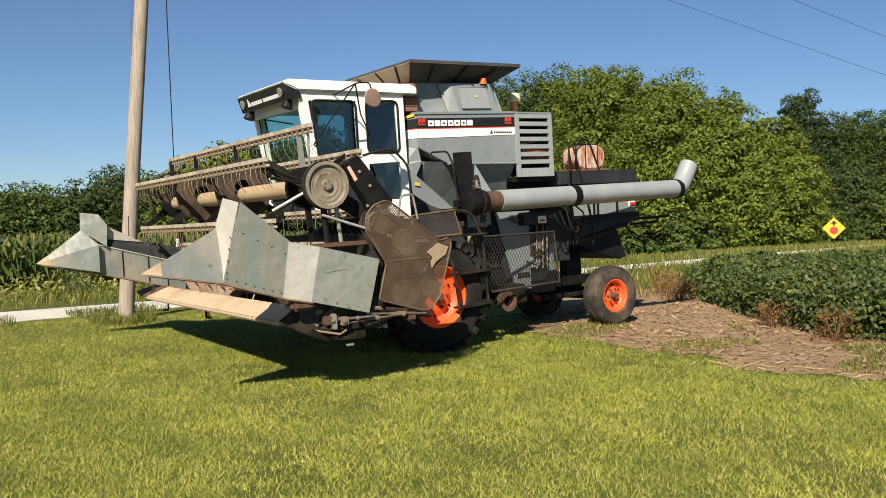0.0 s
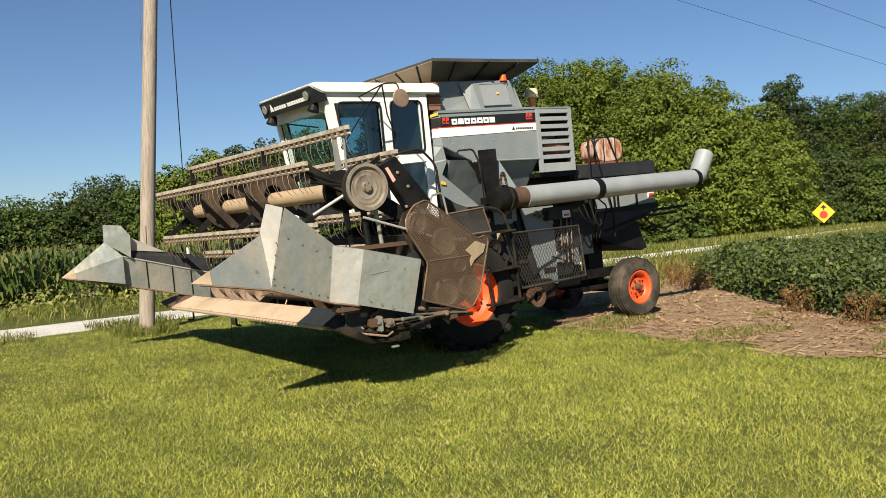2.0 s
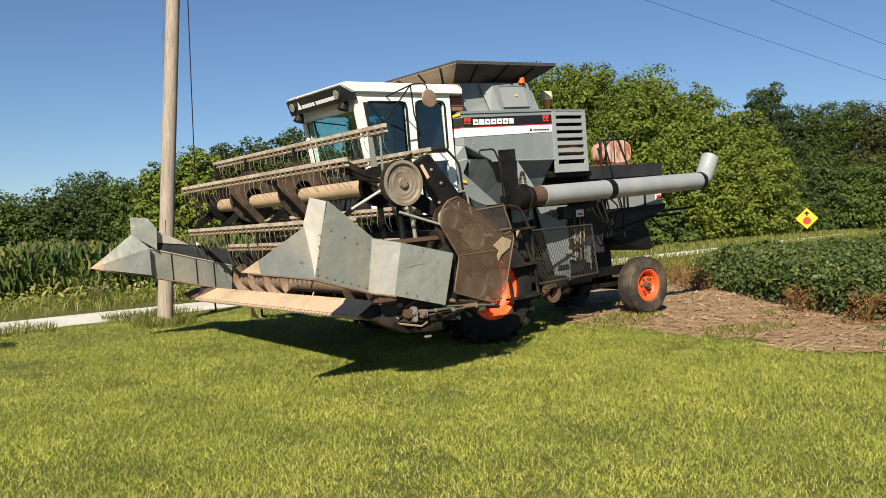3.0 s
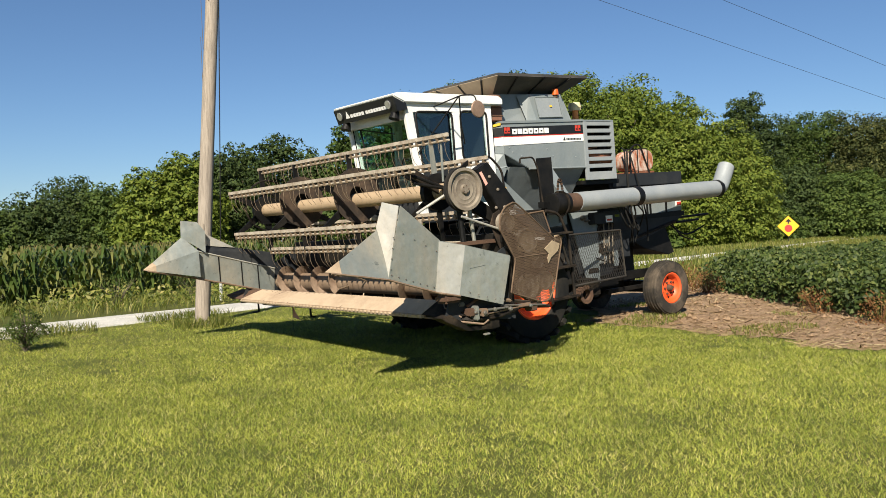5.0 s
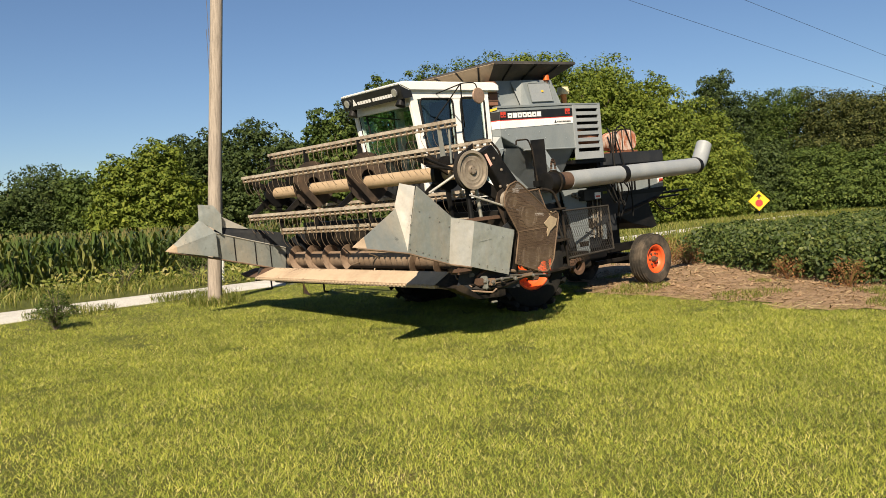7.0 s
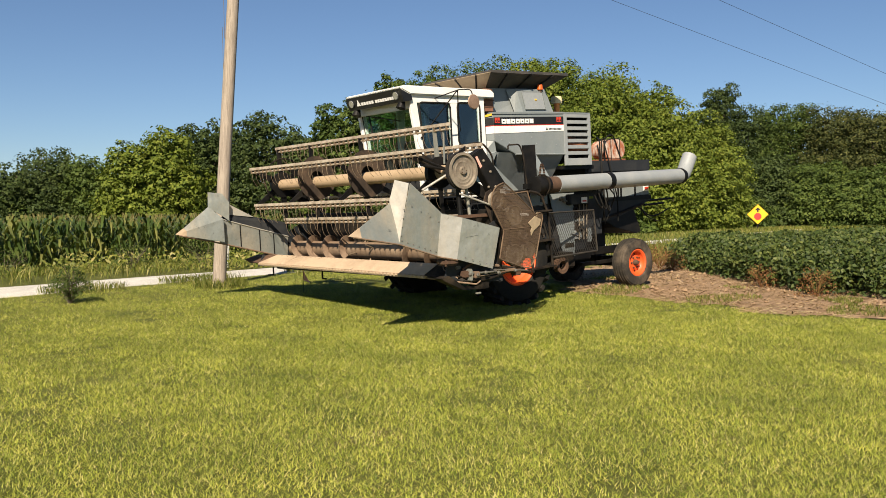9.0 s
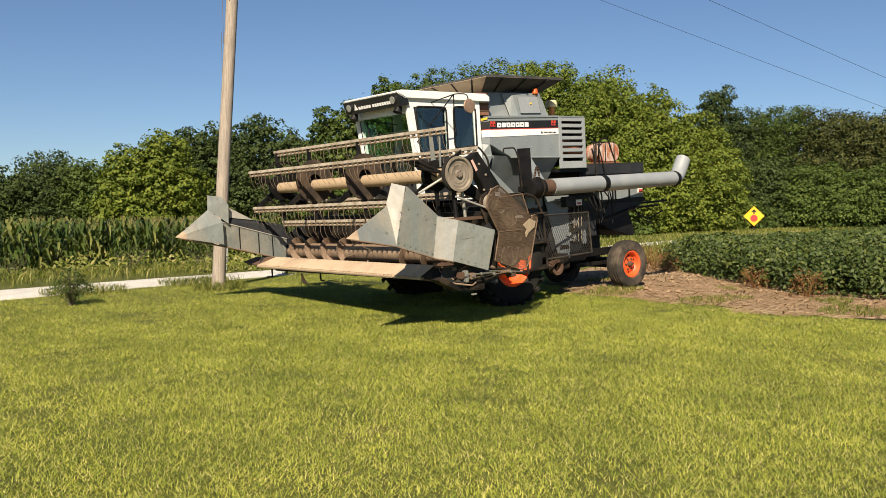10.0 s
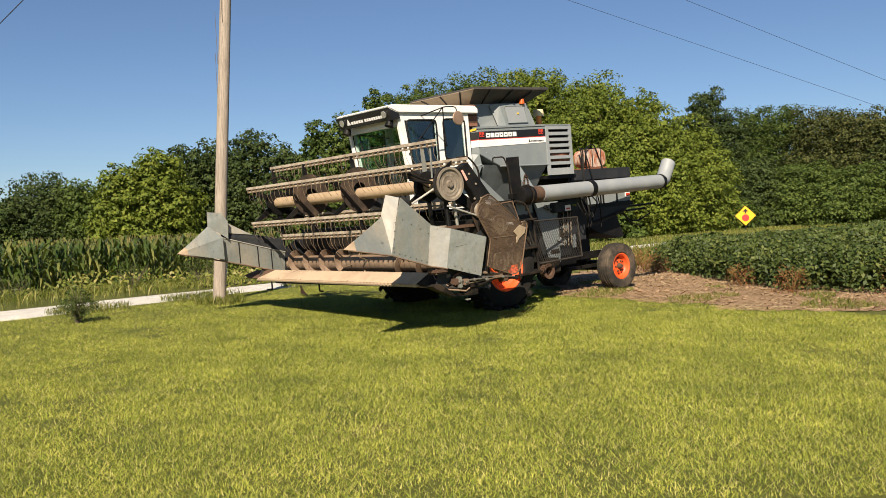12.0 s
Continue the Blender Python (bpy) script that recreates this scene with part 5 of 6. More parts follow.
for x, foot in ((-2.02, -0.10), (-0.60, 0.06)):
    part("hook", tb(arc_path([(x, -1.72, 0.66), (x, -1.72, 0.47), (x + foot, -1.72 + foot * 0.4, 0.465)], 4, 0.02), 0.013, 6), M_BLACK, header, "black support hook")
    part("hook_plate", bx(x - 0.03, x + 0.03, -1.74, -1.70, 0.62, 0.655), M_BLACK, header)
# knife drive clutter under the near end sheet
for x0, x1, y0, y1, z0, z1, m in ((2.40, 2.50, -1.72, -1.60, 0.60, 0.68, M_RUST), (2.42, 2.52, -1.58, -1.50, 0.585, 0.66, M_FLIGHT), (2.38, 2.46, -1.50, -1.36, 0.62, 0.66, M_GRIME), (2.44, 2.53, -1.66, -1.62, 0.56, 0.70, M_GALV),
                                  (2.30, 2.40, -1.30, -1.12, 0.58, 0.66, M_RUST), (2.34, 2.44, -1.05, -0.86, 0.60, 0.64, M_FLIGHT), (2.30, 2.40, -0.84, -0.74, 0.54, 0.68, M_RUST), (2.36, 2.42, -1.78, -1.70, 0.70, 0.74, M_BOLT)):
    part("drive_bracket", bx(x0, x1, y0, y1, z0, z1, bevel=0.010), m, header, "dusty knife drive bracket")
for p, q, r, m in (((2.50, -1.64, 0.645), (2.46, -1.20, 0.63), 0.012, M_BOLT), ((2.48, -1.58, 0.60), (2.42, -1.02, 0.61), 0.009, M_FLIGHT), ((2.42, -1.20, 0.70), (2.36, -0.66, 0.60), 0.020, M_FLIGHT), ((2.46, -1.30, 0.66), (2.38, -0.62, 0.585), 0.010, M_BOLT), ((2.44, -1.70, 0.70), (2.44, -1.50, 0.78), 0.014, M_RUST)):
    part("drive_rod", tb([p, q], r, 8), m, header, "worn steel drive rod")
for y, z, r in ((-1.55, 0.625, 0.022), (-1.66, 0.64, 0.018), (-1.42, 0.64, 0.02), (-1.22, 0.62, 0.022), (-0.95, 0.62, 0.018)):
    part("drive_bolt", lathe(bmesh.new(), [(0, r), (0.02, r), (0.024, r * 0.6), (0.03, r * 0.6), (0.03, 0)], (2.51, y, z), 8), M_BOLT, header)

# ---------- combine ----------
comb = new("combine_harvester")
comb.matrix_world = TILT
tagged(comb, "grey and white older combine harvester parked on grass", "combine harvester")


def panel(name, pts, mat, parent=comb, label="", thick=0.008):
    return part(name, sheet(bmesh.new(), pts, thick), mat, parent, label)


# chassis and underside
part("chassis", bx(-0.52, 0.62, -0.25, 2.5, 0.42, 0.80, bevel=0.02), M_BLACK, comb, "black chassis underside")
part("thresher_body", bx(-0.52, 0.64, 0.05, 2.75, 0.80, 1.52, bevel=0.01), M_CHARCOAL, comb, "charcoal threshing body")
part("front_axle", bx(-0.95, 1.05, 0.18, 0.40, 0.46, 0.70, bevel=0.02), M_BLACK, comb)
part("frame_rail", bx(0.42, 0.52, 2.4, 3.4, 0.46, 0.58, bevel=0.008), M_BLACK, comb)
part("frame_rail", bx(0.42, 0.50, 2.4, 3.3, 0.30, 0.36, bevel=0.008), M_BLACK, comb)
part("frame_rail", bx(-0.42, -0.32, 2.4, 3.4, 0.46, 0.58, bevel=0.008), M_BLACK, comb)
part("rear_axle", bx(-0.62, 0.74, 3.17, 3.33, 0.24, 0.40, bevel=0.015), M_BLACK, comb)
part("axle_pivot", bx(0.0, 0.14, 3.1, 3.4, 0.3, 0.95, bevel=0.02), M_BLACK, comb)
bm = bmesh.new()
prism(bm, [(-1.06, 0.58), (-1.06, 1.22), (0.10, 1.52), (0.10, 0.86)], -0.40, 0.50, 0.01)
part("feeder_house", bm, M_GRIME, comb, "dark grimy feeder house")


def wheel(x, y, z, r, w, rim_r, side, lugs, front):
    t = part("wheel_tyre", lathe(bmesh.new(), [(-w * 0.36, rim_r), (-w * 0.48, rim_r + 0.03), (-w / 2, (rim_r + r) / 2), (-w * 0.46, r * 0.93), (-w * 0.36, r * 0.985), (-w * 0.12, r), (w * 0.12, r), (w * 0.36, r * 0.985), (w * 0.46, r * 0.93), (w / 2, (rim_r + r) / 2), (w * 0.48, rim_r + 0.03), (w * 0.36, rim_r)], (0, 0, 0), 56), M_RUBBER if front else M_RUBBER_MUD, comb, "dusty black tyre", True)
    t.location = (x, y, z)
    s = side
    rim = part("rim", lathe(bmesh.new(), [(s * w * 0.37, rim_r + 0.004), (s * w * 0.42, rim_r + 0.016), (s * w * 0.43, rim_r), (s * w * 0.36, rim_r - 0.025), (s * w * 0.20, rim_r - 0.035), (s * w * 0.10, rim_r * 0.72), (s * w * 0.16, rim_r * 0.55), (s * w * 0.20, rim_r * 0.36), (s * w * 0.18, 0.0)], (0, 0, 0), 40), M_ORANGE, t, "orange painted steel rim", True)
    part("hub", lathe(bmesh.new(), [(s * w * 0.15, 0.07 if front else 0.052), (s * w * 0.36, 0.06 if front else 0.042), (s * w * 0.44, 0.045 if front else 0.03), (s * w * 0.46, 0)], (0, 0, 0), 18), M_RUST, t, "rusty wheel hub", True)
    for k in range(6):
        a = k * math.pi / 3
        part("lug_nut", lathe(bmesh.new(), [(s * w * 0.18, 0.016), (s * w * 0.27, 0.014), (s * w * 0.27, 0)], (0, rim_r * 0.44 * math.cos(a), rim_r * 0.44 * math.sin(a)), 6), M_RUST, t)
        part("rim_hole", lathe(bmesh.new(), [(s * w * 0.150, 0.014), (s * w * 0.165, 0.014), (s * w * 0.165, 0)], (0, rim_r * 0.66 * math.cos(a + 0.5), rim_r * 0.66 * math.sin(a + 0.5)), 10), M_BLACK, t)
    bm = bmesh.new()
    if front:
        for k in range(22):
            for sd in (-1, 1):
                a0 = (k + (0.5 if sd > 0 else 0)) * 2 * math.pi / 22
                q = []
                for xx, da in ((0.0, 0.0), (0.0, 0.11), (sd * w * 0.49, 0.29), (sd * w * 0.49, 0.18)):
                    q.append((xx, a0 + da))
                lo = [(xx, (r * 0.955) * math.cos(aa), (r * 0.955) * math.sin(aa)) for xx, aa in q]
                hi = [(xx, (r + 0.035) * math.cos(aa), (r + 0.035) * math.sin(aa)) for xx, aa in q]
                loft(bm, lo, hi)
        part("tread", bm, M_RUBBER, t)
    else:
        for xx in (-0.36, -0.18, 0, 0.18, 0.36):
            lathe(bm, [(xx * w - 0.013, r * 0.975), (xx * w - 0.010, r + 0.009 - 0.03 * abs(xx)), (xx * w + 0.010, r + 0.009 - 0.03 * abs(xx)), (xx * w + 0.013, r * 0.975)], (0, 0, 0), 56)
        part("tread", bm, M_RUBBER_MUD, t, "worn ribbed tread", True)
    return t


wheel(1.08, 0.28, 0.60, 0.60, 0.44, 0.335, 1, 22, True)
wheel(-0.95, 0.28, 0.60, 0.60, 0.44, 0.335, -1, 22, True)
wheel(0.80, 3.27, 0.30, 0.385, 0.25, 0.205, 1, 0, False)
wheel(-0.66, 3.27, 0.30, 0.385, 0.25, 0.205, -1, 0, False)

# cab
cab = part("cab_floor", bx(-0.56, 0.66, -0.92, 0.30, 1.50, 1.60, bevel=0.01), M_CHARCOAL, comb, "dark cab floor pan")
CX, CF = 0.66, -0.56
for x, s in ((CX, 1), (CF, -1)):
    part("front_pillar", prism(bmesh.new(), [(-1.02, 2.92), (-0.90, 2.92), (-0.80, 2.15), (-0.76, 1.60), (-0.86, 1.60), (-0.90, 2.15)], x - 0.03, x + 0.03, 0.008), M_WHITE, cab, "white cab corner pillar")
    part("middle_pillar", prism(bmesh.new(), [(-0.32, 2.92), (-0.18, 2.92), (-0.17, 1.60), (-0.30, 1.60)], x - 0.03, x + 0.025, 0.01), M_WHITE, cab, "white cab door pillar")
    part("rear_pillar", prism(bmesh.new(), [(0.20, 2.92), (0.31, 2.92), (0.33, 1.45), (0.24, 1.45)], x - 0.03, x + 0.03, 0.01), M_WHITE, cab, "white rear cab pillar")
    part("top_rail", prism(bmesh.new(), [(-1.02, 2.93), (0.31, 2.93), (0.31, 2.80), (-0.95, 2.79)], x - 0.028, x + 0.028, 0.006), M_WHITE, cab)
    part("waist_rail", prism(bmesh.new(), [(-0.19, 2.22), (0.25, 2.24), (0.25, 2.12), (-0.19, 2.10)], x - 0.028, x + 0.028, 0.006), M_WHITE, cab)
    part("lower_rail", prism(bmesh.new(), [(-0.86, 2.13), (-0.28, 2.15), (-0.28, 1.60), (-0.80, 1.60)], x - 0.026, x + 0.022, 0.006), M_CHARCOAL, cab)
    part("door_sill", prism(bmesh.new(), [(-0.19, 1.70), (0.27, 1.70), (0.30, 1.50), (-0.19, 1.50)], x - 0.028, x + 0.026, 0.006), M_WHITE, cab)
    gs = 0.004 * s
    wp = part("side_window", prism(bmesh.new(), [(-0.89, 2.80), (-0.31, 2.82), (-0.30, 2.14), (-0.81, 2.14)], x - 0.006, x + 0.002), M_GLASS_DARK if s > 0 else M_GLASS_TEAL, cab, "dark tinted side glass")
    wp.visible_shadow = False
    wp = part("door_window", prism(bmesh.new(), [(-0.19, 2.81), (0.22, 2.82), (0.22, 2.22), (-0.18, 2.20)], x - 0.006, x + 0.002), M_GLASS_DARK, cab, "dark tinted door glass")
    wp.visible_shadow = False
    wp = part("lower_window", prism(bmesh.new(), [(-0.18, 2.12), (0.26, 2.13), (0.26, 1.69), (-0.18, 1.69)], x - 0.006, x + 0.002), M_GLASS_DARK, cab, "dark lower door glass")
    wp.visible_shadow = False
    xs = x + 0.03 * s

    def seal(y0, z0, y1, z1, skew=0.0):
        c = arc_path([(xs, (y0 + y1) / 2, z1), (xs, y1, z1), (xs, y1, z0), (xs, y0 + skew, z0), (xs, y0, z1), (xs, (y0 + y1) / 2, z1)], 5, 0.07)
        return tb(c, 0.013, 6)

    part("window_seal", seal(-0.86, 2.16, -0.32, 2.80, 0.06), M_BLACK, cab, "black rubber window seal")
    part("window_seal", seal(-0.19, 2.23, 0.22, 2.81), M_BLACK, cab, "black rubber window seal")
# front: lintel, glass, far edges
ws = panel("windscreen", [(CX - 0.03, -0.94, 2.79), (CF + 0.03, -0.94, 2.79), (CF + 0.03, -0.80, 1.75), (CX - 0.03, -0.80, 1.75)], M_GLASS_TEAL, cab, "green tinted windscreen", 0.006)
ws.visible_shadow = False
part("lintel", bx(CF, CX, -0.99, -0.91, 2.72, 2.94, bevel=0.008), M_WHITE, cab)
part("windscreen_seal", tb(arc_path([(0, -0.955, 2.79), (CX - 0.02, -0.955, 2.79), (CX - 0.02, -0.82, 1.78), (CF + 0.02, -0.82, 1.78), (CF + 0.02, -0.955, 2.79), (0, -0.955, 2.79)], 4, 0.06), 0.014, 6), M_BLACK, cab)
part("wiper_arm", tb([(-0.42, -0.95, 2.72), (0.35, -0.93, 2.58)], 0.008, 6), M_BLACK, cab)
part("wiper_arm", tb([(-0.36, -0.945, 2.70), (-0.34, -0.90, 2.38)], 0.012, 6), M_BLACK, cab)
part("rear_wall", bx(CF, CX, 0.27, 0.31, 1.55, 2.93), M_CHARCOAL, cab, "dark rear cab wall")
part("front_apron", bx(CF, CX, -0.84, -0.79, 1.52, 1.78), M_CHARCOAL, cab)
part("seat_base", bx(-0.20, 0.30, -0.25, 0.18, 1.60, 2.0, bevel=0.03), M_BLACK, cab, "black operator seat")
part("seat_back", bx(-0.20, 0.30, 0.10, 0.22, 2.0, 2.55, bevel=0.04), M_BLACK, cab)
part("console", bx(0.36, 0.56, -0.6, 0.1, 1.6, 2.1, bevel=0.03), M_CHARCOAL, cab)
part("steering_column", tb([(0.05, -0.72, 1.6), (0.05, -0.5, 2.15)], 0.03, 10), M_BLACK, cab)
part("steering_wheel", tb([(0.05 + 0.19 * math.cos(i * 0.3142), -0.49 - 0.07 * math.sin(i * 0.3142), 2.16 + 0.17 * math.sin(i * 0.3142)) for i in range(21)], 0.013, 6), M_BLACK, cab)
# roof
roof = part("cab_roof", prism(bmesh.new(), [(-1.19, 2.985), (-1.12, 3.015), (0.40, 3.0), (0.47, 2.96), (0.47, 2.885), (-1.02, 2.90), (-1.16, 2.96)], CF - 0.03, CX + 0.075, 0.012), M_WHITE, comb, "white sheet metal cab roof")
fas = panel("fascia", [(CX + 0.06, -1.175, 2.968), (CF - 0.02, -1.175, 2.968), (CF - 0.015, -1.12, 2.80), (CX + 0.055, -1.12, 2.80)], M_DECAL_BLACK, roof, "black roof front fascia", 0.012)
part("fascia_end", prism(bmesh.new(), [(-1.17, 2.97), (-1.0, 2.90), (-0.98, 2.82), (-1.115, 2.80)], CX + 0.05, CX + 0.062), M_DECAL_BLACK, roof)
FN = Vector((0, -0.168, -0.055)).normalized()
FD = Vector((0, 0.055, -0.168)).normalized()
FC = Vector((0.05, -1.147, 2.884)) + FN * 0.009


def fascia_bar(x0, x1, a, b, mat, name):
    panel(name, [FC + Vector((x0 - 0.05, 0, 0)) + FD * a, FC + Vector((x1 - 0.05, 0, 0)) + FD * a, FC + Vector((x1 - 0.05, 0, 0)) + FD * b, FC + Vector((x0 - 0.05, 0, 0)) + FD * b], mat, roof, "", 0.003)


for i in range(5):
    fascia_bar(-0.24 + 0.062 * i, -0.19 + 0.062 * i, -0.005, 0.036, M_DECAL_WHITE, "emblem_bar")
for i in range(8):
    fascia_bar(0.10 + 0.056 * i, 0.145 + 0.056 * i, -0.005, 0.036, M_DECAL_WHITE, "emblem_bar")
panel("emblem", [FC + Vector((-0.40, 0, 0)) + FD * 0.036, FC + Vector((-0.31, 0, 0)) + FD * 0.036, FC + Vector((-0.355, 0, 0)) - FD * 0.05], M_DECAL_WHITE, roof, "pale triangular emblem", 0.003)
for x in (0.60, -0.46):
    lamp = part("roof_lamp", bmesh.ops.create_uvsphere and tb([(x, -1.12, 2.90), (x, -1.165, 2.888)], 0.058, 18), M_CHARCOAL, roof, "round roof lamp")
    part("lens", tb([(x, -1.166, 2.888), (x, -1.176, 2.885)], 0.05, 18), M_LENS, lamp, "pale lamp lens")
    low = part("work_lamp", tb([(x + 0.02, -1.08, 2.81), (x + 0.02, -1.11, 2.72)], 0.042, 14, r2=0.066), M_BLACK, roof, "black cone work lamp")
    part("bracket", tb([(x + 0.02, -1.05, 2.86), (x + 0.02, -1.08, 2.80)], 0.018, 8), M_BLACK, low)
# mirror on struts
mir = part("mirror", lathe(bmesh.new(), [(-0.012, 0.0), (-0.012, 0.09), (0.0, 0.098), (0.012, 0.09), (0.016, 0.05), (0.016, 0.0)], (1.37, -0.48, 2.74), 28), M_MIRROR, comb, "round dusty brown mirror", True)
part("strut", tb(arc_path([(0.69, -0.58, 2.86), (1.20, -0.56, 2.92), (1.36, -0.50, 2.90), (1.37, -0.48, 2.74)], 4, 0.05), 0.008, 8), M_BLACK, mir)
part("strut", tb([(0.70, -0.86, 2.32), (1.14, -0.56, 2.91)], 0.008, 8), M_BLACK, mir)
part("strut", tb([(1.14, -0.55, 2.91), (0.98, -0.42, 2.62), (0.70, -0.16, 2.42)], 0.008, 8), M_BLACK, mir)

# lower grain tank with side decals
XS = 0.705
tank = part("grain_tank", prism(bmesh.new(), [(0.46, 2.66), (1.89, 2.69), (1.92, 2.08), (0.86, 2.09), (0.46, 2.28)], -0.55, XS, 0.006), M_GREY, comb, "grey painted grain tank side")
bm = bmesh.new()
loft(bm, [(XS, 0.46, 2.655), (XS, 0.46, 2.285), (-0.55, 0.46, 2.285), (-0.55, 0.46, 2.655)], [(0.46, 0.31, 2.62), (0.46, 0.31, 2.32), (-0.40, 0.31, 2.32), (-0.40, 0.31, 2.62)])
part("tank_corner", bm, M_GREY, tank)
part("tank_ledge", prism(bmesh.new(), [(0.44, 2.66), (1.89, 2.69), (1.89, 2.715), (0.44, 2.69)], 0.40, XS + 0.012), M_GREY, tank)
part("rolled_edge", tb([(XS + 0.004, 0.86, 2.085), (XS + 0.004, 1.92, 2.075)], 0.012, 8), M_GREY, tank)
x = XS + 0.003


def decal(name, pts, mat, d=0.0, label=""):
    return part(name, prism(bmesh.new(), pts, x + d, x + d + 0.0025), mat, tank, label)


decal("black_band", [(0.462, 2.50), (1.885, 2.53), (1.885, 2.645), (0.462, 2.615)], M_DECAL_BLACK)
decal("red_line", [(0.462, 2.488), (1.885, 2.518), (1.885, 2.53), (0.462, 2.50)], M_DECAL_RED)
decal("white_band", [(0.462, 2.385), (1.885, 2.43), (1.885, 2.518), (0.462, 2.488)], M_DECAL_WHITE)
for i in range(7):
    y0 = 0.61 + 0.093 * i
    z0 = 2.523 + 0.021 * (y0 - 0.46)
    decal("name_bar", [(y0, z0), (y0 + 0.078, z0), (y0 + 0.078, z0 + 0.066), (y0, z0 + 0.066)], M_DECAL_WHITE, 0.003)
    if i in (0, 2, 3, 4, 5):
        decal("name_notch", [(y0 + 0.024, z0 + 0.024), (y0 + 0.052, z0 + 0.024), (y0 + 0.052, z0 + 0.040), (y0 + 0.024, z0 + 0.040)], M_DECAL_BLACK, 0.006)
for y0, w in ((0.478, 0.04), (0.528, 0.045), (1.735, 0.045), (1.79, 0.045)):
    z0 = 2.535 + 0.021 * (y0 - 0.46)
    decal("model_bar", [(y0, z0), (y0 + w, z0), (y0 + w, z0 + 0.075), (y0, z0 + 0.075)], M_DECAL_RED, 0.003)
    decal("model_notch", [(y0 + 0.012, z0 + 0.018), (y0 + w - 0.006, z0 + 0.018), (y0 + w - 0.006, z0 + 0.034), (y0 + 0.012, z0 + 0.034)], M_DECAL_BLACK, 0.006)
for i in range(10):
    y0 = 1.56 + 0.028 * i
    decal("maker_bar", [(y0, 2.445), (y0 + 0.02, 2.445), (y0 + 0.02, 2.467), (y0, 2.467)], M_DECAL_BLACK, 0.003)
decal("maker_mark", [(1.50, 2.44), (1.545, 2.44), (1.522, 2.485)], M_DECAL_BLACK, 0.003)
# the decal runs round the cut corner
for z0, z1, m, e in ((2.50, 2.612, M_DECAL_BLACK, 0.0), (2.488, 2.50, M_DECAL_RED, 0.0), (2.388, 2.488, M_DECAL_WHITE, 0.0)):
    a, b = Vector((XS + 0.004, 0.457, 0)), Vector((0.464, 0.305, 0))
    panel("corner_band", [a + Vector((0, 0, z0)), b + Vector((0, 0, z0 - 0.004)), b + Vector((0, 0, z1 - 0.004)), a + Vector((0, 0, z1))], m, tank, "", 0.003)
panel("warning_label", [(0.70, 0.435, 2.672), (0.58, 0.375, 2.650), (0.58, 0.375, 2.620), (0.70, 0.435, 2.640)], M_YELLOW, tank, "yellow warning label", 0.004)
for y, z in ((0.60, 2.30), (0.75, 2.25), (1.3, 2.24), (1.72, 2.22), (1.2, 2.33), (0.55, 2.36)):
    part("rivet", lathe(bmesh.new(), [(0, 0.009), (0.004, 0.007), (0.005, 0)], (XS + 0.001, y, z), 8), M_GREY_LIGHT, tank)
# under the tank: chute sheets and dark recess
part("tank_bottom", loft(bmesh.new(), [(XS - 0.02, 0.55, 2.12), (XS - 0.02, 1.9, 2.08), (-0.5, 1.9, 2.08), (-0.5, 0.55, 2.12)], [(0.30, 0.60, 1.50), (0.30, 1.8, 1.50), (-0.4, 1.8, 1.50), (-0.4, 0.60, 1.50)]), M_GREY, comb, "grey sloping tank underside")
panel("chute_front", [(0.66, 0.33, 2.09), (0.68, 0.52, 2.13), (0.66, 0.44, 1.96), (0.66, 0.92, 1.57), (0.66, 0.92, 1.50), (0.64, 0.60, 1.62), (0.64, 0.28, 1.82)], M_GREY, comb, "grey tank chute sheet")
panel("chute_edge", [(0.70, 0.46, 2.29), (0.69, 0.50, 2.12), (0.60, 0.31, 2.09), (0.50, 0.31, 2.33)], M_GREY, comb)
panel("caution_label", [(0.668, 0.41, 1.89), (0.668, 0.48, 1.87), (0.668, 0.48, 1.835), (0.668, 0.41, 1.85)], M_YELLOW, comb, "yellow caution label", 0.006)
# upper tank
up = part("upper_tank", loft(bmesh.new(), [(0.54, 0.58, 2.69), (0.60, 1.80, 2.70), (-0.48, 1.80, 2.70), (-0.42, 0.58, 2.69)], [(0.50, 0.58, 3.07), (0.50, 1.72, 3.09), (-0.40, 1.72, 3.09), (-0.40, 0.58, 3.07)]), M_GREY, comb, "grey upper grain tank")
bm = bmesh.new()
loft(bm, [(0.60, 0.98, 2.70), (0.66, 1.10, 2.70), (0.66, 1.70, 2.71), (0.60, 1.74, 2.71)], [(0.52, 0.90, 3.04), (0.61, 1.02, 3.05), (0.61, 1.60, 3.06), (0.52, 1.70, 3.06)])
hb = part("hatch_housing", bm, M_GREY, up, "raised grey hatch housing")
hatch = panel("hatch_door", [(0.665, 1.15, 2.75), (0.665, 1.55, 2.76), (0.632, 1.52, 3.01), (0.632, 1.12, 3.0)], M_GREY_LIGHT, hb, "grey hatch door", 0.012)
part("hatch_seal", tb([(0.672, 1.14, 2.745), (0.672, 1.56, 2.755), (0.637, 1.53, 3.015), (0.637, 1.11, 3.005), (0.672, 1.14, 2.745)], 0.007, 6), M_GREY, hb)
panel("caution_label", [(0.662, 1.35, 2.88), (0.662, 1.385, 2.882), (0.655, 1.385, 2.906), (0.655, 1.35, 2.904)], M_YELLOW, hb, "small yellow label", 0.006)
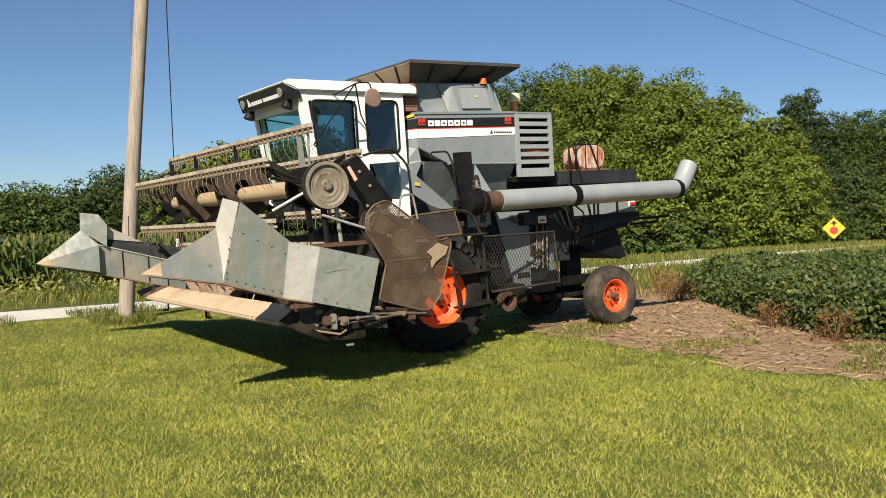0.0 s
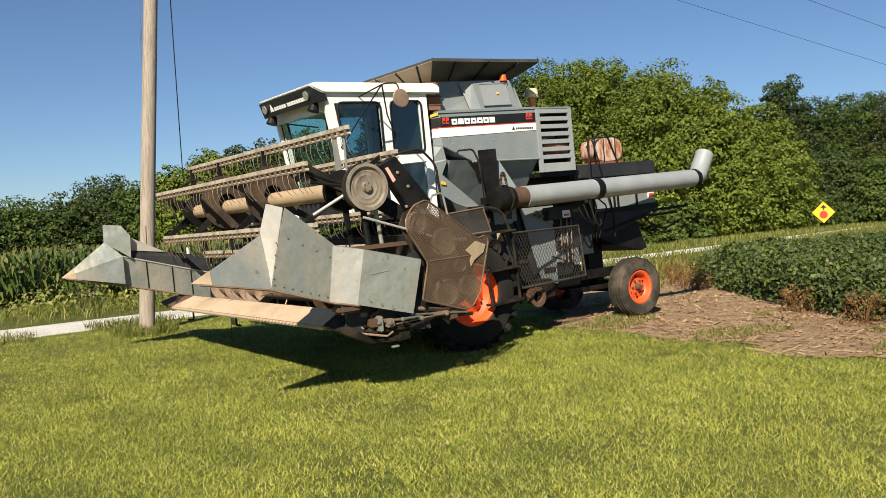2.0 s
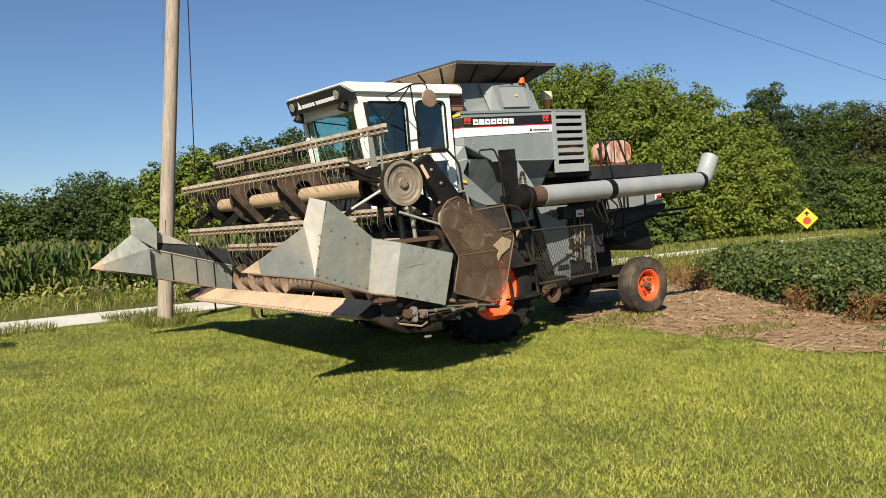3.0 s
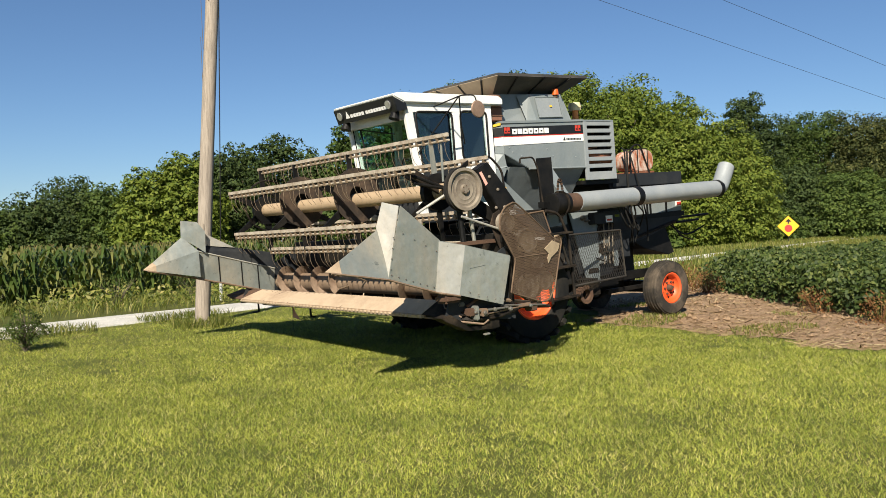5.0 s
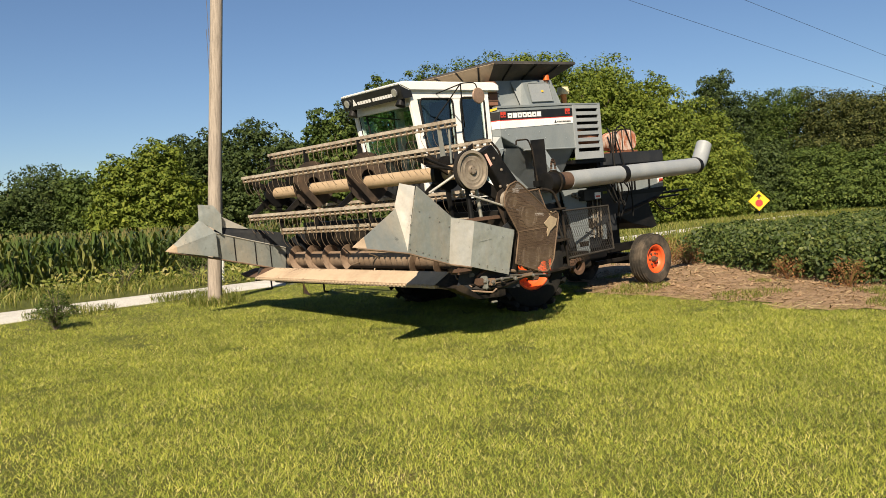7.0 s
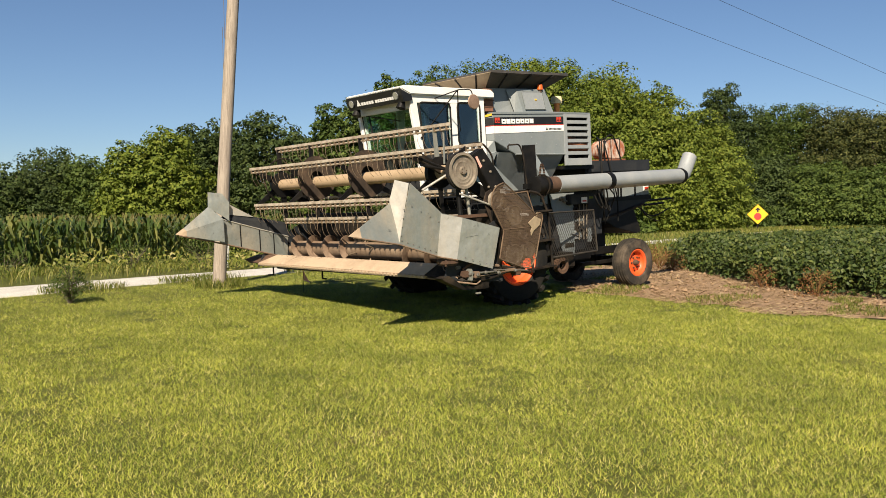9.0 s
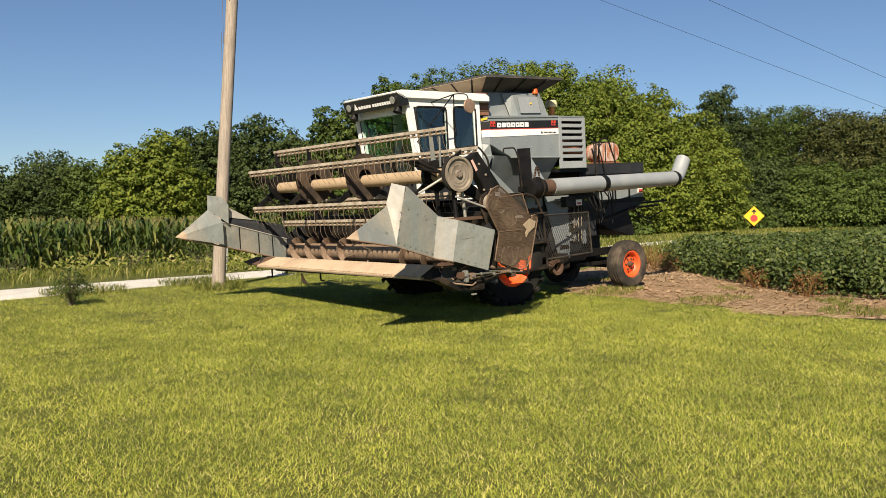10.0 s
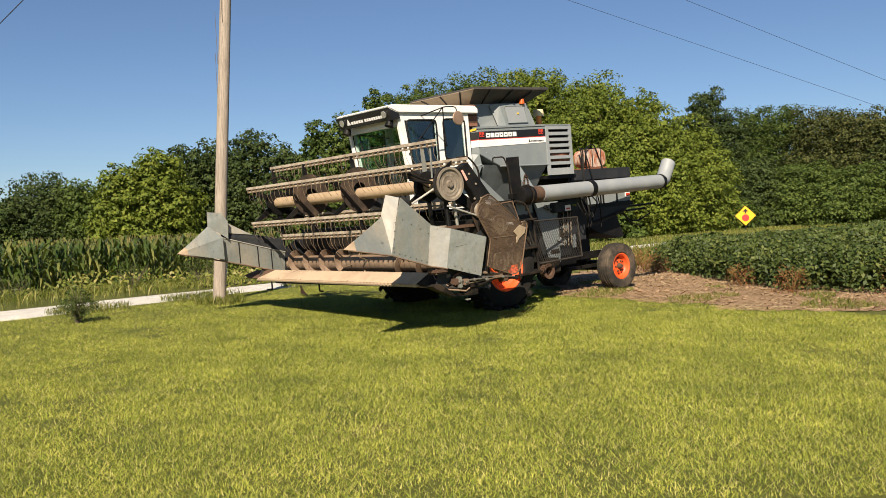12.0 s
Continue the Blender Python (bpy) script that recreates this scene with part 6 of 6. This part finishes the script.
# flared board extension on top
ext_b = [(0.50, 0.52, 3.06), (0.50, 1.70, 3.08), (-0.40, 1.70, 3.08), (-0.40, 0.52, 3.06)]
ext_t = [(0.84, 0.33, 3.235), (0.72, 2.02, 3.27), (-0.68, 2.02, 3.27), (-0.72, 0.33, 3.235)]
for i, (m, lb) in enumerate(((M_CANOPY_TOP, "dark flared tank board"), (M_CANOPY_TOP, "dark flared tank board"), (M_PLY, "weathered flared tank board"), (M_PLY, "weathered brown flared tank board"))):
    j = (i + 1) % 4
    panel("extension_board", [ext_b[i], ext_b[j], ext_t[j], ext_t[i]], m, up, lb, 0.014)
cover_top = part("extension_cover", loft(bmesh.new(), [Vector(p) + Vector((0, 0, 0.004)) for p in ext_t], [Vector(p) + Vector((0, 0, 0.03)) for p in ext_t]), M_CANOPY_TOP, up, "dark flat tank cover")
for s in (0.2, 0.5, 0.8):
    a, b = Vector(ext_b[0]).lerp(Vector(ext_b[3]), s), Vector(ext_t[0]).lerp(Vector(ext_t[3]), s)
    part("rib", tb([a + Vector((0, -0.02, 0)), b + Vector((0, -0.012, -0.01))], 0.012, 6), M_BLACK, up)
    a, b = Vector(ext_b[0]).lerp(Vector(ext_b[1]), s), Vector(ext_t[0]).lerp(Vector(ext_t[1]), s)
    part("rib", tb([a + Vector((0.02, 0, 0)), b + Vector((0.012, 0, -0.01))], 0.012, 6), M_BLACK, up)
bcn = part("amber_lamp", tb([(0.62, 1.50, 3.05), (0.622, 1.50, 3.075), (0.624, 1.50, 3.11), (0.626, 1.50, 3.125)], 0.05, 16, r2=0.036), M_AMBER, comb, "amber warning lamp", True)
part("lamp_base", tb([(0.62, 1.50, 3.01), (0.62, 1.50, 3.05)], 0.03, 10), M_RUST, bcn)
# brown boxes behind the cab
part("rear_box", bx(0.48, 0.63, 0.36, 0.54, 2.70, 3.03, bevel=0.010), M_BRICK, comb, "brown rusted post behind the cab")
for k in range(3):
    part("box_strap", bx(0.475, 0.636, 0.352, 0.55, 2.76 + 0.10 * k, 2.772 + 0.10 * k), M_RUST, comb)
# air intake cap on its pipe
pre = part("intake_pipe", tb([(0.15, 2.34, 2.66), (0.15, 2.34, 2.92)], 0.045, 14), M_ORANGE_PIPE, comb, "orange air intake pipe", True)
bm = bmesh.new()
tube(bm, [(0.15, 2.34, 2.91), (0.15, 2.34, 2.945)], 0.088, 20)
tube(bm, [(0.15, 2.34, 2.945), (0.15, 2.34, 3.02)], 0.094, 20, r2=0.080)
part("intake_cap", bm, M_CREAM, pre, "cream air cleaner cap", True)

# slotted engine side housing
XL = 0.72
lou = part("slotted_housing", bx(XL - 0.03, XL, 1.89, 1.955, 1.90, 2.69, bevel=0.004), M_GREY_LIGHT, comb, "grey slotted engine side panel")
part("housing_edge", bx(XL - 0.03, XL, 2.425, 2.485, 1.90, 2.69, bevel=0.004), M_GREY_LIGHT, lou)
for k, z in enumerate((2.63, 2.535, 2.44, 2.345, 2.25, 2.155, 2.06, 1.90)):
    part("slat", bx(XL - 0.035, XL - 0.002, 1.95, 2.43, z, z + (0.055 if z > 1.95 else 0.11), bevel=0.004), M_GREY_LIGHT, lou)
part("housing_top", bx(-0.45, XL, 1.89, 2.485, 2.685, 2.71, bevel=0.004), M_GREY, lou)
part("housing_rear", bx(-0.45, XL - 0.05, 2.455, 2.475, 1.95, 2.68), M_CHARCOAL, lou)
part("engine_block", bx(-0.2, 0.48, 1.98, 2.42, 2.0, 2.42, bevel=0.03), M_GRIME, comb, "dark engine block behind slots")
part("engine_top", bx(-0.2, 0.46, 2.0, 2.4, 2.42, 2.6, bevel=0.03), M_GRIME, comb)
part("engine_hose", tb([(0.58, 2.02, 2.24), (0.60, 2.25, 2.22), (0.58, 2.5, 2.17)], 0.10, 14), M_TANK, comb, "rusty orange engine pipe")
part("engine_floor", bx(-0.5, 0.66, 1.85, 2.6, 1.84, 1.90, bevel=0.01), M_BLACK, comb)

# old fuel tank behind
ft = bmesh.new()
prof = []
for i in range(24):
    a = i * 2 * math.pi / 24
    cx, cz = math.cos(a), math.sin(a)
    k = (abs(cx) ** 3.2 + abs(cz) ** 3.2) ** (-1 / 3.2)
    prof.append((0.27 * k * cx, 0.165 * k * cz))
loft(ft, [(0.34, 3.46 + p, 2.16 + q) for p, q in prof], [(0.06, 3.46 + p * 0.9, 2.16 + q * 0.92) for p, q in prof])
ftk = part("fuel_tank", ft, M_TANK_END, comb, "rusted orange fuel tank with peeling white paint", True)
bm = bmesh.new()
loft(bm, [(0.352, 3.46 + p * 0.94, 2.16 + q * 0.92) for p, q in prof], [(0.341, 3.46 + p * 0.97, 2.16 + q * 0.96) for p, q in prof])
part("tank_end", bm, M_TANK_END, ftk, "peeling white end of the tank")
part("tank_saddle", bx(-0.3, 0.36, 3.2, 3.72, 1.965, 2.0), M_TANK, ftk)
for y in (3.36, 3.58):
    part("strap", tb([(0.36, y, 1.98), (0.365, y, 2.2), (0.36, y + 0.01, 2.33), (0.1, y, 2.345)], 0.008, 6), M_BLACK, ftk)
part("guard_rail", tb(arc_path([(0.40, 3.15, 1.95), (0.40, 3.15, 2.34), (0.38, 3.4, 2.42), (0.36, 3.62, 1.95)], 5, 0.12), 0.012, 8), M_BLACK, comb, "bent black guard rail")
part("guard_rail", tb(arc_path([(0.44, 2.98, 1.55), (0.42, 3.02, 2.30), (0.3, 3.1, 2.36)], 5, 0.08), 0.011, 8), M_BLACK, comb)

# straw hood
XH = 0.46
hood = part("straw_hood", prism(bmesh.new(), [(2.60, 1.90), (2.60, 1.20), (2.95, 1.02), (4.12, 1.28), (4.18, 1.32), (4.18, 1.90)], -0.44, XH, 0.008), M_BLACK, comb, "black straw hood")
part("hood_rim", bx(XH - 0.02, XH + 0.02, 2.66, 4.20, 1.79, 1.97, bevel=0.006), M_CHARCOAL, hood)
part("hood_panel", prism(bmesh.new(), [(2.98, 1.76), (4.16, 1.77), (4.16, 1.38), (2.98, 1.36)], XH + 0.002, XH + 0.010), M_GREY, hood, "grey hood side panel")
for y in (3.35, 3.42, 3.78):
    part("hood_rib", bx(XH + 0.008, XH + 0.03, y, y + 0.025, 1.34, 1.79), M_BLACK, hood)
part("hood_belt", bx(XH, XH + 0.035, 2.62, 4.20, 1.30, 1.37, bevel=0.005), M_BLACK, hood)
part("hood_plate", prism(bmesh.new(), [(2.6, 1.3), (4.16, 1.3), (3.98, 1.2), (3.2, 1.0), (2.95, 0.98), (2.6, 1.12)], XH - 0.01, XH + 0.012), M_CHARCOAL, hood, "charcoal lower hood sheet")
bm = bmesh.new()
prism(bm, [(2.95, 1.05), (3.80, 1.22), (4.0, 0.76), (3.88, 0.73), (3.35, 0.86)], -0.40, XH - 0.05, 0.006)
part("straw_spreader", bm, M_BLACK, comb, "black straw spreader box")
part("hood_strut", tb([(XH + 0.02, 2.95, 1.02), (XH + 0.02, 3.98, 1.22)], 0.024, 8), M_GRIME, hood)
for z, y1 in ((1.27, 4.95), (1.20, 4.7)):
    part("tail_bar", tb([(XH - 0.05, 4.1, z), (XH - 0.1, y1, z + 0.01)], 0.018, 8), M_BLACK, comb, "black rear hitch bar")
    part("tail_bar", tb([(-0.35, 4.1, z), (-0.35, y1, z + 0.01)], 0.018, 8), M_BLACK, comb, "black rear hitch bar")
part("tail_hose", tb(arc_path([(0.2, 4.15, 1.2), (0.25, 4.5, 0.95), (0.3, 4.9, 1.1)], 5, 0.2), 0.012, 6), M_BLACK, comb)
part("tail_hose", tb(arc_path([(0.3, 4.1, 1.22), (0.3, 4.3, 0.98), (0.35, 4.55, 0.9)], 5, 0.12), 0.010, 6), M_BLACK, comb)
refl = part("reflector", bx(XH + 0.01, XH + 0.03, 4.02, 4.14, 1.44, 1.68, bevel=0.004), M_DECAL_WHITE, comb, "white and red rear reflector")
part("reflector_red", bx(XH + 0.031, XH + 0.034, 4.03, 4.13, 1.46, 1.51), M_DECAL_RED, refl)

# unloading auger
A0, A1 = Vector((1.10, 1.02, 1.615)), Vector((0.72, 4.72, 1.665))
ua = part("unloading_auger", tb([A0.lerp(A1, 0.07), A1], 0.125, 28), M_GREY_LIGHT, comb, "long silver grey unloading auger tube", True)
part("rust_collar", tb([A0, A0.lerp(A1, 0.09)], 0.118, 24), M_RUST, ua, "rusted orange collar", True)
part("hinge_housing", tb([A0.lerp(A1, -0.06), A0.lerp(A1, 0.01)], 0.135, 20), M_BLACK, ua, "black auger hinge", True)
part("band", tb([A0.lerp(A1, 0.405), A0.lerp(A1, 0.435)], 0.135, 28), M_BLACK, ua, "black clamp band", True)
part("band", tb([A0.lerp(A1, 0.985), A0.lerp(A1, 1.008)], 0.134, 28), M_BLACK, ua, "black clamp band", True)
bm = bmesh.new()
E = A1 + Vector((-0.02, 0.10, 0.0))
tube(bm, [A1, A1 + Vector((-0.01, 0.10, 0.04)), A1 + Vector((-0.02, 0.19, 0.15)), A1 + Vector((-0.04, 0.33, 0.33))], 0.128, 28, False)
part("spout", bm, M_GREY_LIGHT, ua, "bright metal spout elbow", True)
bm = bmesh.new()
lathe(bm, [(0, 0.13), (0.0, 0.16), (0.015, 0.16), (0.015, 0.13)], (0, 0, 0), 26)
sp = part("drive_sprocket", bm, M_GRIME, comb, "dark auger sprocket", True)
sp.location = A0 + Vector((0.0, -0.05, 0.0))
sp.rotation_euler = (0, 0, radians(95))
for k in range(36):
    a = k * 2 * math.pi / 36
    link = bx(-0.012, 0.012, -0.013, 0.013, -0.015, 0.015, bevel=0.003)
    bmesh.ops.transform(link, matrix=Matrix.Translation((1.15, 0.94 + 0.045 * math.cos(a), 1.685 + 0.225 * math.sin(a))), verts=link.verts)
    part("chain_link", link, M_RUST if k % 2 else M_GRIME, comb)
part("auger_support", loft(bmesh.new(), [(0.78, 1.02, 2.10), (0.78, 1.18, 2.10), (0.66, 1.18, 2.10), (0.66, 1.02, 2.10)], [(0.98, 1.16, 1.66), (0.98, 1.32, 1.66), (0.86, 1.32, 1.66), (0.86, 1.16, 1.66)]), M_GREY, comb, "grey auger drop leg")
part("black_plate", prism(bmesh.new(), [(0.80, 2.20), (1.06, 2.21), (1.07, 1.66), (0.82, 1.64)], 0.90, 0.915, 0.003), M_BLACK, comb, "black upright sheet plate")
part("hinge_bracket", bx(0.90, 1.10, 0.74, 0.94, 1.52, 1.70, bevel=0.05), M_BLACK, comb)
for k in range(3):
    part("hydraulic_hose", tb(arc_path([(0.95 + 0.03 * k, 2.15 + 0.1 * k, 1.60), (1.0, 2.3 + 0.1 * k, 1.25 - 0.05 * k), (0.8, 2.6 + 0.1 * k, 1.20), (0.66, 2.7, 1.45)], 6, 0.2), 0.011, 8), M_RUBBER, comb, "black hydraulic hose")

# left side machinery
XM = 0.66
part("side_panel", prism(bmesh.new(), [(1.50, 1.48), (2.05, 1.48), (2.03, 0.95), (2.02, 0.50), (1.77, 0.53)], XM + 0.04, XM + 0.055, 0.004), M_GREY, comb, "slanted grey side sheet")
part("sheet", prism(bmesh.new(), [(1.02, 1.50), (1.36, 1.50), (1.36, 1.34), (1.02, 1.32)], XM + 0.14, XM + 0.16, 0.003), M_GREY, comb, "grey cover plate")
part("number_mark", prism(bmesh.new(), [(1.20, 1.37), (1.28, 1.37), (1.29, 1.46), (1.21, 1.46)], XM + 0.161, XM + 0.164), M_DECAL_BLACK, comb)
part("rear_side_panel", prism(bmesh.new(), [(1.4, 1.48), (2.6, 1.50), (2.6, 1.10), (2.3, 0.60), (1.7, 0.56)], XM - 0.01, XM + 0.01, 0.003), M_CHARCOAL, comb, "charcoal side panel")
part("side_channel", bx(XM, XM + 0.07, 0.75, 2.6, 1.50, 1.56, bevel=0.006), M_BLACK, comb)
for y, z, r in ((2.08, 1.22, 0.07), (2.20, 1.16, 0.05), (2.10, 0.95, 0.075), (2.30, 1.30, 0.05), (2.24, 0.85, 0.07), (1.30, 0.88, 0.06), (1.05, 1.05, 0.11)):
    part("side_pulley", lathe(bmesh.new(), [(0, r), (0.02, r * 0.85), (0.04, r), (0.045, r * 0.9), (0.03, r * 0.7), (0.03, r * 0.3), (0.06, r * 0.25), (0.06, 0)], (XM + 0.03, y, z), 24), M_GRIME, comb, "greasy drive pulley", True)
for (y0, z0), (y1, z1) in (((2.02, 1.29), (2.30, 1.34)), ((2.05, 1.10), (2.24, 0.77)), ((2.1, 1.2), (2.16, 0.92)), ((2.34, 1.26), (2.28, 0.84)), ((1.95, 0.85), (2.2, 0.76))):
    part("side_belt", tb([(XM + 0.06, y0, z0), (XM + 0.06, y1, z1)], 0.009, 6), M_RUBBER, comb)
for y, z, w, h, m in ((2.02, 0.90, 0.16, 0.14, M_GREY_LIGHT), (2.34, 0.92, 0.07, 0.22, M_GREY), (1.92, 1.34, 0.10, 0.08, M_GALV), (2.06, 1.08, 0.20, 0.05, M_GREY), (2.16, 1.20, 0.05, 0.22, M_PULLEY), (1.8, 0.72, 0.2, 0.08, M_GRIME)):
    part("bracket", bx(XM + 0.01, XM + 0.06, y, y + w, z - h, z, bevel=0.006), m, comb)
for y in (2.10, 2.20, 2.27):
    part("tension_rod", tb([(XM + 0.08, y, 0.75), (XM + 0.08, y + 0.03, 1.35)], 0.010, 6), M_PULLEY, comb)
part("battery_box", bx(XM, XM + 0.16, 1.86, 2.42, 1.30, 1.46, bevel=0.01), M_CHARCOAL, comb)
part("info_label", bx(XM + 0.161, XM + 0.166, 2.09, 2.22, 1.315, 1.405), M_DECAL_WHITE, comb, "small white label")
part("info_print", bx(XM + 0.167, XM + 0.169, 2.11, 2.20, 1.335, 1.36), M_DECAL_RED, comb)
part("green_label", bx(XM + 0.161, XM + 0.165, 2.27, 2.36, 1.375, 1.41), M_TREE_LIGHT, comb, "small green label")
for pts, r in (([(0.62, 2.84, 2.30), (0.64, 2.79, 1.88), (0.70, 2.76, 1.43), (0.66, 2.80, 0.94)], 0.013), ([(0.50, 3.02, 2.29), (0.56, 3.12, 1.79), (0.60, 3.20, 1.33), (0.56, 3.24, 0.98)], 0.011),
               ([(1.00, 2.46, 1.55), (0.92, 2.60, 1.38), (0.78, 2.66, 1.22), (0.68, 2.74, 1.02)], 0.012), ([(1.02, 2.52, 1.52), (0.84, 2.86, 1.40), (0.70, 2.92, 1.22), (0.64, 2.86, 1.0)], 0.010)):
    part("control_cable", tb(arc_path(pts, 5, 0.15), r, 8), M_RUBBER, comb, "black control cable down the side")
for y, z, r in ((1.74, 1.40, 0.035), (1.80, 1.36, 0.022), (1.94, 1.40, 0.028)):
    part("valve", lathe(bmesh.new(), [(0, r), (0.05, r), (0.055, r * 0.5), (0.09, r * 0.45), (0.09, 0)], (XM + 0.05, y, z), 14), M_BOLT, comb, "dusty hydraulic valve", True)
# guard screen with frame
SC = [Vector((1.21, 1.02, 0.575)), Vector((0.89, 2.33, 0.567)), Vector((0.905, 2.26, 1.20)), Vector((1.275, 0.76, 1.22))]
scr = part("guard_screen", tb([*SC, SC[0]], 0.014, 8), M_MESH_DARK, comb, "dark expanded metal guard screen")
su = (SC[1] - SC[0]).normalized()
part("mesh", lattice(bmesh.new(), SC[0], su, (SC[3] - SC[0]) - su * (SC[3] - SC[0]).dot(su), [(0, 0), ((SC[1] - SC[0]).length, 0.0), ((SC[1] - SC[0]).length - 0.06, 0.63), (-0.26, 0.645)], 0.056, 0.0085, 1.5), M_MESH_DARK, scr)
# ladder and platform
lad = part("ladder_rail", tb(arc_path([(1.30, 0.52, 1.54), (1.30, 0.74, 1.50), (1.32, 0.86, 1.20), (1.34, 0.88, 0.42)], 5, 0.1), 0.018, 8), M_GRIME, comb, "dark ladder side rail")
part("ladder_rail", tb(arc_path([(1.32, 0.30, 1.25), (1.36, 0.42, 0.90), (1.38, 0.46, 0.42)], 5, 0.08), 0.018, 8), M_GRIME, lad)
for z, y0, y1 in ((1.24, 0.05, 0.86), (0.83, 0.42, 0.88), (0.46, 0.45, 0.90)):
    part("rung", sheet(bmesh.new(), [(1.26, y0, z), (1.26, y1, z + 0.02), (1.40, y1, z + 0.02), (1.40, y0, z)], 0.02), M_GRIME, lad, "steel ladder tread")
PF = [Vector((1.30, -0.05, 1.25)), Vector((1.30, 0.58, 1.27)), Vector((1.22, 0.56, 1.54)), Vector((1.22, 0.0, 1.50))]
plat = part("step_screen", tb([*PF, PF[0]], 0.012, 8), M_MESH, comb, "rusty expanded metal step screen")
pu = (PF[1] - PF[0]).normalized()
part("mesh", lattice(bmesh.new(), PF[0], pu, (PF[3] - PF[0]) - pu * (PF[3] - PF[0]).dot(pu), [(0, 0), (0.63, 0.0), (0.61, 0.28), (0.05, 0.26)], 0.026, 0.008, 1.5), M_MESH_DARK, plat)
part("platform", bx(0.70, 1.10, -0.5, 0.45, 1.42, 1.47, bevel=0.006), M_BLACK, comb, "black operator platform")
part("handrail", tb(arc_path([(1.0, 0.44, 2.14), (1.0, 0.44, 2.20), (1.0, 0.66, 2.21), (1.0, 0.73, 2.06), (1.0, 0.79, 1.50)], 5, 0.05), 0.011, 8), M_GRIME, comb, "bent steel hand rail")
part("door_rail", tb(arc_path([(1.0, -0.45, 2.17), (1.02, -0.28, 2.22), (1.04, -0.08, 2.24), (1.04, 0.10, 2.06), (1.04, 0.14, 1.60)], 5, 0.08), 0.014, 8), M_GRIME, comb, "curved steel door rail")
part("platform_rail", tb(arc_path([(1.26, -0.20, 1.46), (1.26, -0.15, 1.72), (1.26, 0.0, 1.74), (1.26, 0.05, 1.46)], 5, 0.05), 0.012, 8), M_GALV, comb)
part("toolbox", bx(1.16, 1.24, 0.76, 0.84, 1.14, 1.26, bevel=0.008), M_CARD, comb, "tan box on the ladder side")
part("exhaust_flange", lathe(bmesh.new(), [(-0.10, 0.10), (-0.02, 0.10), (0.0, 0.12), (0.02, 0.12), (0.02, 0.07), (-0.06, 0.06)], (1.02, 1.40, 0.42), 24), M_RUST, comb, "rusty round drive flange", True)
part("drive_cover", bx(0.62, 0.98, 1.45, 1.75, 0.36, 0.60, bevel=0.03), M_GRIME, comb)
part("final_drive", lathe(bmesh.new(), [(-0.2, 0.2), (0.1, 0.22), (0.14, 0.1), (0.14, 0)], (0.72, 0.28, 0.6), 24), M_BLACK, comb, "", True)
